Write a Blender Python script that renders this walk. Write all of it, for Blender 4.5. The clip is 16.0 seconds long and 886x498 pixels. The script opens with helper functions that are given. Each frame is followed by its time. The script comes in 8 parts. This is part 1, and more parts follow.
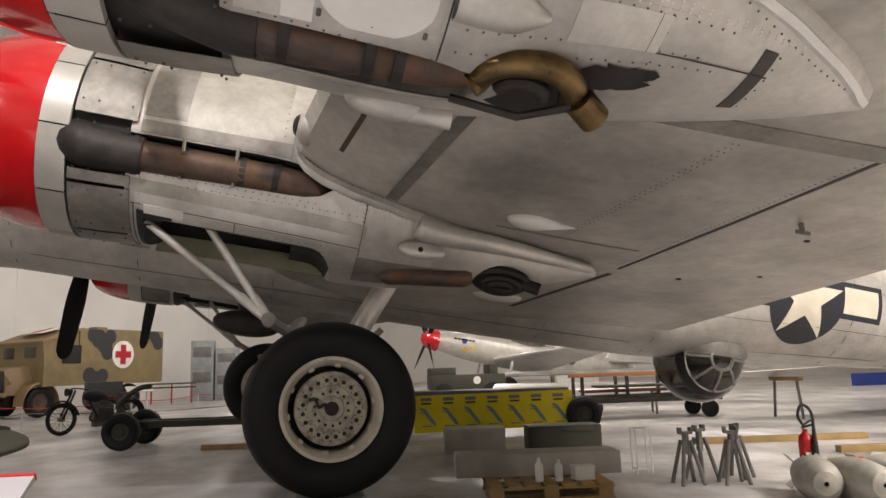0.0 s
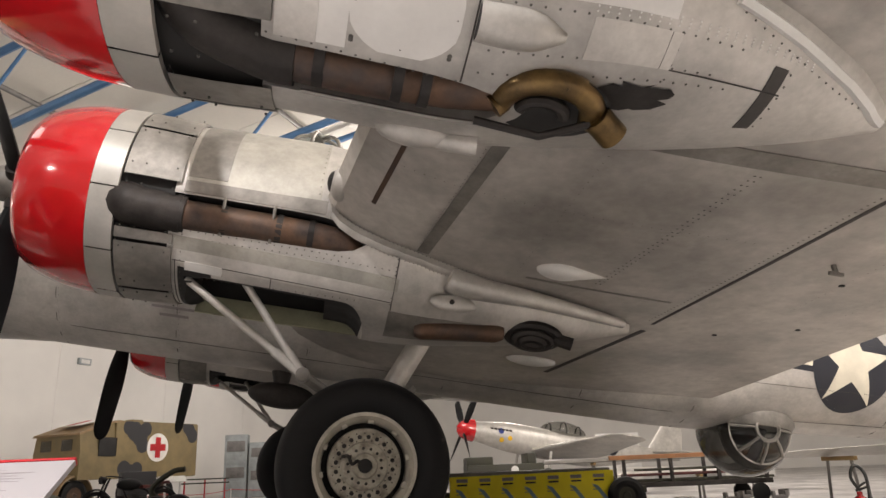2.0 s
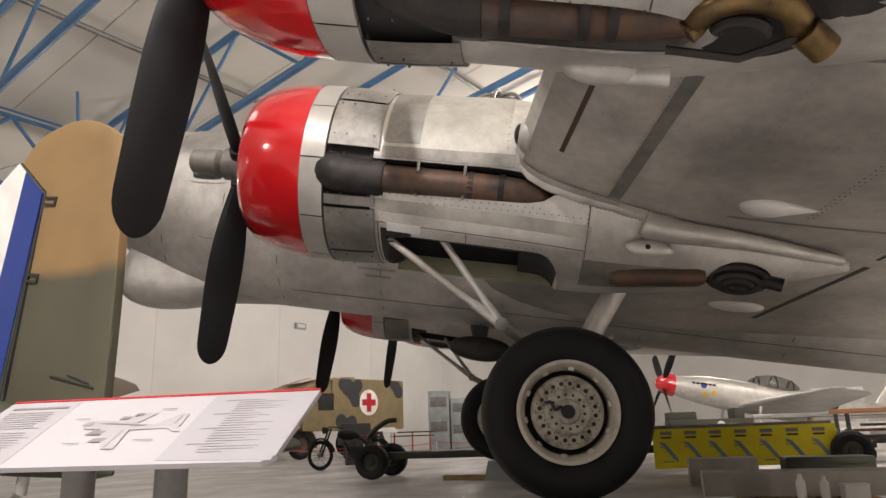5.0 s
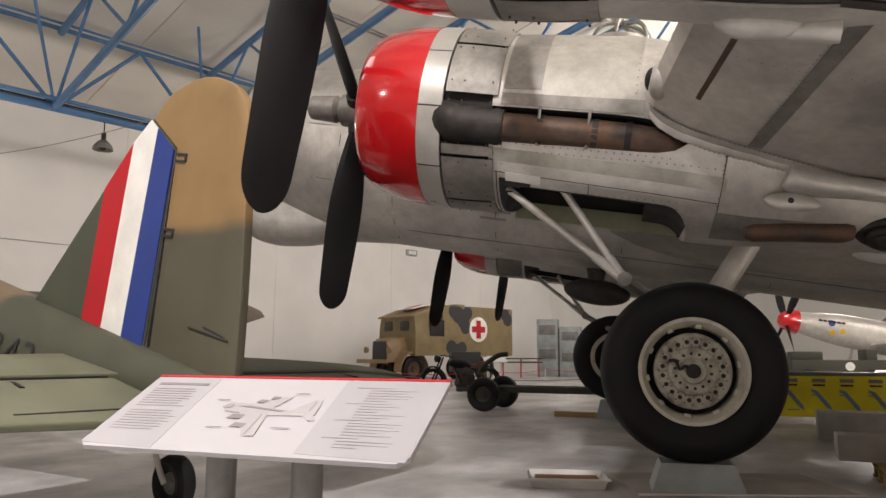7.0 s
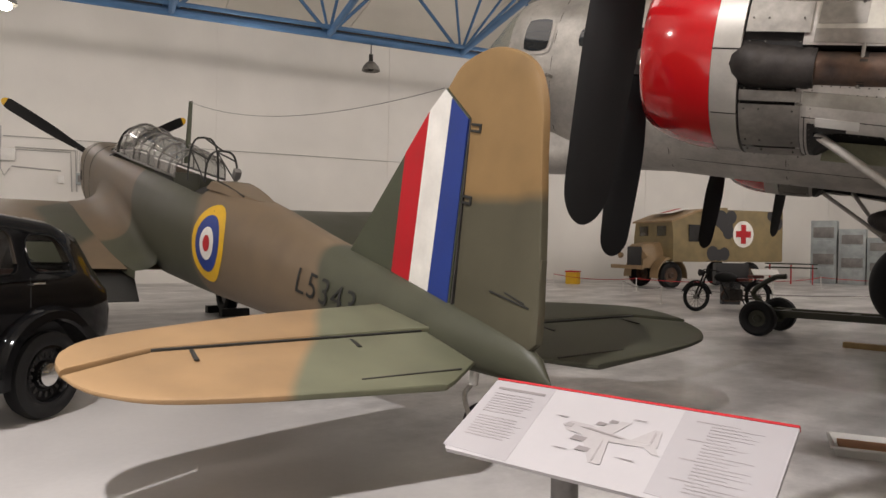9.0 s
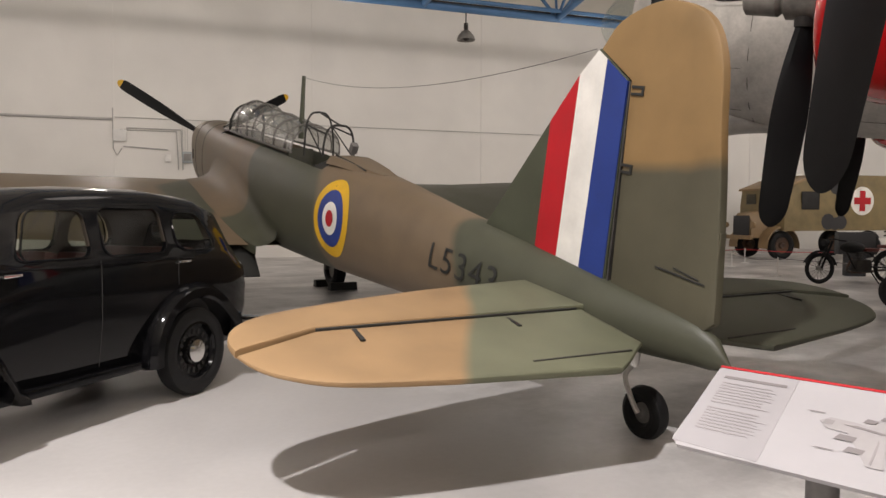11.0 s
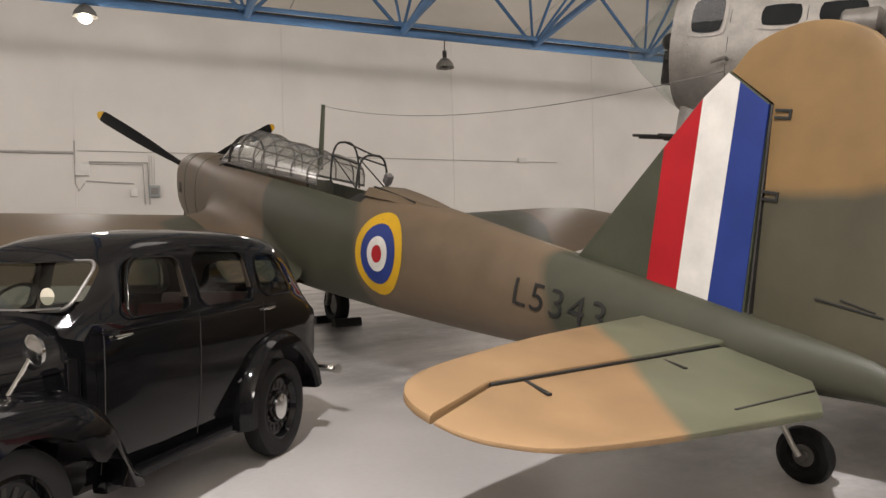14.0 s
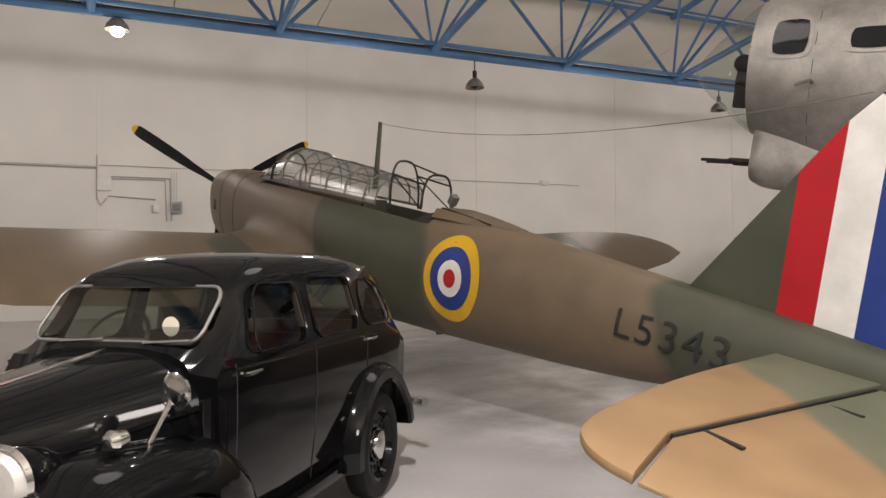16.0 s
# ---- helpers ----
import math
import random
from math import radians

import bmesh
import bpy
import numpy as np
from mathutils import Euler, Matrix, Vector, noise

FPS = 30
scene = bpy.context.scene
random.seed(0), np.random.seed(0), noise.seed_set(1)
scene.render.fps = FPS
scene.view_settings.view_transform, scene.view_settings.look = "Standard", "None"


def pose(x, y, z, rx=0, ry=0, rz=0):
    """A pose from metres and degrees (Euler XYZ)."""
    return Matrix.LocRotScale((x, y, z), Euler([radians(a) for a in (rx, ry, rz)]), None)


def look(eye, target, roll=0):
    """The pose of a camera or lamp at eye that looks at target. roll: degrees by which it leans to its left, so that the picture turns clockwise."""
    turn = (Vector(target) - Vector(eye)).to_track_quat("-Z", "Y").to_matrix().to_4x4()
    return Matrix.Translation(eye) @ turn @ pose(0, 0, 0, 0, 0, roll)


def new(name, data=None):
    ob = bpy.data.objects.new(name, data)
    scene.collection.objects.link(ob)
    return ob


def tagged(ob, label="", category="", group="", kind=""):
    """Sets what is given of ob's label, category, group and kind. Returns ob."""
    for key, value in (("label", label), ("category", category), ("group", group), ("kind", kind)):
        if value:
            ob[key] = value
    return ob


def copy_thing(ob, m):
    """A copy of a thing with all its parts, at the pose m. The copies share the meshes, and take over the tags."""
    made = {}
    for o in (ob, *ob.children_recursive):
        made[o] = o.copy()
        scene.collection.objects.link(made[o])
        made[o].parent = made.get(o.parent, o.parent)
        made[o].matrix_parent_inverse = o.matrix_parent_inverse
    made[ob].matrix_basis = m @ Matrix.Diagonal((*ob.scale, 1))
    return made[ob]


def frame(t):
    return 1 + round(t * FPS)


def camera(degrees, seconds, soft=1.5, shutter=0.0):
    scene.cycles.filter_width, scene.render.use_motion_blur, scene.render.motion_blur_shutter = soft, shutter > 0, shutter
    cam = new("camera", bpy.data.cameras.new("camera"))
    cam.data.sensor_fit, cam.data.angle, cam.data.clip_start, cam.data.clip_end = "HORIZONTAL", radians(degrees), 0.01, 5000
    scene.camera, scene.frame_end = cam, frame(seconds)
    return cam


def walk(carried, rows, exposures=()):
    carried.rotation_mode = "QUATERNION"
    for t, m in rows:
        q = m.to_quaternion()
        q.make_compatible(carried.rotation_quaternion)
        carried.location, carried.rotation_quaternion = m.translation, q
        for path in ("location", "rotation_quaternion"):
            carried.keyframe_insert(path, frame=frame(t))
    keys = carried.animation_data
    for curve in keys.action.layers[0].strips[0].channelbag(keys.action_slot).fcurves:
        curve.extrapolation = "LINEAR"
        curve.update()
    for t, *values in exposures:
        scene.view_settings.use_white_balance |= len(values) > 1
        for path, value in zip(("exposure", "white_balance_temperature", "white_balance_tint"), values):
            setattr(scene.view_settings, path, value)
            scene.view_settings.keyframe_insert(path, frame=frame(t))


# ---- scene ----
cam = camera(63.3, 16.0)
PATH = [
    (0, (0.223, 0.261, 1.265), (0.18, 2.234, 1.59), -1.9),
    (0.5, (0.233, 0.262, 1.121), (0.164, 2.219, 1.527), -2.0),
    (1, (0.251, 0.248, 1.021), (0.152, 2.187, 1.503), -2.1),
    (1.5, (0.23, 0.251, 0.936), (0.116, 2.171, 1.482), -2.2),
    (2, (0.235, 0.247, 0.897), (0.111, 2.155, 1.484), -2.4),
    (2.5, (0.243, 0.234, 0.881), (0.092, 2.135, 1.484), -2.6),
    (3, (0.249, 0.224, 0.852), (0.045, 2.122, 1.45), -2.5),
    (3.5, (0.236, 0.208, 0.835), (-0.071, 2.1, 1.409), -2.2),
    (4, (0.184, 0.188, 0.807), (-0.23, 2.066, 1.356), -2.0),
    (4.2, (0.19, 0.175, 0.802), (-0.281, 2.043, 1.34), -2.0),
    (6.5, (0.117, 0.216, 0.932), (-0.703, 2.002, 1.305), -0.4),
    (7, (0.071, 0.225, 1.069), (-0.853, 1.974, 1.362), 0.3),
    (7.5, (0.017, 0.155, 1.276), (-1.043, 1.84, 1.465), 1.0),
    (8, (-0.024, 0.065, 1.442), (-1.238, 1.653, 1.533), 1.2),
    (8.5, (-0.055, -0.013, 1.576), (-1.415, 1.453, 1.6), 1.1),
    (9, (-0.14, -0.086, 1.601), (-1.604, 1.276, 1.587), 0.9),
    (9.5, (-0.228, -0.106, 1.621), (-1.771, 1.166, 1.587), 0.7),
    (10, (-0.339, -0.111, 1.616), (-1.927, 1.103, 1.559), 0.5),
    (10.2, (-0.4, -0.143, 1.613), (-2.003, 1.052, 1.547), 0.5),
    (12.3, (-1.238, -0.629, 1.599), (-2.838, 0.565, 1.478), -0.2),
    (12.5, (-1.316, -0.673, 1.59), (-2.907, 0.534, 1.478), -0.5),
    (13, (-1.527, -0.772, 1.634), (-3.09, 0.473, 1.547), -0.9),
    (13.5, (-1.707, -0.947, 1.656), (-3.24, 0.337, 1.607), -1.2),
    (14, (-1.882, -1.099, 1.691), (-3.389, 0.215, 1.67), -1.4),
    (14.5, (-2.096, -1.209, 1.697), (-3.591, 0.12, 1.7), -1.4),
    (15, (-2.325, -1.32, 1.734), (-3.819, 0.01, 1.751), -1.2),
    (15.5, (-2.558, -1.403, 1.739), (-4.06, -0.083, 1.764), -1.0),
    (16, (-2.763, -1.478, 1.751), (-4.269, -0.162, 1.787), -0.4),
]
walk(cam, [(t, look(eye, target, roll)) for t, eye, target, roll in PATH], [(0.0, 0.22), (4.0, 0.25), (7.0, 0.12), (9.0, -0.1), (12.5, -0.04), (16.0, -0.12)])

# ---- light ----
world = bpy.data.worlds.new("hall_night")
scene.world = world
world.use_nodes = True
world.node_tree.nodes["Background"].inputs[0].default_value = (0.9, 0.86, 0.8, 1)
world.node_tree.nodes["Background"].inputs[1].default_value = 0.02


def bulb(x, y, z, watts, size=0.25):
    data = bpy.data.lights.new("hall_fill_bulb", "POINT")
    data.energy, data.shadow_soft_size, data.color = watts, size, (1.0, 0.905, 0.85)
    ob = new("hall_fill_bulb", data)
    ob.location = (x, y, z)
    return ob


def spot(x, y, z, watts, size=0.5, spread=150, target=None):
    data = bpy.data.lights.new("high_bay_lamp", "AREA")
    data.shape, data.size, data.energy, data.spread = "DISK", size, watts, radians(spread)
    data.color = (1.0, 0.94, 0.93)
    ob = new("high_bay_lamp", data)
    ob.matrix_world = look((x, y, z), target or (x + 0.001, y, 0))
    return ob


WALL_O, WALL_A = Vector((-26.9, 8.0, 0)), 73.0     # long wall: a point on it and its bearing
WALL_D = Vector((math.cos(radians(WALL_A)), math.sin(radians(WALL_A)), 0))
WALL_N = Vector((WALL_D.y, -WALL_D.x, 0))           # into the hall


# one strong lamp over the walkway, added fill along the eave truss and hall
spot(-2.3, -2.2, 8.6, 1050, 0.35)
# added eave fill without fixtures; only -2.1 goes with a lit hanging lamp
for k in (-17.0, -7.0, -2.1, 4.2, 13.0, 23.0, 33.0):
    at = WALL_O + WALL_D * k + WALL_N * 5.55
    bulb(at.x, at.y, 6.3, 135)
# added fill over the hall; the 3600 W one bounces light under the wing
for x, y, z, w in ((-8.0, 5.0, 7.6, 150), (3.0, 14.0, 9.3, 1700), (10.0, 3.5, 7.8, 3600), (10.0, -5.0, 8.6, 1900), (-12.0, -10.0, 8.4, 1100), (-4.0, 26.0, 8.4, 1000), (10.0, 26.0, 8.4, 1000), (2.0, 42.0, 8.4, 1200), (22.0, 20.0, 8.4, 1100)):
    bulb(x, y, z, w, 0.4 if x == -12.0 else 1.2)

# ---- materials ----


def material(name, color, rough=0.5, metal=0.0, vary=0.15, scale=3.0, fine=40.0, bump=0.0, coat=0.0, second=None, mix_at=0.5, emission=0.0, alpha=None):
    m = bpy.data.materials.new(name)
    m.use_nodes = True
    n, l = m.node_tree.nodes, m.node_tree.links
    p = n["Principled BSDF"]
    tex = n.new("ShaderNodeTexCoord")
    a = n.new("ShaderNodeTexNoise")
    a.inputs["Scale"].default_value, a.inputs["Detail"].default_value = scale, 6
    b = n.new("ShaderNodeTexNoise")
    b.inputs["Scale"].default_value, b.inputs["Detail"].default_value = fine, 3
    l.new(tex.outputs["Object"], a.inputs["Vector"])
    l.new(tex.outputs["Object"], b.inputs["Vector"])
    r = n.new("ShaderNodeValToRGB")
    c = Vector(color)
    d = Vector(second) if second else c * (1 - vary)
    e = c if second else c * (1 + vary)
    r.color_ramp.elements[0].position, r.color_ramp.elements[1].position = mix_at - 0.15, mix_at + 0.15
    r.color_ramp.elements[0].color, r.color_ramp.elements[1].color = (*d, 1), (*[min(v, 1) for v in e], 1)
    l.new(a.outputs["Fac"], r.inputs["Fac"])
    mx = n.new("ShaderNodeMix")
    mx.data_type, mx.blend_type = "RGBA", "MULTIPLY"
    mx.inputs[0].default_value = min(1, vary * 2)
    l.new(r.outputs["Color"], mx.inputs[6])
    l.new(b.outputs["Fac"], mx.inputs[7])
    gain = n.new("ShaderNodeMix")
    gain.data_type, gain.blend_type = "RGBA", "MIX"
    gain.inputs[0].default_value = 0.5
    l.new(r.outputs["Color"], gain.inputs[6])
    l.new(mx.outputs[2], gain.inputs[7])
    if metal > 0.3 and metal < 0.9:        # mottled oxide and old oil on bare metal
        g = n.new("ShaderNodeTexNoise")
        g.inputs["Scale"].default_value, g.inputs["Detail"].default_value, g.inputs["Roughness"].default_value = scale * 4.5, 8, 0.68
        l.new(tex.outputs["Object"], g.inputs["Vector"])
        gr = n.new("ShaderNodeMapRange")
        gr.inputs[1].default_value, gr.inputs[2].default_value, gr.inputs[3].default_value, gr.inputs[4].default_value = 0.3, 0.62, 0.82, 1.05
        l.new(g.outputs["Fac"], gr.inputs[0])
        gs = n.new("ShaderNodeVectorMath")
        gs.operation = "SCALE"
        l.new(gain.outputs[2], gs.inputs[0])
        l.new(gr.outputs[0], gs.inputs[3])
        l.new(gs.outputs[0], p.inputs["Base Color"])
    else:
        l.new(gain.outputs[2], p.inputs["Base Color"])
    rr = n.new("ShaderNodeMapRange")
    rr.inputs[3].default_value, rr.inputs[4].default_value = max(0.02, rough - 0.35 * rough * (0.4 + vary)), min(1, rough + 0.35 * rough * (0.4 + vary))
    rr.inputs[1].default_value, rr.inputs[2].default_value = 0.3, 0.7
    l.new(a.outputs["Fac"], rr.inputs[0])
    l.new(rr.outputs[0], p.inputs["Roughness"])
    p.inputs["Metallic"].default_value = metal
    p.inputs["Coat Weight"].default_value = coat
    p.inputs["Coat Roughness"].default_value = 0.05
    if bump:
        bp = n.new("ShaderNodeBump")
        bp.inputs["Strength"].default_value, bp.inputs["Distance"].default_value = bump, 0.01
        l.new(b.outputs["Fac"], bp.inputs["Height"])
        l.new(bp.outputs[0], p.inputs["Normal"])
    if emission:
        p.inputs["Emission Color"].default_value = (*color, 1)
        p.inputs["Emission Strength"].default_value = emission
    return m


def glass(name, tint=(0.9, 0.93, 0.92), rough=0.02, gloss=0.6, sheen=0.045):
    """Thin clear sheet: mostly see-through, with gloss that grows at a slant."""
    m = bpy.data.materials.new(name)
    m.use_nodes = True
    n, l = m.node_tree.nodes, m.node_tree.links
    out = n["Material Output"]
    n.remove(n["Principled BSDF"])
    tr, gl, mx, lw = n.new("ShaderNodeBsdfTransparent"), n.new("ShaderNodeBsdfGlossy"), n.new("ShaderNodeMixShader"), n.new("ShaderNodeLayerWeight")
    pw, ad = n.new("ShaderNodeMath"), n.new("ShaderNodeMath")
    pw.operation, ad.operation = "POWER", "MULTIPLY_ADD"
    pw.inputs[1].default_value, ad.inputs[1].default_value, ad.inputs[2].default_value = 4.0, gloss, sheen
    tr.inputs[0].default_value, gl.inputs["Roughness"].default_value = (*tint, 1), rough
    l.new(lw.outputs["Facing"], pw.inputs[0]), l.new(pw.outputs[0], ad.inputs[0]), l.new(ad.outputs[0], mx.inputs[0])
    l.new(tr.outputs[0], mx.inputs[1]), l.new(gl.outputs[0], mx.inputs[2]), l.new(mx.outputs[0], out.inputs[0])
    return m


def camo(name, axis, stops, wobble=0.5, freq=1.2, rough=0.6, tilt=0.0, other="Z"):
    """Paint in broad bands along an object axis with soft wavy edges. stops: (metres, colour) from low to high."""
    m = bpy.data.materials.new(name)
    m.use_nodes = True
    n, l = m.node_tree.nodes, m.node_tree.links
    p = n["Principled BSDF"]
    tex, sep = n.new("ShaderNodeTexCoord"), n.new("ShaderNodeSeparateXYZ")
    l.new(tex.outputs["Object"], sep.inputs[0])
    no = n.new("ShaderNodeTexNoise")
    no.inputs["Scale"].default_value, no.inputs["Detail"].default_value = freq, 1.5
    l.new(tex.outputs["Object"], no.inputs["Vector"])
    w = n.new("ShaderNodeMath")
    w.operation = "MULTIPLY_ADD"
    w.inputs[1].default_value, w.inputs[2].default_value = 2 * wobble, -wobble
    l.new(no.outputs["Fac"], w.inputs[0])
    t = n.new("ShaderNodeMath")
    t.operation = "MULTIPLY_ADD"
    t.inputs[1].default_value = tilt
    l.new(sep.outputs[other], t.inputs[0])
    l.new(w.outputs[0], t.inputs[2])
    s = n.new("ShaderNodeMath")
    s.operation = "ADD"
    l.new(sep.outputs[axis], s.inputs[0])
    l.new(t.outputs[0], s.inputs[1])
    lo, hi = stops[0][0], stops[-1][0] + 1.0
    mr = n.new("ShaderNodeMapRange")
    mr.inputs[1].default_value, mr.inputs[2].default_value = lo, hi
    l.new(s.outputs[0], mr.inputs[0])
    r = n.new("ShaderNodeValToRGB")
    while len(r.color_ramp.elements) > 1:
        r.color_ramp.elements.remove(r.color_ramp.elements[0])
    soft = 0.05 / (hi - lo)
    r.color_ramp.elements[0].position, r.color_ramp.elements[0].color = 0, (*stops[0][1], 1)
    for (x, c), (_, before) in zip(stops[1:], stops):
        q = (x - lo) / (hi - lo)
        r.color_ramp.elements.new(max(0, q - soft)).color = (*before, 1)
        r.color_ramp.elements.new(min(1, q + soft)).color = (*c, 1)
    l.new(mr.outputs[0], r.inputs[0])
    fine, dirt = n.new("ShaderNodeTexNoise"), n.new("ShaderNodeTexNoise")
    fine.inputs["Scale"].default_value, dirt.inputs["Scale"].default_value, dirt.inputs["Detail"].default_value = 60, 2.2, 7
    l.new(tex.outputs["Object"], fine.inputs["Vector"])
    l.new(tex.outputs["Object"], dirt.inputs["Vector"])
    dr = n.new("ShaderNodeMapRange")
    dr.inputs[1].default_value, dr.inputs[2].default_value, dr.inputs[3].default_value, dr.inputs[4].default_value = 0.3, 0.75, 0.82, 1.14
    l.new(dirt.outputs["Fac"], dr.inputs[0])
    mul = n.new("ShaderNodeVectorMath")
    mul.operation = "SCALE"
    l.new(r.outputs["Color"], mul.inputs[0])
    l.new(dr.outputs[0], mul.inputs[3])
    l.new(mul.outputs[0], p.inputs["Base Color"])
    rg = n.new("ShaderNodeMapRange")
    rg.inputs[3].default_value, rg.inputs[4].default_value = rough - 0.1, rough + 0.1
    l.new(dirt.outputs["Fac"], rg.inputs[0])
    l.new(rg.outputs[0], p.inputs["Roughness"])
    bp = n.new("ShaderNodeBump")
    bp.inputs["Strength"].default_value, bp.inputs["Distance"].default_value = 0.15, 0.004
    l.new(fine.outputs["Fac"], bp.inputs["Height"])
    l.new(bp.outputs[0], p.inputs["Normal"])
    return m


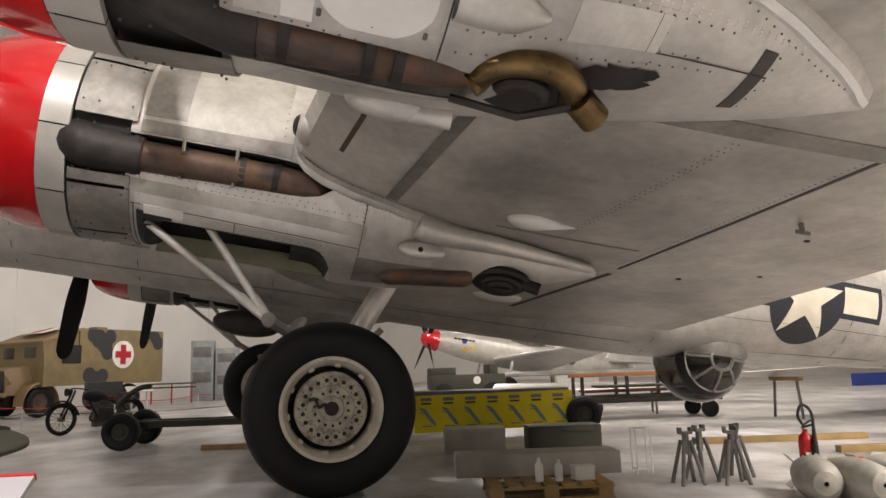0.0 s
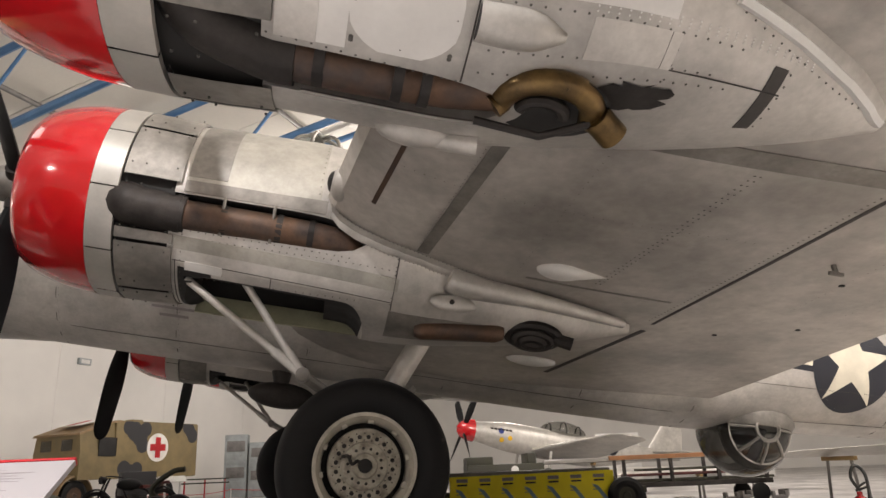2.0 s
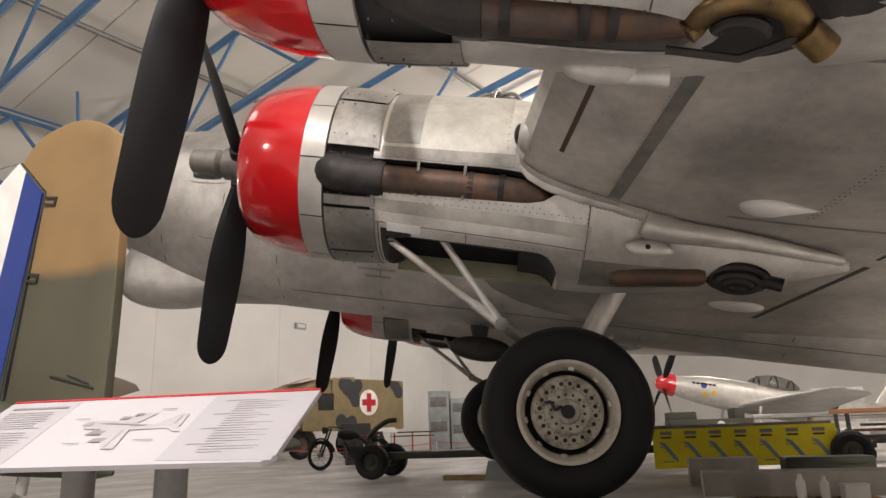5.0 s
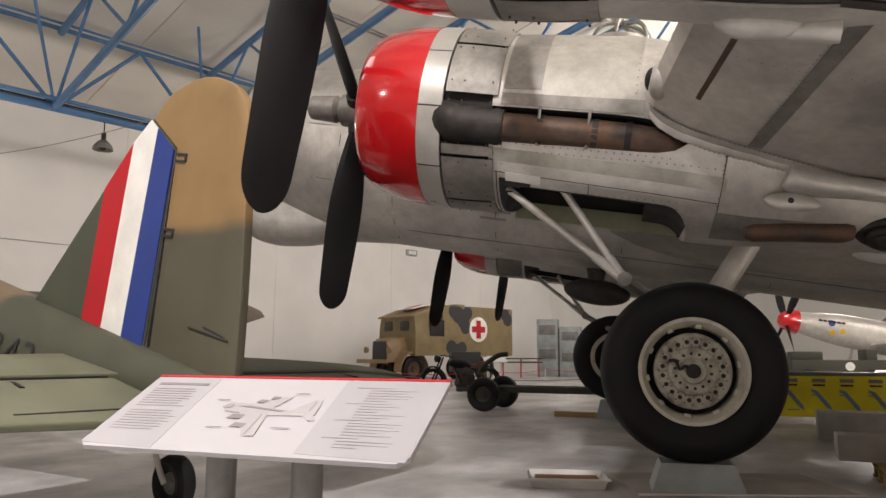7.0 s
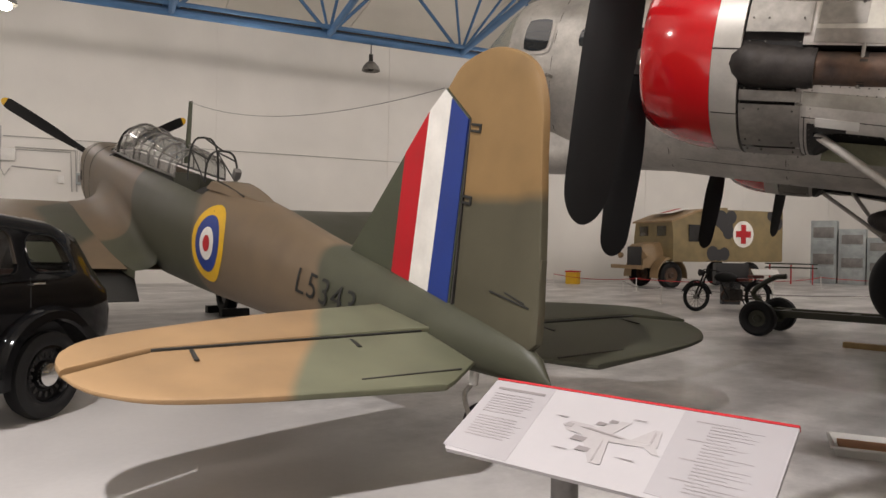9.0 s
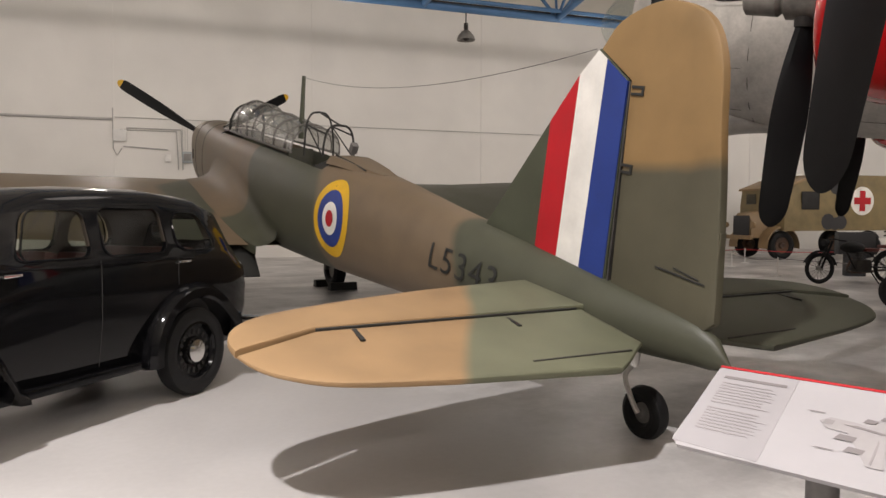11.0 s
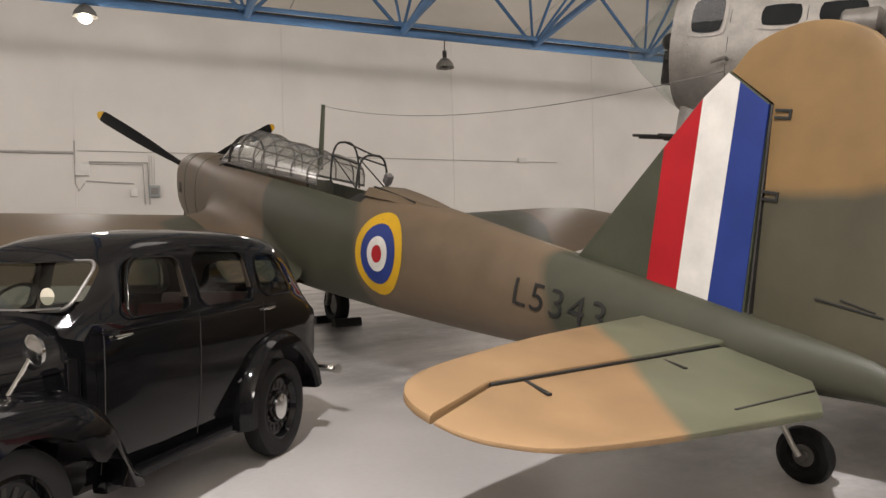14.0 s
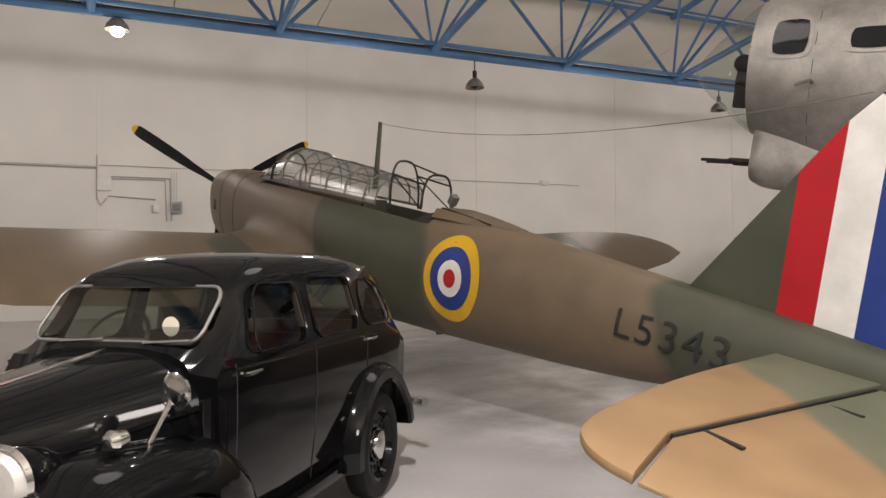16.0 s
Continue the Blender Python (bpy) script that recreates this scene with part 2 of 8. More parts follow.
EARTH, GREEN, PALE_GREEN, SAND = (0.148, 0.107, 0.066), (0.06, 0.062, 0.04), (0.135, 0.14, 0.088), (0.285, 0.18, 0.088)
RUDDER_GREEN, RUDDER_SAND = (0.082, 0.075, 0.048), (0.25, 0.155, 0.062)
M = dict(
    alu=material("bare_aluminium", (0.52, 0.50, 0.465), 0.42, 0.5, 0.22, 1.3, 30, 0.05),
    alu_bright=material("polished_aluminium", (0.57, 0.55, 0.51), 0.42, 0.5, 0.15, 1.6, 50, 0.04),
    alu_dull=material("weathered_aluminium", (0.27, 0.255, 0.23), 0.5, 0.5, 0.3, 2.5, 25, 0.08),
    alu_wing=material("stained_aluminium", (0.52, 0.49, 0.45), 0.45, 0.4, 0.3, 0.9, 12, 0.05),
    seam=material("dark_seam", (0.07, 0.065, 0.06), 0.7, 0.3, 0.3),
    rivet=material("rivet_metal", (0.12, 0.115, 0.105), 0.5, 0.6, 0.2),
    band=material("grey_cowl_band_metal", (0.43, 0.415, 0.38), 0.4, 0.3, 0.12, 3, 40, 0.03),
    worn_cream=material("worn_grimy_cream_paint", (0.5, 0.47, 0.39), 0.55, 0.1, 0.3, 14, 70, 0.15, second=(0.16, 0.14, 0.11), mix_at=0.42),
    primer=material("pale_green_primer", (0.3, 0.3, 0.2), 0.6, 0.1, 0.2, 3, 30, 0.05),
    pale=material("pale_panel_paint", (0.7, 0.69, 0.66), 0.45, 0.1, 0.08),
    red=material("red_gloss_enamel", (0.5, 0.008, 0.012), 0.16, 0.0, 0.08, 2, 30, 0.0, 0.9),
    white=material("white_paint", (0.8, 0.78, 0.73), 0.5, 0.0, 0.1, 3, 30, 0.03),
    plaster=material("painted_wall", (0.74, 0.72, 0.68), 0.8, 0.0, 0.05, 0.4, 25, 0.03),
    # wall white darkened: dim south side and conduit shadow lines put into the colour
    wall_grey=material("shade_greyed_white", (0.42, 0.41, 0.39), 0.8, 0.0, 0.05, 0.4, 25, 0.03),
    ceiling=material("white_roof_sheet", (0.68, 0.65, 0.58), 0.8, 0.0, 0.08, 0.3, 12, 0.02),
    blue=material("blue_steel_paint", (0.085, 0.19, 0.36), 0.4, 0.1, 0.12, 2),
    grey_steel=material("grey_galvanised_steel", (0.22, 0.21, 0.2), 0.5, 0.5, 0.2),
    rust=material("burnt_exhaust_steel", (0.16, 0.095, 0.06), 0.55, 0.55, 0.3, 4, 40, 0.12, second=(0.06, 0.05, 0.048), mix_at=0.45),
    soot=material("sooted_steel", (0.05, 0.045, 0.042), 0.55, 0.5, 0.35, 4, 40, 0.12),
    brass=material("heat_stained_bronze", (0.24, 0.155, 0.06), 0.35, 0.8, 0.35, 5, 40, 0.05, second=(0.08, 0.055, 0.03), mix_at=0.42),
    # near-black: shade inside recesses and holes put into the colour, also black parts
    dark=material("black_part_and_void_shade", (0.018, 0.017, 0.016), 0.8, 0.0, 0.2),
    olive=material("zinc_primer_green", (0.17, 0.17, 0.09), 0.6, 0.0, 0.2),
    rubber=material("black_tyre_rubber", (0.013, 0.013, 0.0135), 0.62, 0.0, 0.2, 4, 60, 0.1),
    cream=material("cream_wheel_paint", (0.55, 0.52, 0.44), 0.5, 0.0, 0.18, 8, 60, 0.1, second=(0.3, 0.27, 0.22), mix_at=0.35),
    prop=material("matt_black_propeller", (0.009, 0.009, 0.0095), 0.6, 0.0, 0.2, 3),
    yellow=material("yellow_paint", (0.68, 0.4, 0.01), 0.5, 0.0, 0.08),
    navy=material("insignia_blue", (0.016, 0.04, 0.22), 0.5, 0.0, 0.1),
    night=material("insignia_dark_blue", (0.014, 0.016, 0.024), 0.5, 0.0, 0.15),
    matt_red=material("matt_red_paint", (0.44, 0.005, 0.012), 0.6, 0.0, 0.1),
    star=material("cream_insignia", (0.62, 0.58, 0.47), 0.6, 0.0, 0.1),
    black_gloss=material("black_gloss_coachwork", (0.0035, 0.0035, 0.004), 0.07, 0.0, 0.05, 2, 30, 0.0, 0.0),
    chrome=material("chrome", (0.8, 0.79, 0.77), 0.12, 1.0, 0.05),
    leather=material("dark_red_leather", (0.09, 0.015, 0.012), 0.5, 0.0, 0.2),
    interior=material("brown_interior_trim", (0.05, 0.035, 0.025), 0.7, 0.0, 0.2),
    board=material("printed_board", (0.41, 0.395, 0.405), 0.45, 0.0, 0.03),
    board_grey=material("printed_grey", (0.35, 0.335, 0.345), 0.45, 0.0, 0.03),
    ink=material("grey_ink", (0.22, 0.20, 0.20), 0.6, 0.0, 0.1),
    ink_pale=material("pale_ink", (0.3, 0.28, 0.28), 0.6, 0.0, 0.1),
    ink_faint=material("faint_ink", (0.37, 0.35, 0.35), 0.6, 0.0, 0.1),
    dull_paint=material("dull_cream_panel_paint", (0.4, 0.385, 0.34), 0.5, 0.35, 0.16, 2.0, 30, 0.04),
    wood=material("pine_timber", (0.36, 0.24, 0.1), 0.7, 0.0, 0.2, 3, 30, 0.1),
    clear=glass("clear_perspex"), perspex=glass("scuffed_canopy_perspex", (0.84, 0.85, 0.83), 0.22, 0.7, 0.16), smoke=glass("tinted_car_glass", (0.5, 0.53, 0.49)), haze=glass("dusty_turret_glass", (0.62, 0.62, 0.6), 0.12), turret=glass("dark_dusty_turret_glass", (0.3, 0.3, 0.29), 0.08, 0.8),
    text=material("black_stencil", (0.02, 0.02, 0.018), 0.6, 0.0, 0.2),
    concrete=material("pale_concrete", (0.4, 0.38, 0.34), 0.8, 0.0, 0.15, 3, 40, 0.1),
    tan=material("tan_truck_paint", (0.3, 0.2, 0.1), 0.55, 0.0, 0.15, second=(0.24, 0.16, 0.08)),
    khaki=material("khaki_truck_paint", (0.21, 0.16, 0.075), 0.6, 0.0, 0.15),
    charcoal=material("charcoal_camouflage_paint", (0.03, 0.03, 0.033), 0.6, 0.0, 0.15),
    grey_case=material("grey_equipment_paint", (0.32, 0.35, 0.35), 0.5, 0.1, 0.15),
    mustard=material("yellow_banner_vinyl", (0.8, 0.68, 0.012), 0.5, 0.0, 0.05),
    banner_blue=material("grey_blue_print", (0.2, 0.28, 0.32), 0.5, 0.0, 0.05),
    dark_green=material("dark_vehicle_green", (0.035, 0.035, 0.02), 0.6, 0.0, 0.2),
    brown=material("brown_card", (0.3, 0.14, 0.06), 0.8, 0.0, 0.15),
    rope=material("natural_rope", (0.35, 0.28, 0.18), 0.9, 0.0, 0.2),
    lamp=material("lamp_face", (1.0, 0.9, 0.75), 0.5, emission=14.0),
)

for nm, level in (("black_gloss", 0.27), ("rubber", 0.22), ("prop", 0.22), ("soot", 0.3)):
    M[nm].node_tree.nodes["Principled BSDF"].inputs["Specular IOR Level"].default_value = level

# floor: worn painted concrete, pale in the open and stained grey further in
fm = material("painted_concrete_floor", (0.46, 0.445, 0.435), 0.36, 0.0, 0.12, 0.5, 18, 0.03)
M["floor"] = fm
nn, ll = fm.node_tree.nodes, fm.node_tree.links
pr = nn["Principled BSDF"]
base = pr.inputs["Base Color"].links[0].from_socket
tc = nn.new("ShaderNodeTexCoord")
big, mapn = nn.new("ShaderNodeTexNoise"), nn.new("ShaderNodeMapping")
mapn.inputs["Scale"].default_value = (1.0, 0.45, 1.0)
mapn.inputs["Rotation"].default_value = (0, 0, radians(20))
geo = nn.new("ShaderNodeNewGeometry")
ll.new(geo.outputs["Position"], mapn.inputs[0])
ll.new(mapn.outputs[0], big.inputs["Vector"])
big.inputs["Scale"].default_value, big.inputs["Detail"].default_value, big.inputs["Roughness"].default_value = 1.1, 9, 0.62
sx = nn.new("ShaderNodeSeparateXYZ")
ll.new(geo.outputs["Position"], sx.inputs[0])
zone = nn.new("ShaderNodeMapRange")   # the unpainted worn lane between the two aircraft
zone.inputs[1].default_value, zone.inputs[2].default_value = 3.0, 4.0
ll.new(sx.outputs["Y"], zone.inputs[0])
st = nn.new("ShaderNodeMapRange")
st.inputs[1].default_value, st.inputs[2].default_value, st.inputs[3].default_value, st.inputs[4].default_value = 0.36, 0.62, 0.66, 1.18
ll.new(big.outputs["Fac"], st.inputs[0])
mxf = nn.new("ShaderNodeMix")
mxf.inputs[2].default_value = 1.0
ll.new(zone.outputs[0], mxf.inputs[0])
ll.new(st.outputs[0], mxf.inputs[3])
sc = nn.new("ShaderNodeVectorMath")
sc.operation = "SCALE"
ll.new(base, sc.inputs[0])
worn = nn.new("ShaderNodeTexNoise")
worn.inputs["Scale"].default_value, worn.inputs["Detail"].default_value, worn.inputs["Roughness"].default_value = 0.55, 12, 0.72
ll.new(geo.outputs["Position"], worn.inputs["Vector"])
peel = nn.new("ShaderNodeMapRange")
peel.inputs[1].default_value, peel.inputs[2].default_value, peel.inputs[3].default_value, peel.inputs[4].default_value = 0.42, 0.64, 0.82, 1.45
ll.new(worn.outputs["Fac"], peel.inputs[0])
lane = nn.new("ShaderNodeMix")
lane.inputs[2].default_value = 1.0
ll.new(zone.outputs[0], lane.inputs[0])
ll.new(peel.outputs[0], lane.inputs[3])
both = nn.new("ShaderNodeMath")
both.operation = "MULTIPLY"
ll.new(mxf.outputs[0], both.inputs[0])
ll.new(lane.outputs[0], both.inputs[1])
ll.new(both.outputs[0], sc.inputs[3])
ll.new(sc.outputs[0], pr.inputs["Base Color"])

# ---- mesh helpers ----


def mesh_of(name, bm, mats, smooth=True, sharp=35):
    bmesh.ops.recalc_face_normals(bm, faces=bm.faces[:])
    me = bpy.data.meshes.new(name)
    bm.to_mesh(me)
    bm.free()
    for m in (mats if isinstance(mats, (list, tuple)) else [mats]):
        me.materials.append(M[m] if isinstance(m, str) else m)
    if smooth:
        for p in me.polygons:
            p.use_smooth = True
        me.set_sharp_from_angle(angle=radians(sharp))
    return me


def part(name, bm, mats, parent=None, label="", m=None, smooth=True, sharp=35):
    ob = new(name, mesh_of(name, bm, mats, smooth, sharp))
    if parent is not None:
        ob.parent = parent
    if m is not None:
        ob.matrix_basis = m
    if label:
        ob["label"] = label
    return ob


def thing(name, m, label, category, group="", kind=""):
    ob = new(name)
    ob.empty_display_size = 0.2
    ob.matrix_basis = m
    return tagged(ob, label, category, group, kind)


def box(bm, sx, sy, sz, m=None, bevel=0.0, mat=0):
    """A box of full sizes, centred at the origin of m."""
    g = bmesh.ops.create_cube(bm, size=1.0, matrix=Matrix.Diagonal((sx, sy, sz, 1)))
    vs = g["verts"]
    fs = list({f for v in vs for f in v.link_faces})
    if bevel:
        es = list({e for v in vs for e in v.link_edges})
        r = bmesh.ops.bevel(bm, geom=es, offset=bevel, segments=2, affect="EDGES", profile=0.7)
        fs = list({f for f in fs if f.is_valid} | set(r["faces"]))
        vs = list({v for f in fs for v in f.verts})
    for f in fs:
        f.material_index = mat
    if m is not None:
        bmesh.ops.transform(bm, matrix=m, verts=vs)
    return bm


def rod(bm, a, b, r, r2=None, n=10, mat=0, caps=True):
    """A round bar from a to b."""
    a, b = Vector(a), Vector(b)
    d = b - a
    q = d.to_track_quat("Z", "Y").to_matrix().to_4x4()
    g = bmesh.ops.create_cone(bm, cap_ends=caps, segments=n, radius1=r, radius2=r if r2 is None else r2, depth=d.length,
                              matrix=Matrix.Translation((a + b) / 2) @ q)
    for f in {f for v in g["verts"] for f in v.link_faces}:
        f.material_index = mat
    return bm


def loft(bm, rings, caps=True, closed=True, mat=0):
    rows = [[bm.verts.new(p) for p in ring] for ring in rings]
    n = len(rows[0])
    for a, b in zip(rows, rows[1:]):
        for i in range(n if closed else n - 1):
            f = bm.faces.new((a[i], a[(i + 1) % n], b[(i + 1) % n], b[i]))
            f.material_index = mat
    if caps and closed:
        for r in (rows[0], rows[-1]):
            bm.faces.new(r).material_index = mat
    return rows


def pipe(bm, points, r, n=10, mat=0, caps=True):
    """A tube along a bent line; r may be one radius or one for each point."""
    pts = [Vector(p) for p in points]
    rings, up = [], None
    for i, p in enumerate(pts):
        d = (pts[min(i + 1, len(pts) - 1)] - pts[max(i - 1, 0)]).normalized()
        if up is None:
            up = d.orthogonal().normalized()
        up = (up - d * up.dot(d)).normalized()
        side = d.cross(up)
        rr = r[i] if isinstance(r, (list, tuple)) else r
        rings.append([p + rr * (math.cos(2 * math.pi * k / n) * up + math.sin(2 * math.pi * k / n) * side) for k in range(n)])
    loft(bm, rings, caps, True, mat)
    return bm


def curve_pts(points, n=8):
    """Catmull-Rom through the points."""
    p = [Vector(q) for q in points]
    p = [p[0] * 2 - p[1]] + p + [p[-1] * 2 - p[-2]]
    out = []
    for i in range(1, len(p) - 2):
        for k in range(n):
            t = k / n
            out.append(0.5 * ((2 * p[i]) + (p[i + 1] - p[i - 1]) * t + (2 * p[i - 1] - 5 * p[i] + 4 * p[i + 1] - p[i + 2]) * t * t
                              + (3 * p[i] - p[i - 1] - 3 * p[i + 1] + p[i + 2]) * t ** 3))
    out.append(p[-2])
    return out


def lathe(bm, profile, n=48, axis="X", mat=0, m=None, a0=0, a1=360):
    """Turns (along, radius) pairs about an axis."""
    full = a1 - a0 >= 360
    rings = []
    for k in range(n if full else n + 1):
        a = radians(a0 + (a1 - a0) * k / n)
        ring = []
        for x, r in profile:
            c, s = r * math.cos(a), r * math.sin(a)
            v = Vector((x, c, s)) if axis == "X" else Vector((c, x, s)) if axis == "Y" else Vector((c, s, x))
            ring.append(m @ v if m is not None else v)
        rings.append(ring)
    if full:
        rings.append(rings[0])
    loft(bm, rings, False, False, mat)
    bmesh.ops.remove_doubles(bm, verts=bm.verts[:], dist=1e-5)
    return bm


def flat(bm, pts, thick, m=None, mat=0):
    """A plate: the outline in x, y, raised by thick along z."""
    m = m or Matrix()
    lo = [bm.verts.new(m @ Vector((x, y, 0))) for x, y in pts]
    hi = [bm.verts.new(m @ Vector((x, y, thick))) for x, y in pts]
    fs = [bm.faces.new(lo[::-1]), bm.faces.new(hi)]
    for i in range(len(pts)):
        j = (i + 1) % len(pts)
        fs.append(bm.faces.new((lo[i], lo[j], hi[j], hi[i])))
    for f in fs:
        f.material_index = mat
    return bm


def circle(r, n=32, cx=0, cy=0, a0=0, a1=360):
    return [(cx + r * math.cos(radians(a0 + (a1 - a0) * k / n)), cy + r * math.sin(radians(a0 + (a1 - a0) * k / n))) for k in range(n + (a1 - a0 < 360))]


class Body:
    """A lofted hull along x. Stations: x, zc, half width, rise, drop, squareness."""

    def __init__(self, stations, n=40):
        self.s, self.n = stations, n

    def at(self, x):
        s = self.s
        if x <= s[0][0]:
            return s[0][1:]
        for i, (a, b) in enumerate(zip(s, s[1:])):
            if x <= b[0]:
                t = (x - a[0]) / (b[0] - a[0])
                pa, pb = s[max(i - 1, 0)], s[min(i + 2, len(s) - 1)]
                h = b[0] - a[0]
                out = []
                for k in range(1, 6):
                    ma = (b[k] - pa[k]) / (b[0] - pa[0]) * h if i > 0 else b[k] - a[k]
                    mb = (pb[k] - a[k]) / (pb[0] - a[0]) * h if i + 2 < len(s) else b[k] - a[k]
                    out.append((2 * t ** 3 - 3 * t * t + 1) * a[k] + (t ** 3 - 2 * t * t + t) * ma + (3 * t * t - 2 * t ** 3) * b[k] + (t ** 3 - t * t) * mb)
                return tuple(out)
        return s[-1][1:]

    def point(self, x, ang, grow=0.0):
        """ang in degrees from the port side (-y) upwards."""
        zc, hw, up, dn, e = self.at(x)
        c, s = math.cos(radians(ang)), math.sin(radians(ang))
        p = 2.0 / e
        y = -(abs(c) ** p) * math.copysign(1, c) * (hw + grow)
        z = (abs(s) ** p) * math.copysign(1, s) * ((up if s > 0 else dn) + grow)
        return Vector((x, y, zc + z))

    def side(self, x, z, grow=0.0, port=True):
        """The skin's point at x and height z."""
        zc, hw, up, dn, e = self.at(x)
        h = (up if z > zc else dn)
        q = min(0.999, abs(z - zc) / max(h, 1e-6))
        y = (hw + grow) * (1 - q ** e) ** (1 / e)
        return Vector((x, -y if port else y, z))

    def hull(self, bm, x0, x1, steps, grow=0.0, caps=True, mat=0):
        rings = []
        for k in range(steps + 1):
            x = x0 + (x1 - x0) * k / steps
            rings.append([self.point(x, 360 * j / self.n, grow) for j in range(self.n)])
        loft(bm, rings, caps, True, mat)
        return bm


def airfoil(chord, thick, n=14, camber=0.02):
    """Closed outline, (along, up), leading edge at 0, upper side first from the trailing edge."""
    xs = [0.5 * (1 - math.cos(math.pi * k / n)) for k in range(n + 1)]
    yt = lambda x: 5 * thick * (0.2969 * math.sqrt(x) - 0.126 * x - 0.3516 * x * x + 0.2843 * x ** 3 - 0.1036 * x ** 4)
    yc = lambda x: 4 * camber * x * (1 - x)
    up = [(x * chord, (yc(x) + yt(x)) * chord) for x in reversed(xs)]
    lo = [(x * chord, (yc(x) - yt(x)) * chord) for x in xs[1:-1]]
    return up + lo


def wing_rings(sections):
    """Sections: leading edge x, y, z; chord; thickness; degrees by which the nose is raised."""
    rings = []
    for x, y, z, c, th, inc in sections:
        a = radians(inc)
        rings.append([Vector((x + u * math.cos(a) + w * math.sin(a), y, z - u * math.sin(a) + w * math.cos(a))) for u, w in airfoil(c, th)])
    return rings


def cut(ob, bm, solver="EXACT"):
    """Cuts the shape in bm out of ob for good."""
    bmesh.ops.recalc_face_normals(bm, faces=bm.faces[:])
    me = bpy.data.meshes.new("cutter")
    bm.to_mesh(me)
    bm.free()
    tool = bpy.data.objects.new("cutter", me)
    scene.collection.objects.link(tool)
    hold, basis = ob.parent, ob.matrix_basis.copy()
    ob.parent, ob.matrix_basis = None, Matrix()
    mod = ob.modifiers.new("cut", "BOOLEAN")
    mod.operation, mod.object, mod.solver = "DIFFERENCE", tool, solver
    bpy.context.view_layer.update()
    got = bpy.data.meshes.new_from_object(ob.evaluated_get(bpy.context.evaluated_depsgraph_get()))
    ob.modifiers.clear()
    old = ob.data
    ob.data = got
    got.name = ob.name
    for p in got.polygons:
        p.use_smooth = True
    got.set_sharp_from_angle(angle=radians(35))
    bpy.data.objects.remove(tool)
    bpy.data.meshes.remove(me)
    ob.parent, ob.matrix_basis = hold, basis
    return ob


def words(text, size, m, mats, parent, name="lettering", extrude=0.002, place=None, spacing=1.0, weight=0.0):
    cu = bpy.data.curves.new("t", "FONT")
    cu.body, cu.size, cu.extrude, cu.space_character, cu.offset = text, size, extrude, spacing, weight
    tmp = bpy.data.objects.new("t", cu)
    scene.collection.objects.link(tmp)
    bpy.context.view_layer.update()
    me = bpy.data.meshes.new_from_object(tmp.evaluated_get(bpy.context.evaluated_depsgraph_get()))
    bpy.data.objects.remove(tmp)
    bm = bmesh.new()
    bm.from_mesh(me)
    bpy.data.meshes.remove(me)
    if place:
        bmesh.ops.triangulate(bm, faces=bm.faces[:])
        for _ in range(4):
            bmesh.ops.subdivide_edges(bm, edges=[e for e in bm.edges if e.calc_length() > 0.05], cuts=1)
            bmesh.ops.triangulate(bm, faces=bm.faces[:])
        for v in bm.verts:
            v.co = place(v.co)
    elif m is not None:
        bmesh.ops.transform(bm, matrix=m, verts=bm.verts[:])
    return part(name, bm, mats, parent, smooth=False)

# ---- hall ----
HALL = pose(WALL_O.x, WALL_O.y, 0, 0, 0, WALL_A)      # x along the long wall, -y into the hall
X0, X1, DEEP, EAVE = -34.0, 62.0, 56.0, 9.2


def structure(name, bm, mats, label, m=None, smooth=False):
    return tagged(part(name, bm, mats, None, "", m, smooth), label, name.split("_")[0], kind="structure")


bm = bmesh.new()
box(bm, X1 - X0 + 2, DEEP + 2, 0.3, pose((X0 + X1) / 2, -DEEP / 2, -0.15))
structure("floor", bm, "floor", "worn pale grey painted concrete hangar floor", HALL)

bm = bmesh.new()
box(bm, X1 - X0, 0.3, EAVE + 4.6, pose((X0 + X1) / 2, 0.15, EAVE / 2 + 2.3))
wall_long = structure("wall_north", bm, "plaster", "white painted panelled hangar wall", HALL)
# south wall greyed: stands for the darker hall unseen there, dims reflections
for name, sx, sy, px, py in (("wall_south", X1 - X0, 0.3, (X0 + X1) / 2, -DEEP - 0.15), ("wall_west", 0.3, DEEP, X0 - 0.15, -DEEP / 2), ("wall_east", 0.3, DEEP, X1 + 0.15, -DEEP / 2)):
    bm = bmesh.new()
    box(bm, sx, sy, EAVE + 4.6, pose(px, py, EAVE / 2 + 2.3))
    structure(name, bm, "wall_grey" if name == "wall_south" else "plaster", "plain hangar wall greyed to dim reflections" if name == "wall_south" else "plain white hangar wall", HALL)

bm = bmesh.new()        # roof sheets rising to a ridge, each strip with a lapped edge
SLOPE = 0.15
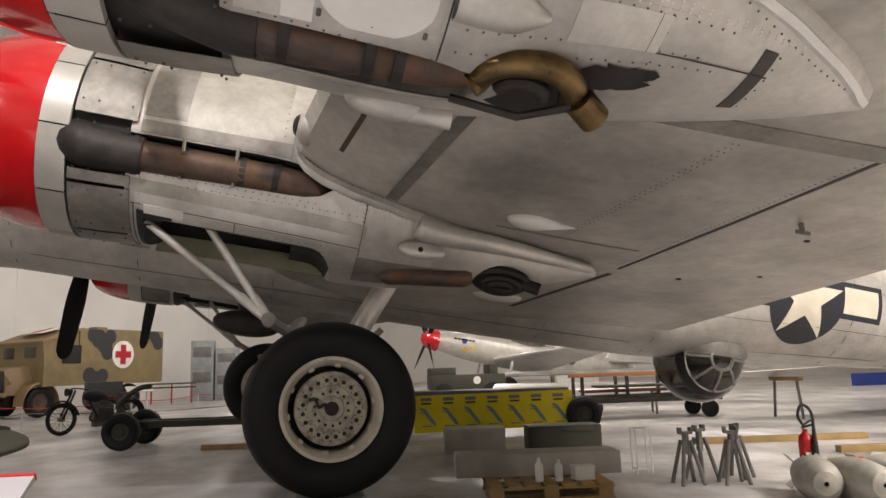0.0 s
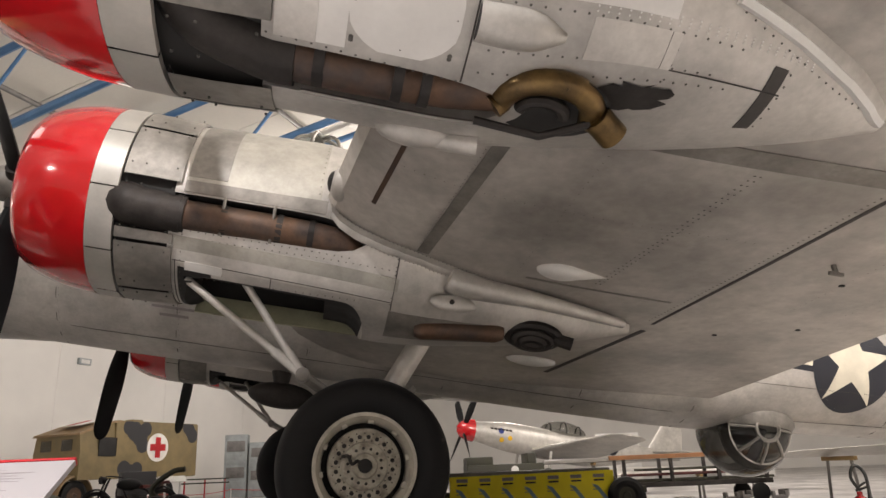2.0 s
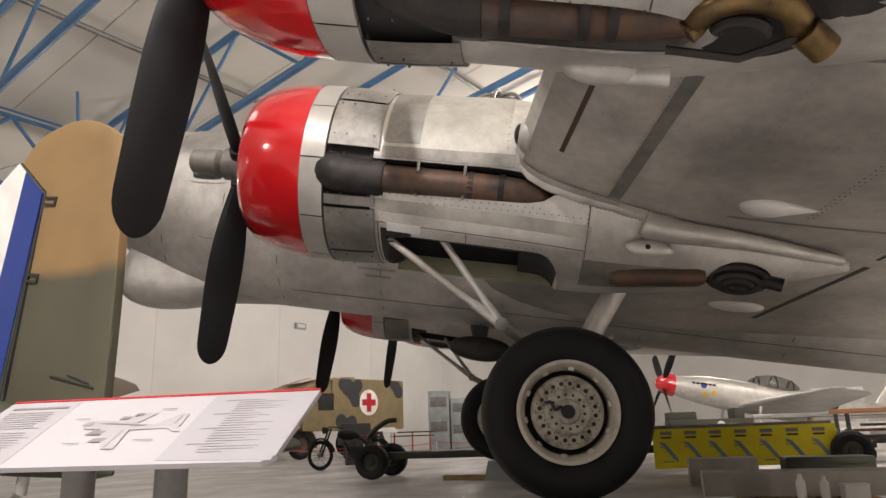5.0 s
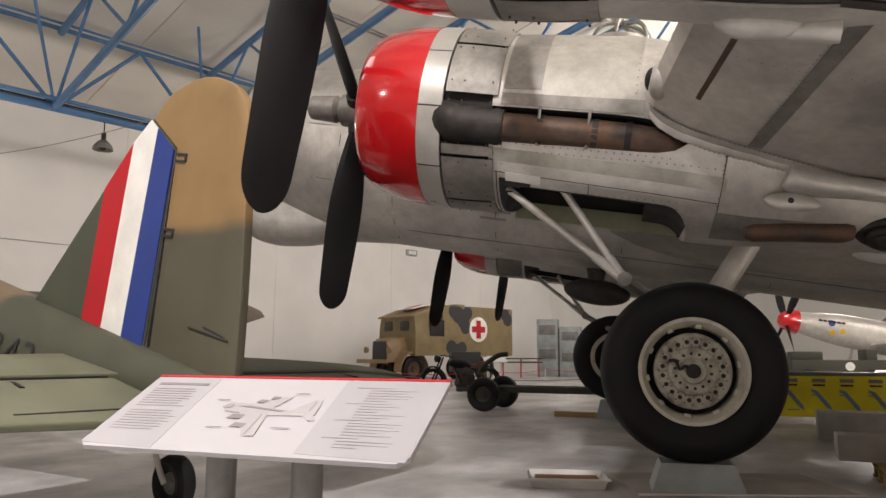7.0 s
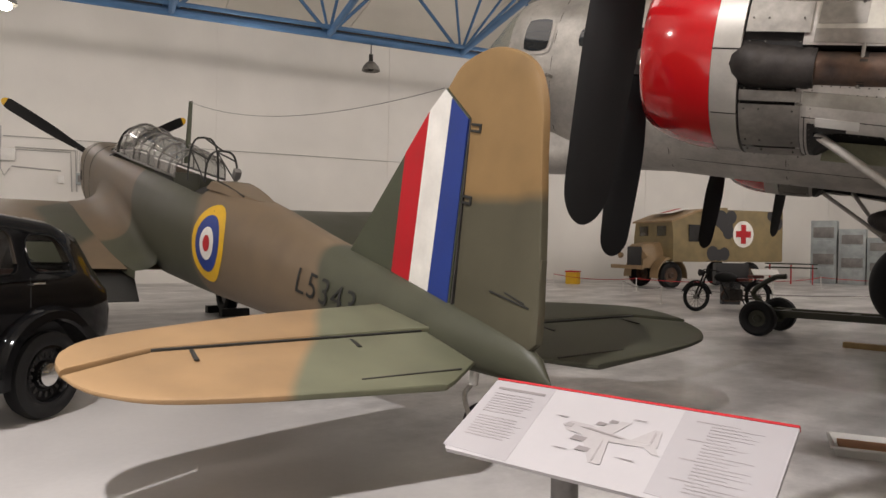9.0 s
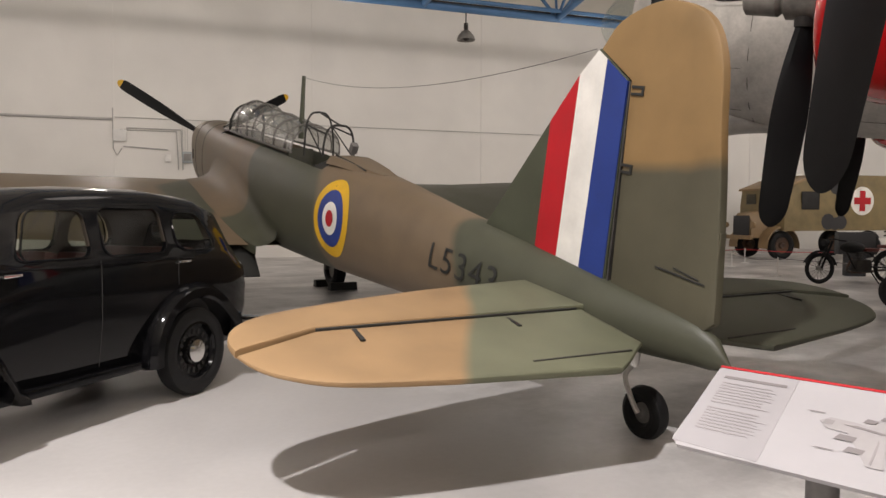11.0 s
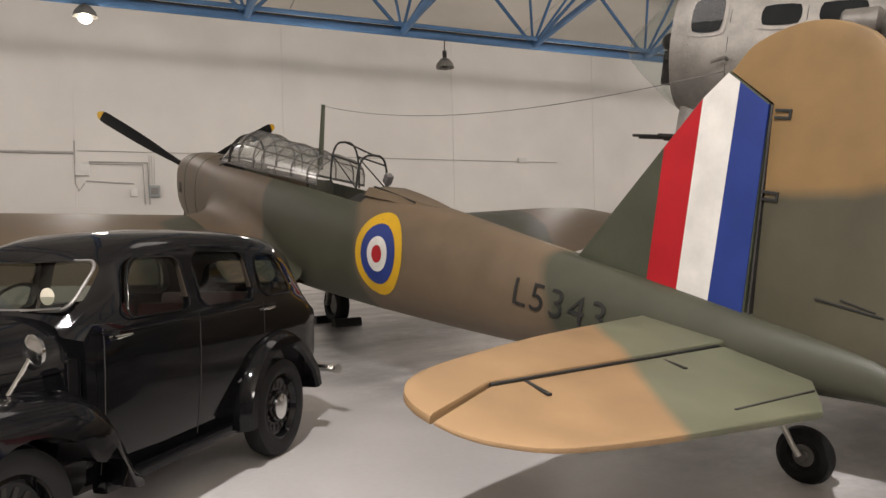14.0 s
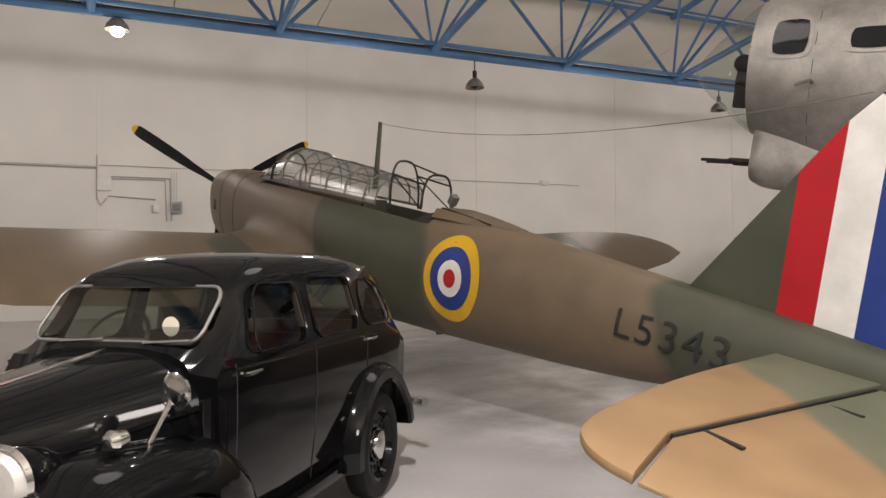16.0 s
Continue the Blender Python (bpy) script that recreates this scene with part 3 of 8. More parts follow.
for side in (0, 1):
    for k in range(16):
        y0, y1 = -DEEP / 2 * k / 16, -DEEP / 2 * (k + 1) / 16
        z0, z1 = EAVE + 0.9 - y0 * SLOPE, EAVE + 0.9 - y1 * SLOPE
        if side:
            y0, y1 = -DEEP - y0, -DEEP - y1
        for j in range(20):
            xa, xb = X0 + (X1 - X0) * j / 20, X0 + (X1 - X0) * (j + 1) / 20 - 0.03
            vs = [bm.verts.new((x, y, z + dz)) for dz in (0, 0.06) for x, y, z in ((xa, y0, z0), (xb, y0, z0), (xb, y1, z1 + 0.02), (xa, y1, z1 + 0.02))]
            for f in ((0, 1, 2, 3), (4, 5, 6, 7), (0, 1, 5, 4), (1, 2, 6, 5), (2, 3, 7, 6), (3, 0, 4, 7)):
                bm.faces.new([vs[i] for i in f])
structure("ceiling", bm, "ceiling", "pale lined hangar roof sheets", HALL)

TY, TB, TT, BAY = -5.55, 8.25, 10.7, 4.75          # eave truss: distance in, lower and upper chord, bay
TX0 = 2.05


def truss_bay(name="roof_truss"):
    t = thing(name, HALL @ pose(0, 0, 0), "blue painted tubular steel roof truss bay", "truss", "roof trusses")
    for nm, a, b, r in (("lower_chord", (0, TY, TB), (BAY, TY, TB), 0.13), ("lower_chord", (0, TY - 0.45, TB + 0.12), (BAY, TY - 0.45, TB + 0.12), 0.07),
                        ("upper_chord", (0, TY, TT), (BAY, TY, TT), 0.07), ("upper_chord", (0, TY - 0.3, TT + 0.05), (BAY, TY - 0.3, TT + 0.05), 0.04), ("diagonal", (0, TY, TB), (BAY / 2, TY, TT), 0.06), ("diagonal", (BAY / 2, TY, TT), (BAY, TY, TB), 0.06),
                        ("brace", (0, TY, TB), (BAY * 0.32, TY - 2.2, TT + 0.45), 0.045),
                        ("brace", (0, TY, TB), (-BAY * 0.32, TY - 2.2, TT + 0.45), 0.045)):
        b_ = bmesh.new()
        rod(b_, a, b, r, n=10)
        part(nm, b_, "blue", t)
    for k in range(1, 5):       # rafter truss crossing the hall
        y0, y1 = TY - 5.2 * (k - 1), TY - 5.2 * k
        zt = lambda y: EAVE + 0.55 - y * SLOPE
        zb = lambda y: TB - (y - TY) * SLOPE
        for nm, a, b, r in (("rafter", (0, y0, zt(y0)), (0, y1, zt(y1)), 0.11), ("tie", (0, y0, zb(y0)), (0, y1, zb(y1)), 0.11),
                            ("web", (0, y0, zb(y0)), (0, (y0 + y1) / 2, zt((y0 + y1) / 2)), 0.05), ("web", (0, (y0 + y1) / 2, zt((y0 + y1) / 2)), (0, y1, zb(y1)), 0.05),
                            ("purlin", (0, y1, zt(y1) + 0.16), (BAY, y1, zt(y1) + 0.16), 0.08)):
            b_ = bmesh.new()
            rod(b_, a, b, r, n=8)
            part(nm, b_, "grey_steel" if nm == "purlin" else "blue", t)
    return t


first = truss_bay()
first.matrix_basis = HALL @ pose(TX0 - 3 * BAY, 0, 0)
for k in range(-2, 9):
    copy_thing(first, HALL @ pose(TX0 + k * BAY, 0, 0))

bm = bmesh.new()        # dark strip added behind the lower chords for the dark gap under the roof
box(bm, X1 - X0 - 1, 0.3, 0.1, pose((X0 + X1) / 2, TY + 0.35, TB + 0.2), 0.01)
structure("trim", bm, "soot", "added dark strip for the gap above the eave chord", HALL)

# wall: panel seams, conduits and boxes
for x in (-9.0, -2.7, 4.2, 11.1, 18.0, 24.9, 31.8, 38.7):
    bm = bmesh.new()
    box(bm, 0.07, 0.024, EAVE + 2, pose(x, -0.012, EAVE / 2 + 1), 0.006)
    structure("trim", bm, "plaster", "narrow white cover strip on a wall joint", HALL)

# ---- bomber ----
BOMBER = pose(-2.52, 9.68, 3.3, 0, 9.0, 14.6)        # x aft, y to starboard, tail low
bomber = thing("bomber_aircraft", BOMBER, "large bare metal four-engined bomber with red cowlings", "aircraft")
HULL = Body([(-5.95, 0.26, 0.02, 0.02, 0.02, 2), (-5.88, 0.26, 0.17, 0.18, 0.18, 2), (-5.6, 0.28, 0.42, 0.46, 0.46, 2), (-5.1, 0.3, 0.8, 0.9, 0.88, 2),
             (-4.5, 0.25, 0.95, 1.08, 1.08, 2.05), (-3.6, 0.2, 1.08, 1.2, 1.24, 2.1), (-2.5, 0.17, 1.15, 1.26, 1.25, 2.1), (0, 0.15, 1.18, 1.27, 1.23, 2.1),
             (5.5, 0.12, 1.15, 1.2, 1.2, 2.1), (7.5, 0.12, 1.08, 1.12, 1.05, 2), (10, 0.1, 0.9, 0.93, 0.84, 2), (14, 0.25, 0.55, 0.6, 0.6, 2), (17.2, 0.4, 0.15, 0.2, 0.25, 2)], 56)
bm = bmesh.new()
HULL.hull(bm, -5.09, 17.2, 90)
fuselage = part("fuselage", bm, ["alu", "dark"], bomber)
bm = bmesh.new()
HULL.hull(bm, -5.97, -5.1, 14, 0, False)
nose_glass = part("nose_glazing", bm, "clear", bomber, "clear perspex nose cone")
bm = bmesh.new()
rod(bm, (-5.36, -0.1, 0.12), (-5.12, -0.1, 0.12), 0.1, 0.14, 14)
box(bm, 0.18, 0.16, 0.5, pose(-5.28, -0.1, 0.0), 0.05)
bmesh.ops.create_uvsphere(bm, u_segments=14, v_segments=8, radius=0.13, matrix=Matrix.Translation((-5.3, -0.12, 0.36)))
part("bombsight", bm, "soot", nose_glass)
# cockpit hump
COCK = Body([(-2.9, 1.25, 0.55, 0.02, 0.3, 2.4), (-2.3, 1.3, 0.62, 0.5, 0.4, 2.4), (-1.6, 1.3, 0.62, 0.56, 0.4, 2.4), (-0.4, 1.3, 0.5, 0.3, 0.4, 2.2), (1.0, 1.3, 0.3, 0.08, 0.3, 2)], 28)
bm = bmesh.new()
COCK.hull(bm, -2.9, 1.0, 20)
part("cockpit", bm, "alu", bomber)


def on_hull(x, z, g=0.006, port=True):
    return HULL.side(x, z, g, port)


def patch(bm, hull, x0, x1, z0, z1, g=0.006, nx=6, nz=4, port=True, mat=0, corner=0.0):
    """A thin raised sheet on the skin between two stations and two heights."""
    rows = []
    for i in range(nx + 1):
        row = []
        for j in range(nz + 1):
            x, z = x0 + (x1 - x0) * i / nx, z0 + (z1 - z0) * j / nz
            if corner:      # round the four corners
                u, w = (i / nx * 2 - 1), (j / nz * 2 - 1)
                k = 1 - corner * max(0, abs(u) + abs(w) - 1.4) / 0.6 * 0.5
                x, z = (x0 + x1) / 2 + (x1 - x0) / 2 * u * k, (z0 + z1) / 2 + (z1 - z0) / 2 * w * k
            row.append(bm.verts.new(hull.side(x, z, g, port)))
        rows.append(row)
    for a, b in zip(rows, rows[1:]):
        for p in range(nz):
            bm.faces.new((a[p], a[p + 1], b[p + 1], b[p])).material_index = mat
    return bm


# nose side windows
for x, w, z, h in ((-4.6, 0.42, 0.52, 0.46), (-3.69, 0.46, 0.46, 0.26), (-3.02, 0.5, 0.46, 0.26)):
    wdw = None
    bm = bmesh.new()
    patch(bm, HULL, x - w / 2 - 0.05, x + w / 2 + 0.05, z - h / 2 - 0.05, z + h / 2 + 0.05, 0.012, 8, 6, corner=0.22)
    wdw = part("window_frame", bm, "alu", bomber)
    bm = bmesh.new()
    patch(bm, HULL, x - w / 2, x + w / 2, z - h / 2, z + h / 2, 0.02, 8, 6, corner=0.25)
    part("pane", bm, material("dark_window", (0.015, 0.018, 0.02), 0.08) if "dark_window" not in bpy.data.materials else bpy.data.materials["dark_window"], wdw)

# star insignia
SX, SZ, SR = 7.76, -0.02, 0.64


def decal(parent, name, outline, mats, hull, cx, cz, g, port=True, label=""):
    """A painted shape on the skin: x grows aft."""
    bm_ = bmesh.new()
    bm_.faces.new([bm_.verts.new((x, z, 0)) for x, z in outline])
    bmesh.ops.triangulate(bm_, faces=bm_.faces[:])
    for _ in range(4):
        es = [e for e in bm_.edges if e.calc_length() > 0.16]
        if not es:
            break
        bmesh.ops.subdivide_edges(bm_, edges=es, cuts=1)
        bmesh.ops.triangulate(bm_, faces=bm_.faces[:])
    for v in bm_.verts:
        v.co = hull.side(cx + v.co.x, cz + v.co.y, g, port)
    return part(name, bm_, mats, parent, label)


ins = decal(bomber, "insignia", [(x, z) for x, z in circle(SR, 40)], "night", HULL, SX, SZ, 0.006, label="dark disc with cream star and bars")
star = []
for k in range(10):
    a, r = radians(90 + 36 * k), (SR * 0.99 if k % 2 == 0 else SR * 0.38)
    star.append((r * math.cos(a), r * math.sin(a)))
decal(ins, "star", star, "star", HULL, SX, SZ, 0.011)
for s_ in (1, -1):
    decal(ins, "bar_border", [(s_ * SR * 0.8, -SR * 0.42), (s_ * SR * 2.08, -SR * 0.42), (s_ * SR * 2.08, SR * 0.42), (s_ * SR * 0.8, SR * 0.42)], "night", HULL, SX, SZ + 0.07, 0.004)
    decal(ins, "bar", [(s_ * SR * 1.0, -SR * 0.3), (s_ * SR * 1.96, -SR * 0.3), (s_ * SR * 1.96, SR * 0.3), (s_ * SR * 1.0, SR * 0.3)], "star", HULL, SX, SZ + 0.07, 0.009)

# wings
LE = lambda v: 0.02 + 0.137 * (abs(v) - 1.1)
TE = lambda v: 5.78 - max(0, abs(v) - 5) * 0.11
LZ = lambda v: -0.12 + 0.086 * (abs(v) - 4.5)


def bomber_wing(sign, name):
    secs = [(LE(v), sign * v, LZ(v), TE(v) - LE(v), 0.165 - 0.003 * v, 3.0) for v in (0.6, 1.6, 2.6, 3.4, 4.3, 5.2, 6.1, 6.9, 8, 10, 12, 14, 15.6)]
    secs += [(LE(16.2) + 0.5, sign * 16.2, LZ(16.2), 1.5, 0.08, 3)]
    bm_ = bmesh.new()
    loft(bm_, wing_rings(secs))
    return part(name, bm_, "alu_wing", bomber, "dull stained bare metal wing")


def under(x, v, g=0.0):
    """The lower skin of a wing at x and spanwise place v."""
    c = TE(v) - LE(v)
    u = min(max((x - LE(v)) / c, 0.001), 1)
    th = 0.165 - 0.003 * abs(v)
    yt = 5 * th * (0.2969 * math.sqrt(u) - 0.126 * u - 0.3516 * u * u + 0.2843 * u ** 3 - 0.1036 * u ** 4)
    w = (4 * 0.02 * u * (1 - u) - yt) * c
    a = radians(3)
    return Vector((LE(v) + u * c * math.cos(a) + w * math.sin(a), v, LZ(v) - u * c * math.sin(a) + w * math.cos(a) - g))


port_wing, starboard_wing = bomber_wing(-1, "wing"), bomber_wing(1, "wing")


def strip(path, width, mats, parent, name, g=0.004, n=20):
    """A thin riveted strap laid on the port wing's lower skin along (x, v) points."""
    bm_ = bmesh.new()
    pts = []
    for (xa, va), (xb, vb) in zip(path, path[1:]):
        for k in range(n):
            pts.append((xa + (xb - xa) * k / n, va + (vb - va) * k / n))
    pts.append(path[-1])
    rings = []
    for i, (x, v) in enumerate(pts):
        (xa, va), (xb, vb) = pts[max(i - 1, 0)], pts[min(i + 1, len(pts) - 1)]
        d = Vector((xb - xa, vb - va)).normalized()
        nx, nv = -d.y * width / 2, d.x * width / 2
        rings.append([under(x - nx, v - nv, 0.0005), under(x - nx, v - nv, g), under(x + nx, v + nv, g), under(x + nx, v + nv, 0.0005)])
    loft(bm_, rings, True)
    return part(name, bm_, mats, parent)


def rivets(path, step, r, parent, name="rivet_row", mats="rivet"):
    bm_ = bmesh.new()
    for (xa, va), (xb, vb) in zip(path, path[1:]):
        n_ = max(1, int(math.hypot(xb - xa, vb - va) / step))
        for k in range(n_):
            p = under(xa + (xb - xa) * k / n_, va + (vb - va) * k / n_, 0.001)
            q = [bm_.verts.new(p + Vector((r * math.cos(a), r * math.sin(a), 0))) for a in (0, 1.05, 2.09, 3.14, 4.19, 5.24)]
            t_ = bm_.verts.new(p + Vector((0, 0, -r * 0.5)))
            for i in range(6):
                bm_.faces.new((q[i], q[(i + 1) % 6], t_))
    return tagged(part(name, bm_, mats, parent), kind="stuff")


# nacelles, in their own axes: cowl lip at x 0, axis at y 0, z 0
NAC = Body([(1.45, 0, 0.79, 0.79, 0.80, 2), (2.2, 0, 0.81, 0.82, 0.84, 2.05), (2.8, 0, 0.82, 0.8, 0.87, 2.1), (3.4, -0.05, 0.78, 0.6, 0.84, 2.05),
            (4.2, -0.2, 0.55, 0.35, 0.6, 2), (5.0, -0.33, 0.27, 0.22, 0.32, 2), (5.65, -0.42, 0.03, 0.05, 0.05, 2)], 64)
NACO = Body([(1.45, 0, 0.79, 0.79, 0.80, 2), (2.2, 0, 0.8, 0.8, 0.8, 2.05), (2.8, -0.02, 0.77, 0.7, 0.68, 2.1), (3.4, -0.1, 0.64, 0.5, 0.5, 2.05),
             (4.0, -0.2, 0.36, 0.3, 0.28, 2), (4.35, -0.27, 0.1, 0.1, 0.12, 2)], 64)


def slot_cutter(x0, x1, zf, zr, hf, depth_y0, depth_y1, point=True):
    """A long recess with a round rear end, seen from the port side."""
    out = []
    n_ = 14
    for k in range(n_ + 1):
        t = k / n_
        out.append((x0 + (x1 - x0) * t, zf + (zr - zf) * t + hf * (1 if t < 0.62 else math.sqrt(max(0.0, 1 - ((t - 0.62) / 0.38) ** 2)))))
    for k in range(n_, -1, -1):
        t = k / n_
        out.append((x0 + (x1 - x0) * t, zf + (zr - zf) * t - hf * (1 if t < 0.8 else math.sqrt(max(0.02, 1 - ((t - 0.8) / 0.2) ** 2)))))
    bm_ = bmesh.new()
    flat(bm_, out, depth_y1 - depth_y0, Matrix.Translation((0, depth_y1, 0)) @ Matrix.Rotation(radians(90), 4, "X"))
    return bm_


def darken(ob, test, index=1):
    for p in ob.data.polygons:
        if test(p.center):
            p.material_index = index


def engine(at, parent, inner):
    hull = NAC if inner else NACO
    dx = 0.0 if inner else -0.17         # the outer cowl sits further forward
    bm_ = bmesh.new()
    hull.hull(bm_, 1.45 + dx, 5.65 if inner else 4.35, 46)
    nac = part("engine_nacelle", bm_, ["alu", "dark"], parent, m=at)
    if inner:
        cut(nac, slot_cutter(1.3, 3.05, -0.228, -0.232, 0.134, -1.2, -0.6))
        b2 = bmesh.new()       # room above the wheel bay opening
        box(b2, 1.5, 0.86, 0.27, pose(2.34, 0.0, -0.57))
        cut(nac, b2)
        b2 = bmesh.new()       # wheel bay
        out = [(1.53 + 0.24 * (1 - math.cos(a)), -0.98 + 0.31 * math.sin(a)) for a in [math.pi / 2 * k / 8 for k in range(9)]]
        out += [(2.9 + 0.24 * math.sin(a), -0.98 + 0.27 * math.cos(a)) for a in [math.pi / 2 * k / 8 for k in range(9)]]
        out += [(3.14, -1.4), (1.53, -1.4)]
        flat(b2, out, 1.6, Matrix.Translation((0, 0.45, 0)) @ Matrix.Rotation(radians(90), 4, "X"))
        cut(nac, b2)
    else:
        b2 = slot_cutter(1.1, 2.36, 0, 0, 0.14, -1.2, -0.56)
        bmesh.ops.rotate(b2, cent=(0, 0, 0), matrix=Matrix.Rotation(radians(79), 3, "X"), verts=b2.verts[:])
        cut(nac, b2)
    # cut faces inside slot and bay coloured near-black to stand for shade
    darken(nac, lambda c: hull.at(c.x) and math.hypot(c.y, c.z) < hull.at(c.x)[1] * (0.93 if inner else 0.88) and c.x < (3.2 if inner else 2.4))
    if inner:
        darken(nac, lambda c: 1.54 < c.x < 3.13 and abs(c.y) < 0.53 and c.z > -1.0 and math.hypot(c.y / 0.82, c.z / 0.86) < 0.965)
    # cowl
    FWD = Matrix.Translation((dx, 0, 0))
    bm_ = bmesh.new()
    lathe(bm_, [(0.6, 0.55), (0.3, 0.54), (0.21, 0.57), (0.18, 0.615), (0.2, 0.67), (0.26, 0.715), (0.36, 0.76), (0.5, 0.80), (0.64, 0.823), (0.82, 0.833), (0.82, 0.8)], 64, m=FWD)
    part("cowling", bm_, "red", nac, "glossy red cowling lip")
    for k in range(10):
        bm_ = bmesh.new()
        lathe(bm_, [(0.823, 0.80), (0.823, 0.832), (1.03, 0.836), (1.03, 0.8)], 6, a0=36 * k + 0.4 + 10, a1=36 * k + 45.6, m=FWD)
        part("cowl_panel", bm_, "band", nac, "pale grey metal cowl band" if k == 0 else "")
    # near-black drum behind the flaps, the shade in their gaps put into its colour
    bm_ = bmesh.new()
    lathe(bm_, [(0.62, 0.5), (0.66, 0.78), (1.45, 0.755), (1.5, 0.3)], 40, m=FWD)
    part("dark_inner_drum", bm_, "dark", nac)
    for k in range(10):        # cowl flaps
        a0, a1 = 36 * k + 1 + 2, 36 * k + 37
        if inner and k == 5:           # cut short for the exhaust
            a0 = 211
        if not inner and k in (6, 7):
            a0, a1 = (a0, 242) if k == 6 else (269, a1)
        bm_ = bmesh.new()
        lathe(bm_, [(1.05, 0.79), (1.05, 0.834), (1.24, 0.832), (1.49, 0.818), (1.49, 0.8)], 6, a0=a0, a1=a1, m=FWD)
        flap = part("cowl_flap", bm_, "alu_dull", nac)
    # engine core
    bm_ = bmesh.new()
    lathe(bm_, [(0.0, 0.0), (0.0, 0.12), (0.15, 0.2), (0.35, 0.24), (0.5, 0.25), (0.5, 0.0)], 24, m=FWD)
    for k in range(9):
        a = 2 * math.pi * k / 9
        rod(bm_, (0.45 + dx, 0.2 * math.cos(a), 0.2 * math.sin(a)), (0.45 + dx, 0.53 * math.cos(a), 0.53 * math.sin(a)), 0.1, 0.09, 12)
    part("radial_engine", bm_, "soot", nac)
    return nac


def blade_mesh(radius, wide, name, mats, tip=None, root_deg=55, tip_deg=30):
    bm_ = bmesh.new()
    rings = []
    for t in [k / 16 for k in range(15)] + [0.9, 0.93, 0.955, 0.975, 0.988, 0.996, 1.0]:
        r = 0.12 + (radius - 0.12) * t
        c = wide * (0.32 + 0.68 * math.sin(min(1, t / 0.55) * math.pi / 2)) if t < 0.55 else wide * (1 - 0.12 * ((t - 0.55) / 0.45) ** 1.5)
        if t > 0.9:
            c *= math.sqrt(max(0.015, 1 - ((t - 0.9) / 0.1) ** 2))
        th = 0.11 * (1 - t) ** 1.5 + 0.012
        tw = radians(root_deg + (tip_deg - root_deg) * t)
        ring = []
        for u, w in ((-0.5, 0), (-0.35, 0.4), (0, 0.5), (0.3, 0.35), (0.5, 0), (0.3, -0.35), (0, -0.5), (-0.35, -0.4)):
            a, b = u * c, w * th
            ring.append(Vector((a * math.sin(tw) + b * math.cos(tw), -a * math.cos(tw) + b * math.sin(tw), r)))
        rings.append(ring)
    rows = loft(bm_, rings)
    if tip:
        for f in bm_.faces:
            if f.calc_center_median().z > radius - tip:
                f.material_index = 1
    return mesh_of(name, bm_, mats)


BLADE = blade_mesh(1.95, 0.36, "blade", "prop")
OUTER_BLADE = blade_mesh(1.88, 0.28, "blade", "prop")


def propeller(parent, at, spin, blade=BLADE):
    bm_ = bmesh.new()
    lathe(bm_, [(-0.52, 0.0), (-0.52, 0.09), (-0.5, 0.115), (-0.24, 0.135), (-0.2, 0.1), (-0.16, 0.16), (0.16, 0.17), (0.2, 0.1), (0.2, 0.0)], 28)
    hub = part("propeller", bm_, "alu_dull", parent, "black bladed propeller with bare metal hub dome", at @ pose(0, 0, 0, spin))
    for k in range(3):
        b_ = new("blade", blade)
        b_.parent = hub
        b_.matrix_basis = pose(0, 0, 0, 120 * k)
        b2 = bmesh.new()
        a = radians(120 * k)
        rod(b2, (0, -0.05 * math.sin(a), 0.05 * math.cos(a)), (0, -0.22 * math.sin(a), 0.22 * math.cos(a)), 0.105, 0.085, 14)
        part("blade_root", b2, "soot", hub)
    return hub


ENG = {}
for key, x, y, z, inner, spin in (("2", -2.2, -3.4, -0.22, True, 184), ("1", -1.1, -6.9, 0.08, False, 180), ("3", -2.8, 3.4, -0.22, True, 176), ("4", -2.2, 6.9, 0.08, False, 180)):
    ENG[key] = engine(pose(x, y, z), bomber, inner)
    propeller(bomber, pose(x - (0.02 if inner else 0.04), y, z), spin, BLADE if inner else OUTER_BLADE)

# exhaust pipe and straps of the inner port engine
n2 = ENG["2"]
bm = bmesh.new()
pipe(bm, curve_pts([(1.02, -0.5, -0.1), (1.1, -0.66, -0.2), (1.25, -0.69, -0.24), (1.7, -0.7, -0.245), (2.2, -0.7, -0.245), (2.6, -0.69, -0.25), (2.85, -0.66, -0.27), (3.02, -0.6, -0.3)], 6), [0.125] * 34 + [0.12, 0.115, 0.11, 0.1, 0.09, 0.08, 0.07, 0.06, 0.05], 16)
b2 = bmesh.new()
pipe(b2, curve_pts([(0.98, -0.5, -0.12), (1.08, -0.68, -0.21), (1.22, -0.7, -0.24), (1.42, -0.7, -0.245), (1.56, -0.7, -0.245)], 5), [0.13] + [0.172] * 8 + [0.162] * 6 + [0.15] * 6, 16)
part("exhaust_collector", b2, "soot", n2, "blackened exhaust collector")
part("exhaust_pipe", bm, "rust", n2, "rusty brown exhaust pipe in a recess")
for x in (1.16, 1.32, 1.5, 1.86, 2.3, 2.56):
    bm = bmesh.new()
    r_ = 0.158 if x < 1.6 else 0.132
    lathe(bm, [(x - 0.02, r_ - 0.02), (x - 0.02, r_), (x + 0.03, r_), (x + 0.03, r_ - 0.02)], 20, m=Matrix.Translation((0, -0.692, -0.242)))
    part("pipe_clamp", bm, "soot", n2)
for x in (1.85, 2.25):
    bm = bmesh.new()
    pipe(bm, [NAC.side(x, z, 0.012) for z in (-0.08, -0.16, -0.24, -0.32, -0.38)], 0.014, 6)
    part("strap", bm, "alu_dull", n2)

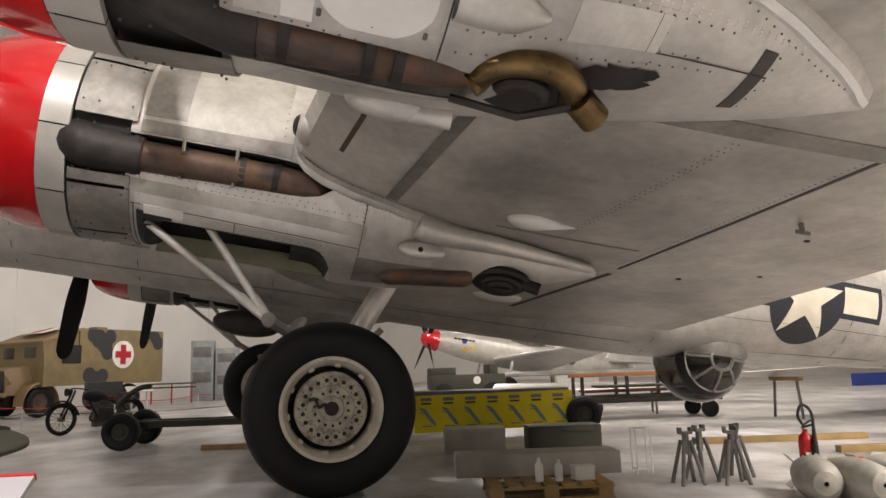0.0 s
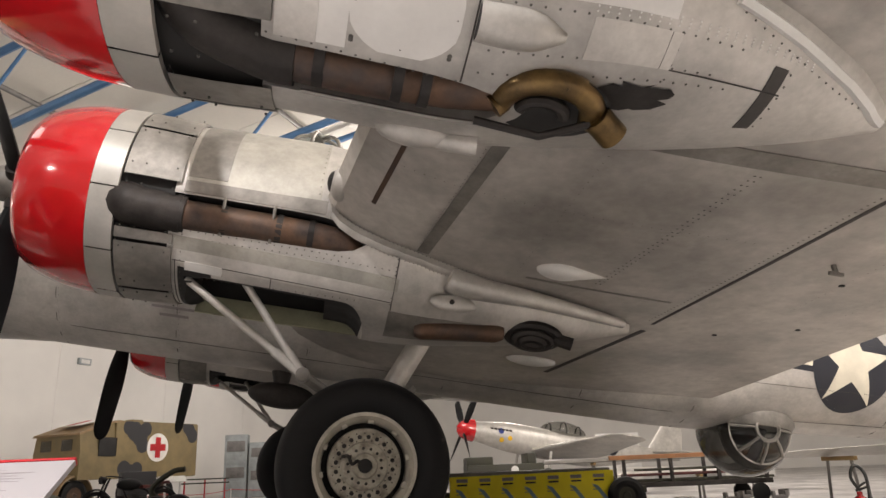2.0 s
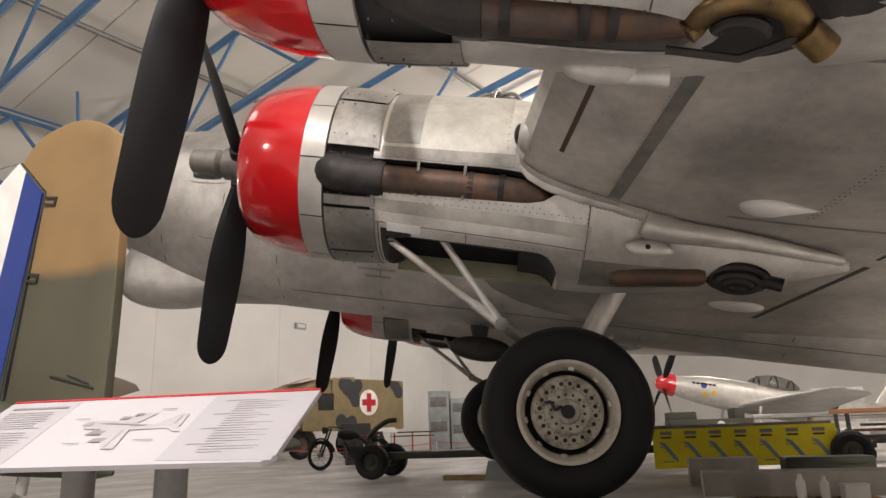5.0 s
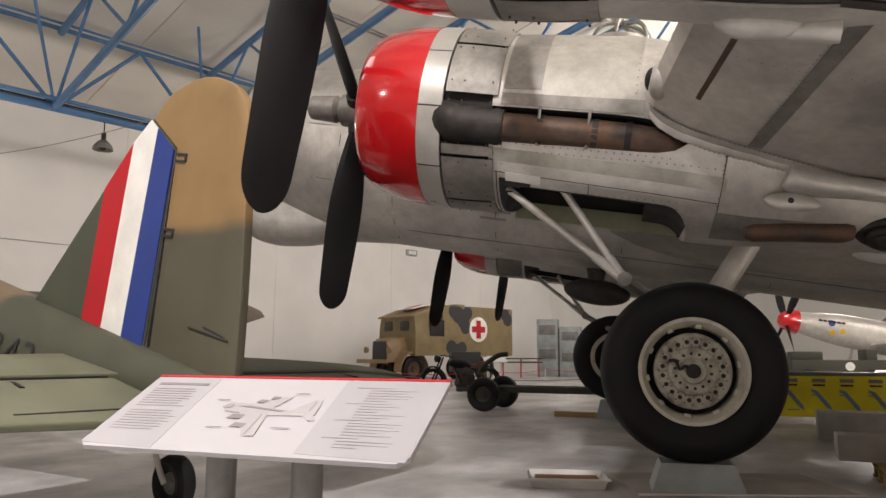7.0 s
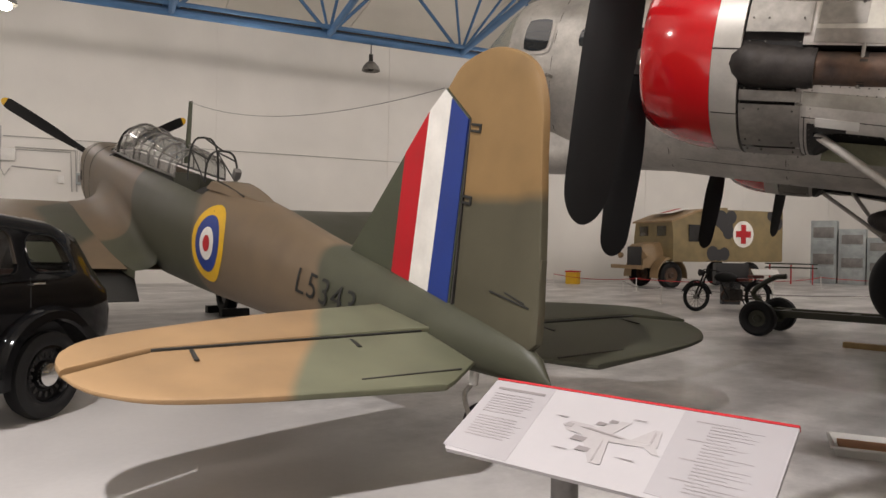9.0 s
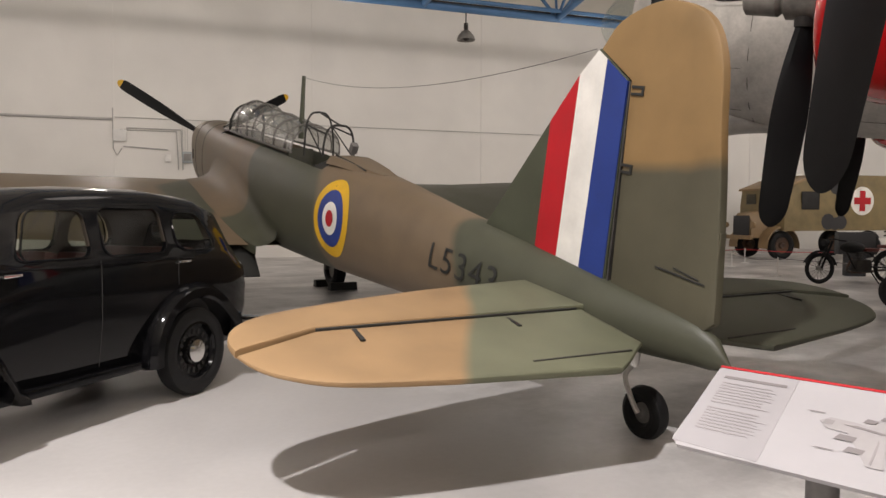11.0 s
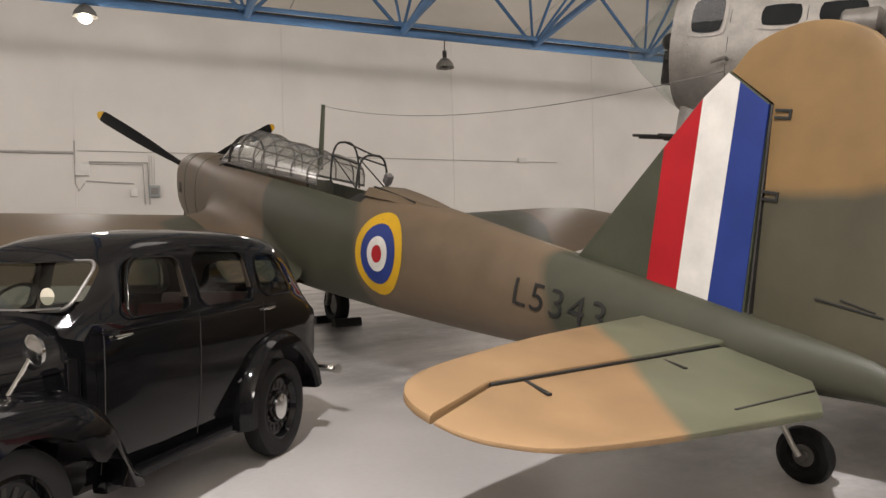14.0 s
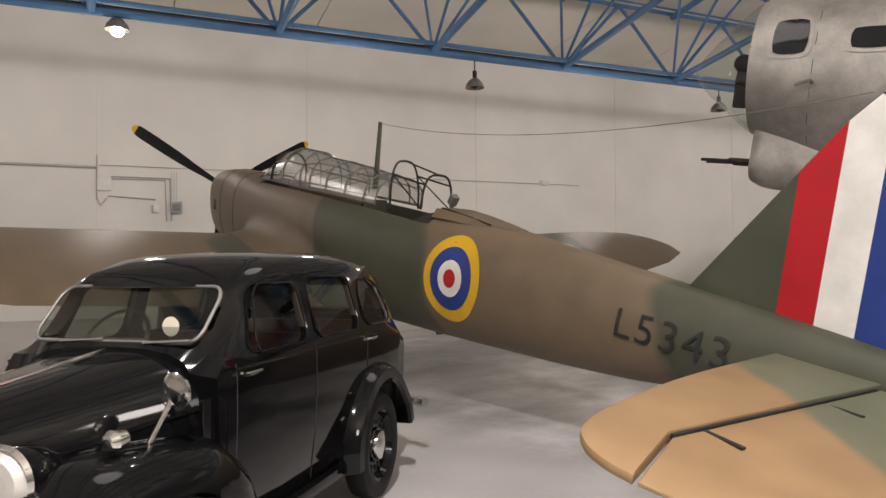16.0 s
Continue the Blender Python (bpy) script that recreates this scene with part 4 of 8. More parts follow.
# main undercarriage
AX = Vector((1.11, -3.4, -2.2))
TYRE_R = 0.74


def main_wheel(parent, c, m_extra=Matrix()):
    bm_ = bmesh.new()
    prof = [(-0.17, 0.41), (-0.2, 0.46), (-0.235, 0.52), (-0.25, 0.58), (-0.235, 0.65), (-0.19, 0.7), (-0.1, 0.735), (0, 0.742), (0.1, 0.735), (0.19, 0.7), (0.235, 0.65), (0.25, 0.58), (0.235, 0.52), (0.2, 0.46), (0.17, 0.41)]
    lathe(bm_, prof, 72, "Y")
    w = part("main_wheel", bm_, "rubber", parent, "large smooth black tyre on a cream rim", Matrix.Translation(c) @ m_extra)
    b2 = bmesh.new()
    lathe(b2, [(-0.2, 0.43), (-0.215, 0.435), (-0.215, 0.405), (-0.17, 0.385), (-0.14, 0.37), (-0.05, 0.36), (0.2, 0.36), (0.215, 0.43)], 56, "Y")
    part("rim", b2, "cream", w)
    b2 = bmesh.new()
    lathe(b2, [(0.03, 0.36), (0.03, 0.02)], 32, "Y")
    part("brake_drum", b2, "dark", w)
    b2 = bmesh.new()
    lathe(b2, [(0.02, 0.3), (-0.09, 0.312), (-0.115, 0.308), (-0.125, 0.29), (-0.13, 0.2), (-0.16, 0.19), (-0.165, 0.175), (-0.165, 0.11), (-0.2, 0.095), (-0.2, 0.0)], 48, "Y")
    disc = part("wheel_disc", b2, "worn_cream", w)
    for n_, r, rh, y in ((20, 0.238, 0.019, -0.1295), (24, 0.268, 0.006, -0.1275), (20, 0.21, 0.006, -0.1315), (14, 0.142, 0.013, -0.168)):
        for k in range(n_):
            a = 2 * math.pi * (k + 0.5 * (rh < 0.01)) / n_
            b2 = bmesh.new()
            rod(b2, (r * math.cos(a), y, r * math.sin(a)), (r * math.cos(a), y + 0.02, r * math.sin(a)), rh, n=8)
            part("lightening_hole" if rh > 0.01 else "rivet_head", b2, "dark", disc)
    b2 = bmesh.new()
    pipe(b2, curve_pts([(-0.02, -0.21, 0.0), (-0.07, -0.235, 0.03), (-0.11, -0.225, 0.0), (-0.15, -0.2, 0.06), (-0.2, -0.18, 0.05)], 4), 0.014, 8)
    part("brake_hose", b2, "soot", w)
    for k in range(10):
        a = 2 * math.pi * (k + 0.5) / 10
        b2 = bmesh.new()
        box(b2, 0.03, 0.05, 0.05, Matrix.Rotation(-a, 4, "Y") @ pose(0.362, -0.14, 0), 0.008)
        part("brake_lug", b2, "cream", w)
    b2 = bmesh.new()
    rod(b2, (0, -0.235, 0), (0, -0.19, 0), 0.055, 0.06, 16)
    part("axle_cap", b2, "dark", w)
    return w


for sgn in (-1, 1):
    ox = 0.0 if sgn < 0 else -0.6
    main_wheel(bomber, Vector((AX.x + ox, sgn * 3.4, AX.z)), Matrix() if sgn < 0 else pose(0, 0, 0, 0, 0, 180))
    bm = bmesh.new()
    pipe(bm, [(1.66 + ox, sgn * 3.1, -0.6), (1.5 + ox, sgn * 3.1, -1.0), (1.32 + ox, sgn * 3.1, -1.4), (1.24 + ox, sgn * 3.08, -1.6)], 0.1, 18)
    pipe(bm, [(1.24 + ox, sgn * 3.08, -1.58), (1.14 + ox, sgn * 3.06, -2.2)], [0.075, 0.075], 14)
    part("oleo_leg", bm, "alu_bright", bomber, "silver undercarriage leg")
    bm = bmesh.new()
    pipe(bm, [(1.22 + ox, sgn * 3.05, -2.2), (1.11 + ox, sgn * 3.4, -2.2)], 0.07, 12)
    pipe(bm, [(1.5 + ox, sgn * 3.12, -1.45), (1.36 + ox, sgn * 3.1, -1.62), (1.3 + ox, sgn * 3.08, -1.9)], 0.03, 8)
    part("axle", bm, "alu_dull", bomber)
    for top in ((-0.6 + ox, sgn * 3.75, -0.9), (-0.12 + ox, sgn * 3.75, -0.86)):
        bm = bmesh.new()
        rod(bm, top, (0.48 + ox, sgn * 3.62, -1.54), 0.033, n=12)
        rod(bm, Vector(top).lerp(Vector((0.48 + ox, sgn * 3.62, -1.54)), 0.75), (0.48 + ox, sgn * 3.62, -1.54), 0.043, n=12)
        part("drag_strut", bm, "alu_bright", bomber)
    bm = bmesh.new()
    rod(bm, (0.48 + ox, sgn * 3.7, -1.54), (0.48 + ox, sgn * 3.5, -1.54), 0.06, n=14)
    rod(bm, (0.48 + ox, sgn * 3.6, -1.54), (1.0 + ox, sgn * 3.1, -1.75), 0.05, n=10)
    part("strut_foot", bm, "alu_dull", bomber)

# chin turret
bm = bmesh.new()
TUR = Body([(-5.06, -1.0, 0.03, 0.3, 0.05, 2), (-5.02, -1.0, 0.34, 0.55, 0.22, 2.6), (-4.75, -1.0, 0.44, 0.75, 0.33, 2.8), (-4.25, -1.0, 0.45, 0.75, 0.3, 2.8), (-3.6, -1.0, 0.36, 0.4, 0.16, 2.2), (-2.7, -1.02, 0.12, 0.2, 0.06, 2)], 32)
TUR.hull(bm, -5.06, -2.7, 30)
chin = part("chin_turret", bm, "alu", bomber, "rounded metal gun turret under the nose")
for y in (-0.14, 0.14):
    bm = bmesh.new()
    rod(bm, (-4.9, y, -0.99), (-5.3, y, -0.99), 0.04, n=12)
    rod(bm, (-5.2, y, -0.99), (-5.68, y, -1.0), 0.022, n=10)
    part("gun_barrel", bm, "soot", chin)

# ball turret
BC = Vector((6.72, 0, -1.0))
bm = bmesh.new()
bmesh.ops.create_uvsphere(bm, u_segments=40, v_segments=24, radius=0.64, matrix=Matrix.Translation(BC))
ball = part("ball_turret", bm, "turret", bomber, "glazed spherical gun turret under the fuselage")
bm = bmesh.new()
for yy in (-0.62, 0.62):
    lathe(bm, [(yy * 0.5, 0.56), (yy * 0.5, 0.53), (yy * 0.72, 0.45), (yy * 0.72, 0.48)], 32, "Y", m=Matrix.Translation(BC))
for k in range(8):
    a = 2 * math.pi * k / 8
    pipe(bm, [BC + Vector((0.655 * math.sin(q) * math.cos(a), -0.655 * math.cos(q), 0.655 * math.sin(q) * math.sin(a))) for q in (0.25, 0.5, 0.8)], 0.02, 6)
lathe(bm, [(-0.66, 0.16), (-0.645, 0.19), (-0.62, 0.19), (-0.63, 0.14)], 24, "Y", m=Matrix.Translation(BC))
part("turret_frame", bm, "alu_dull", ball)
bm = bmesh.new()
bmesh.ops.create_uvsphere(bm, u_segments=24, v_segments=14, radius=0.34, matrix=Matrix.Translation(BC + Vector((0.05, 0.05, 0.15))))
part("gunner_seat", bm, "soot", ball)
bm = bmesh.new()
lathe(bm, [(-0.75, 0.66), (-0.68, 0.7), (-0.55, 0.7), (-0.55, 0.66)], 36, "Z", m=Matrix.Translation((6.72, 0, -0.22)))
part("turret_ring", bm, "alu_dull", ball)
for y in (-0.22, 0.22):
    bm = bmesh.new()
    rod(bm, BC + Vector((0.5, y, 0.1)), BC + Vector((1.15, y, 0.2)), 0.025, n=10)
    part("gun_barrel", bm, "soot", ball)
# fin and tailplane
bm = bmesh.new()
loft(bm, [[Vector((p.x, p.z * 0.9, 0.6 + h)) for p in r] for r, h in zip(wing_rings([(10.6, 0, 0, 6.2, 0.06, 0), (12.6, 0, 0, 4.2, 0.07, 0), (13.9, 0, 0, 2.8, 0.08, 0), (14.6, 0, 0, 1.6, 0.06, 0)]), (0, 1.0, 2.6, 3.6))])
part("fin", bm, "alu", bomber)
bm = bmesh.new()
loft(bm, wing_rings([(13.2, -6, 0.55, 1.6, 0.09, 0), (12.6, -3, 0.5, 2.6, 0.1, 0), (12.2, 0, 0.5, 3.4, 0.1, 0), (12.6, 3, 0.5, 2.6, 0.1, 0), (13.2, 6, 0.55, 1.6, 0.09, 0)]))
part("tailplane", bm, "alu", bomber)


# ---- bomber details ----


def skin_patch(hull, x0, x1, a0, a1, mats, parent, name, g=0.005, nx=8, na=6, label="", corner=0.0):
    """A thin sheet on a hull between two stations and two angles."""
    bm_ = bmesh.new()
    rows = []
    for i in range(nx + 1):
        row = []
        for j in range(na + 1):
            u, w = i / nx * 2 - 1, j / na * 2 - 1
            k = 1 - corner * max(0, abs(u) + abs(w) - 1.4) / 0.6 * 0.4
            row.append(bm_.verts.new(hull.point((x0 + x1) / 2 + (x1 - x0) / 2 * u * k, (a0 + a1) / 2 + (a1 - a0) / 2 * w * k, g)))
        rows.append(row)
    for a, b in zip(rows, rows[1:]):
        for p in range(na):
            bm_.faces.new((a[p], a[p + 1], b[p + 1], b[p]))
    e = bmesh.ops.extrude_face_region(bm_, geom=bm_.faces[:])
    mid = hull.at((x0 + x1) / 2)[0]
    for v in [v for v in e["geom"] if isinstance(v, bmesh.types.BMVert)]:
        d = Vector((0, v.co.y, v.co.z - mid)).normalized()
        v.co -= d * (g + 0.002)
    return part(name, bm_, mats, parent, label)


def skin_rivets(hull, rows_, parent, step=0.055, r=0.006, mats="rivet", name="rivet_row", g=0.004):
    """Rows of rivet heads: each row from (x, angle) to (x, angle)."""
    bm_ = bmesh.new()
    for (xa, aa), (xb, ab) in rows_:
        pa, pb = hull.point(xa, aa), hull.point(xb, ab)
        n_ = max(2, int((pa - pb).length / step))
        for k in range(n_ + 1):
            t = k / n_
            p = hull.point(xa + (xb - xa) * t, aa + (ab - aa) * t, g)
            zc = hull.at(p.x)[0]
            o = Vector((0, p.y, p.z - zc)).normalized()
            s_ = o.cross(Vector((1, 0, 0)))
            q = [bm_.verts.new(p + r * (math.cos(w) * s_ + math.sin(w) * Vector((1, 0, 0)))) for w in (0, 1.05, 2.09, 3.14, 4.19, 5.24)]
            t_ = bm_.verts.new(p + o * r * 0.5)
            for i in range(6):
                bm_.faces.new((q[i], q[(i + 1) % 6], t_))
    return tagged(part(name, bm_, mats, parent), kind="stuff")


def skin_line(hull, pts, w, parent, mats="seam", name="panel_seam", g=0.004):
    bm_ = bmesh.new()
    out = []
    for (xa, aa), (xb, ab) in zip(pts, pts[1:]):
        out += [hull.point(xa + (xb - xa) * k / 10, aa + (ab - aa) * k / 10, g) for k in range(10)]
    out.append(hull.point(*pts[-1], g))
    pipe(bm_, out, w, 5)
    return part(name, bm_, mats, parent)


# inner port nacelle skins
skin_patch(NAC, 1.52, 2.6, 1, 88, "dull_paint", n2, "top_panel", 0.005, 10, 12, "dull cream painted upper panel")
skin_patch(NAC, 1.53, 1.84, 4, 80, "alu_dull", n2, "stained_panel", 0.007, 5, 10)
skin_patch(NAC, 1.53, 3.32, -48, -37, "alu_bright", n2, "side_panel", 0.004, 14, 5)
skin_patch(NAC, 1.5, 3.34, -39, -31, "dull_paint", n2, "riveted_strip", 0.007, 14, 3)
skin_patch(NAC, 1.52, 2.66, -5.5, 1.5, "alu_dull", n2, "upper_strip", 0.008, 14, 3)
skin_patch(NAC, 3.32, 3.75, -52, -16, "alu_bright", n2, "fillet_panel", 0.005, 6, 6)
skin_patch(NAC, 3.3, 4.3, -78, -53, "alu_dull", n2, "sooted_panel", 0.004, 8, 6)
skin_patch(NAC, 1.6, 1.9, -52, -46, "pale", n2, "small_plate", 0.008, 3, 3)
skin_rivets(NAC, [((1.5, -32), (3.3, -27)), ((1.5, -38.5), (3.3, -32)), ((1.55, 0.5), (2.64, 0.5)), ((1.55, -4.5), (2.64, -4.5)), ((1.6, -46.5), (1.9, -46.5)), ((1.6, -51.5), (1.9, -51.5)), ((1.66, -57), (3.0, -50)), ((1.5, -27.5), (2.9, -25.5)),
                  ((1.56, 5), (1.56, 85)), ((2.58, 5), (2.58, 85)), ((3.3, -48), (3.3, -20)), ((1.56, -46), (1.56, -30)), ((3.0, -78), (3.0, -55)), ((1.56, -78), (1.56, -50))], n2, 0.06, 0.006)
skin_rivets(NAC, [((1.6 + 0.15 * k, -33), (1.6 + 0.15 * k, -37)) for k in range(11)], n2, 0.02, 0.004)
for pts in ([(1.5, -46.5), (3.3, -46.5)], [(3.31, -52), (3.31, -12)], [(2.3, -47), (2.3, -54)], [(1.52, -90), (1.52, -47)]):
    skin_line(NAC, pts, 0.004, n2)
bm = bmesh.new()       # olive door inside the bay
box(bm, 1.48, 0.03, 0.17, pose(2.34, 0.34, -0.73, -12), 0.006)
part("bay_panel", bm, "primer", n2, "dull green inner bay panel")
bm = bmesh.new()
for k in range(5):
    pipe(bm, [(1.75 + 0.3 * k, -0.3, -0.47), (1.78 + 0.3 * k, 0.3, -0.47)], 0.02, 6)
part("bay_pipe", bm, "soot", n2)
# flap bolts
for key in ("1", "2"):
    bm = bmesh.new()
    for k in range(10):
        for da in (6, 30):
            a = radians(36 * k + da)
            for x in (1.09, 1.2, 1.44):
                p = Vector((x - (0.17 if key == "1" else 0), 0.837 * math.cos(a), 0.837 * math.sin(a)))
                bmesh.ops.create_uvsphere(bm, u_segments=6, v_segments=4, radius=0.008, matrix=Matrix.Translation(p))
    tagged(part("flap_bolts", bm, "rivet", ENG[key]), kind="stuff")

# seam where the nacelle meets the wing
seam_pts = []
for k in range(40):
    x = 0.5 + 2.85 * k / 39
    best = None
    for a in range(-80, 70):
        p = NAC.point(x + 2.2, a) + Vector((-2.2, -3.4, -0.22))
        w = under(max(x, LE(p.y) + 0.01), p.y)
        gap = abs(p.z - w.z)
        if best is None or gap < best[0]:
            best = (gap, p)
    if best[0] < 0.05:
        seam_pts.append(best[1] + Vector((0, -0.008, -0.008)))
bm = bmesh.new()
rings, edges_ = [], ([], [])
for p in seam_pts:
    xn = p.x + 2.2
    zc = NAC.at(xn)[0]
    ang = math.degrees(math.atan2(p.z + 0.22 - zc, -(p.y + 3.4)))
    low = NAC.point(xn, ang - 3, 0.006) + Vector((-2.2, -3.4, -0.22))
    v = p.y - 0.08
    high = under(max(p.x, LE(v) + 0.02), v, 0.006)
    mid = (low + high) / 2 * 0.5 + (p + Vector((0, -0.012, -0.012))) * 0.5
    rings.append([low, low * 0.45 + mid * 0.55 + Vector((0, -0.004, -0.004)), mid, high * 0.45 + mid * 0.55 + Vector((0, 0, -0.004)), high])
    edges_[0].append(low), edges_[1].append(high)
loft(bm, rings, False, False)
fillet = part("wing_fillet", bm, "alu_bright", bomber, "bright riveted fillet strip")
bm = bmesh.new()
for line in edges_:
    for a, b in zip(line, line[1:]):
        for q in (0.0, 0.5):
            bmesh.ops.create_uvsphere(bm, u_segments=5, v_segments=3, radius=0.0045, matrix=Matrix.Translation(a.lerp(b, q) + Vector((0, -0.002, -0.002))))
tagged(part("rivet_row", bm, "rivet", fillet), kind="stuff")
# tubular fairing behind the bay
bm = bmesh.new()
pipe(bm, curve_pts([(1.55, -4.05, -0.62), (1.75, -4.02, -0.66), (2.4, -3.92, -0.66), (3.3, -3.62, -0.66)], 6), [0.1] + [0.115] * 6 + [0.1 - 0.005 * k for k in range(12)], 14)
part("fairing_tube", bm, "alu_bright", bomber)
bm = bmesh.new()
bmesh.ops.create_uvsphere(bm, u_segments=20, v_segments=10, radius=1, matrix=Matrix.Translation((1.62, -4.02, -0.83)) @ Matrix.Diagonal((0.2, 0.06, 0.075, 1)))
fit_ = part("jack_fitting", bm, "alu_bright", bomber)
bm = bmesh.new()
rod(bm, (1.6, -4.085, -0.83), (1.6, -4.05, -0.83), 0.022, n=12)
part("fitting_hole", bm, "dark", fit_)
# lower exhaust and turbocharger of the inner engine
bm = bmesh.new()
pipe(bm, curve_pts([NAC.point(x, a, 0.0) for x, a in ((3.55, -66), (3.8, -63), (4.1, -62), (4.35, -61))], 4), [0.06] + [0.09] * 11 + [0.07], 12)
part("lower_exhaust", bm, "rust", n2, "rusty exhaust under the nacelle")
bm = bmesh.new()
cpt = NAC.point(4.65, -60, 0.02)
for r, dz in ((0.17, 0), (0.12, -0.04), (0.07, -0.06)):
    pipe(bm, [cpt + Vector((r * 1.4 * math.cos(a), -r * 0.5 * math.sin(a), dz + r * 0.45 * math.sin(a))) for a in [2 * math.pi * k / 20 for k in range(21)]], 0.045, 8)
pipe(bm, [cpt + Vector((0.2, 0, 0)), cpt + Vector((0.36, -0.05, -0.04))], 0.06, 10)
part("turbocharger", bm, "soot", n2, "blackened turbocharger")

# wing underside of the port wing
strip([(0.82, -4.75), (0.95, -5.75)], 0.035, "rust", port_wing, "brown_strap")
strip([(1.3, -4.25), (1.5, -6.0)], 0.1, "alu_dull", port_wing, "strap")
strip([(1.62, -6.37), (3.0, -6.39), (5.0, -6.42)], 0.17, "alu_dull", port_wing, "chord_strap", 0.008)
strip([(3.665, -3.5), (3.955, -6.35), (4.2, -9.0)], 0.035, "seam", port_wing, "flap_gap", 0.004)
strip([(3.67, -3.3), (3.3, -1.4)], 0.06, "seam", port_wing, "flap_gap", 0.004)
strip([(2.2, -4.2), (3.55, -4.1)], 0.03, "alu_dull", port_wing, "strap", 0.003)
rivets([(1.26, -4.4), (1.45, -6.2)], 0.05, 0.005, port_wing)
rivets([(2.78, -4.3), (3.02, -6.28)], 0.06, 0.009, port_wing)
rivets([(2.82, -4.3), (3.06, -6.28)], 0.06, 0.009, port_wing)
rivets([(3.59, -3.6), (3.89, -6.3)], 0.05, 0.009, port_wing)
for dv in (-0.05, 0.0, 0.05):
    rivets([(1.7, -6.38 + dv), (4.9, -6.415 + dv)], 0.05, 0.007, port_wing)
for x in (2.1, 4.6, 5.1):
    rivets([(x, -4.3), (x + 0.05, -9.5)], 0.08, 0.005, port_wing)
for v in (-8.5, -7.95, -5.4):
    rivets([(0.9 if v > -6 else 2.0, v), (3.6, v)], 0.07, 0.005, port_wing)
bm = bmesh.new()
p = under(2.48, -4.44)
bmesh.ops.create_uvsphere(bm, u_segments=24, v_segments=12, radius=1, matrix=Matrix.Translation(p + Vector((-0.06, 0, 0.0))) @ Matrix.Diagonal((0.2, 0.13, 0.075, 1)))
bmesh.ops.create_cone(bm, segments=24, radius1=0.125, radius2=0.0, depth=0.34, matrix=Matrix.Translation(p + Vector((0.17, 0, 0.0))) @ Matrix.Diagonal((1, 1, 0.55, 1)) @ Matrix.Rotation(radians(90), 4, "Y"))
part("light_fairing", bm, "pale", port_wing, "white teardrop fairing")
bm = bmesh.new()
p = under(2.97, -1.85)
bmesh.ops.create_uvsphere(bm, u_segments=20, v_segments=10, radius=1, matrix=Matrix.Translation(p) @ Matrix.Diagonal((0.3, 0.15, 0.07, 1)))
part("light_fairing", bm, "pale", port_wing)
bm = bmesh.new()
p = under(4.27, -5.24)
rod(bm, p, p + Vector((0.02, 0, -0.07)), 0.02, n=10)
box(bm, 0.12, 0.025, 0.03, Matrix.Translation(p + Vector((0.02, 0, -0.07))), 0.008)
part("mooring_ring", bm, "alu_dull", port_wing)
for x, v in ((4.36, -3.4), (4.98, -3.8), (4.6, -4.9)):
    bm = bmesh.new()
    p = under(x, v)
    rod(bm, p + Vector((0, 0, 0.01)), p + Vector((0, 0, -0.006)), 0.025, n=12)
    part("drain_hole", bm, "dark", port_wing)
bm = bmesh.new()       # cooling intake in the leading edge
bmesh.ops.create_uvsphere(bm, u_segments=20, v_segments=12, radius=1, matrix=Matrix.Translation((LE(4.55) + 0.06, -4.5, LZ(4.55) - 0.02)) @ Matrix.Diagonal((0.1, 0.2, 0.13, 1)))
part("cooler_intake", bm, "alu_bright", port_wing)
bm = bmesh.new()
bmesh.ops.create_uvsphere(bm, u_segments=20, v_segments=12, radius=1, matrix=Matrix.Translation((LE(4.55) - 0.01, -4.5, LZ(4.55) - 0.01)) @ Matrix.Diagonal((0.05, 0.13, 0.08, 1)))
part("intake_mouth", bm, "dark", port_wing)

# outer port nacelle
n1 = ENG["1"]
bm = bmesh.new()
pipe(bm, [Vector((x, -r * math.cos(radians(a)), r * math.sin(radians(a)))) for x, r, a in ((0.8, 0.42, -66), (0.92, 0.56, -70), (1.04, 0.69, -73), (1.2, 0.735, -75), (1.5, 0.745, -78), (1.8, 0.735, -79), (2.1, 0.72, -79), (2.32, 0.7, -78))], [0.11, 0.115, 0.115, 0.112, 0.103, 0.1, 0.097, 0.09], 16)
b2 = bmesh.new()
pipe(b2, curve_pts([Vector((x, -r * math.cos(radians(a)), r * math.sin(radians(a)))) for x, r, a in ((0.9, 0.64, -34), (0.92, 0.68, -50), (0.96, 0.7, -63), (1.06, 0.725, -71), (1.3, 0.74, -77), (1.42, 0.74, -77.5))], 5), 0.128, 16)
part("exhaust_collector", b2, "soot", n1, "blackened exhaust collector")
part("exhaust_pipe", bm, "rust", n1, "rusty brown exhaust pipe in a recess")
for x in (1.3, 1.52, 1.86, 1.98):
    bm = bmesh.new()
    a = radians(-77)
    lathe(bm, [(x - 0.02, 0.095), (x - 0.02, 0.116), (x + 0.025, 0.116), (x + 0.025, 0.095)], 20, m=Matrix.Translation((0, -0.74 * math.cos(a), 0.74 * math.sin(a))))
    part("pipe_clamp", bm, "soot", n1)
PA = radians(-78)
TO = NACO.point(2.53, -78, 0.0)
TX, TN = Vector((1, 0, 0)), Vector((0, -math.cos(PA), math.sin(PA)))
TT_ = TN.cross(TX)
if TT_.y > 0:
    TT_ = -TT_
loc_ = lambda u, w, h: TO + u * TX + w * TT_ + h * TN
# flat near-black disc painted in place of a shaded pocket
bm = bmesh.new()
bm.faces.new([bm.verts.new(loc_(0.27 * math.cos(a) + 0.02, 0.2 * math.sin(a) + 0.02, 0.012)) for a in [2 * math.pi * k / 28 for k in range(28)]])
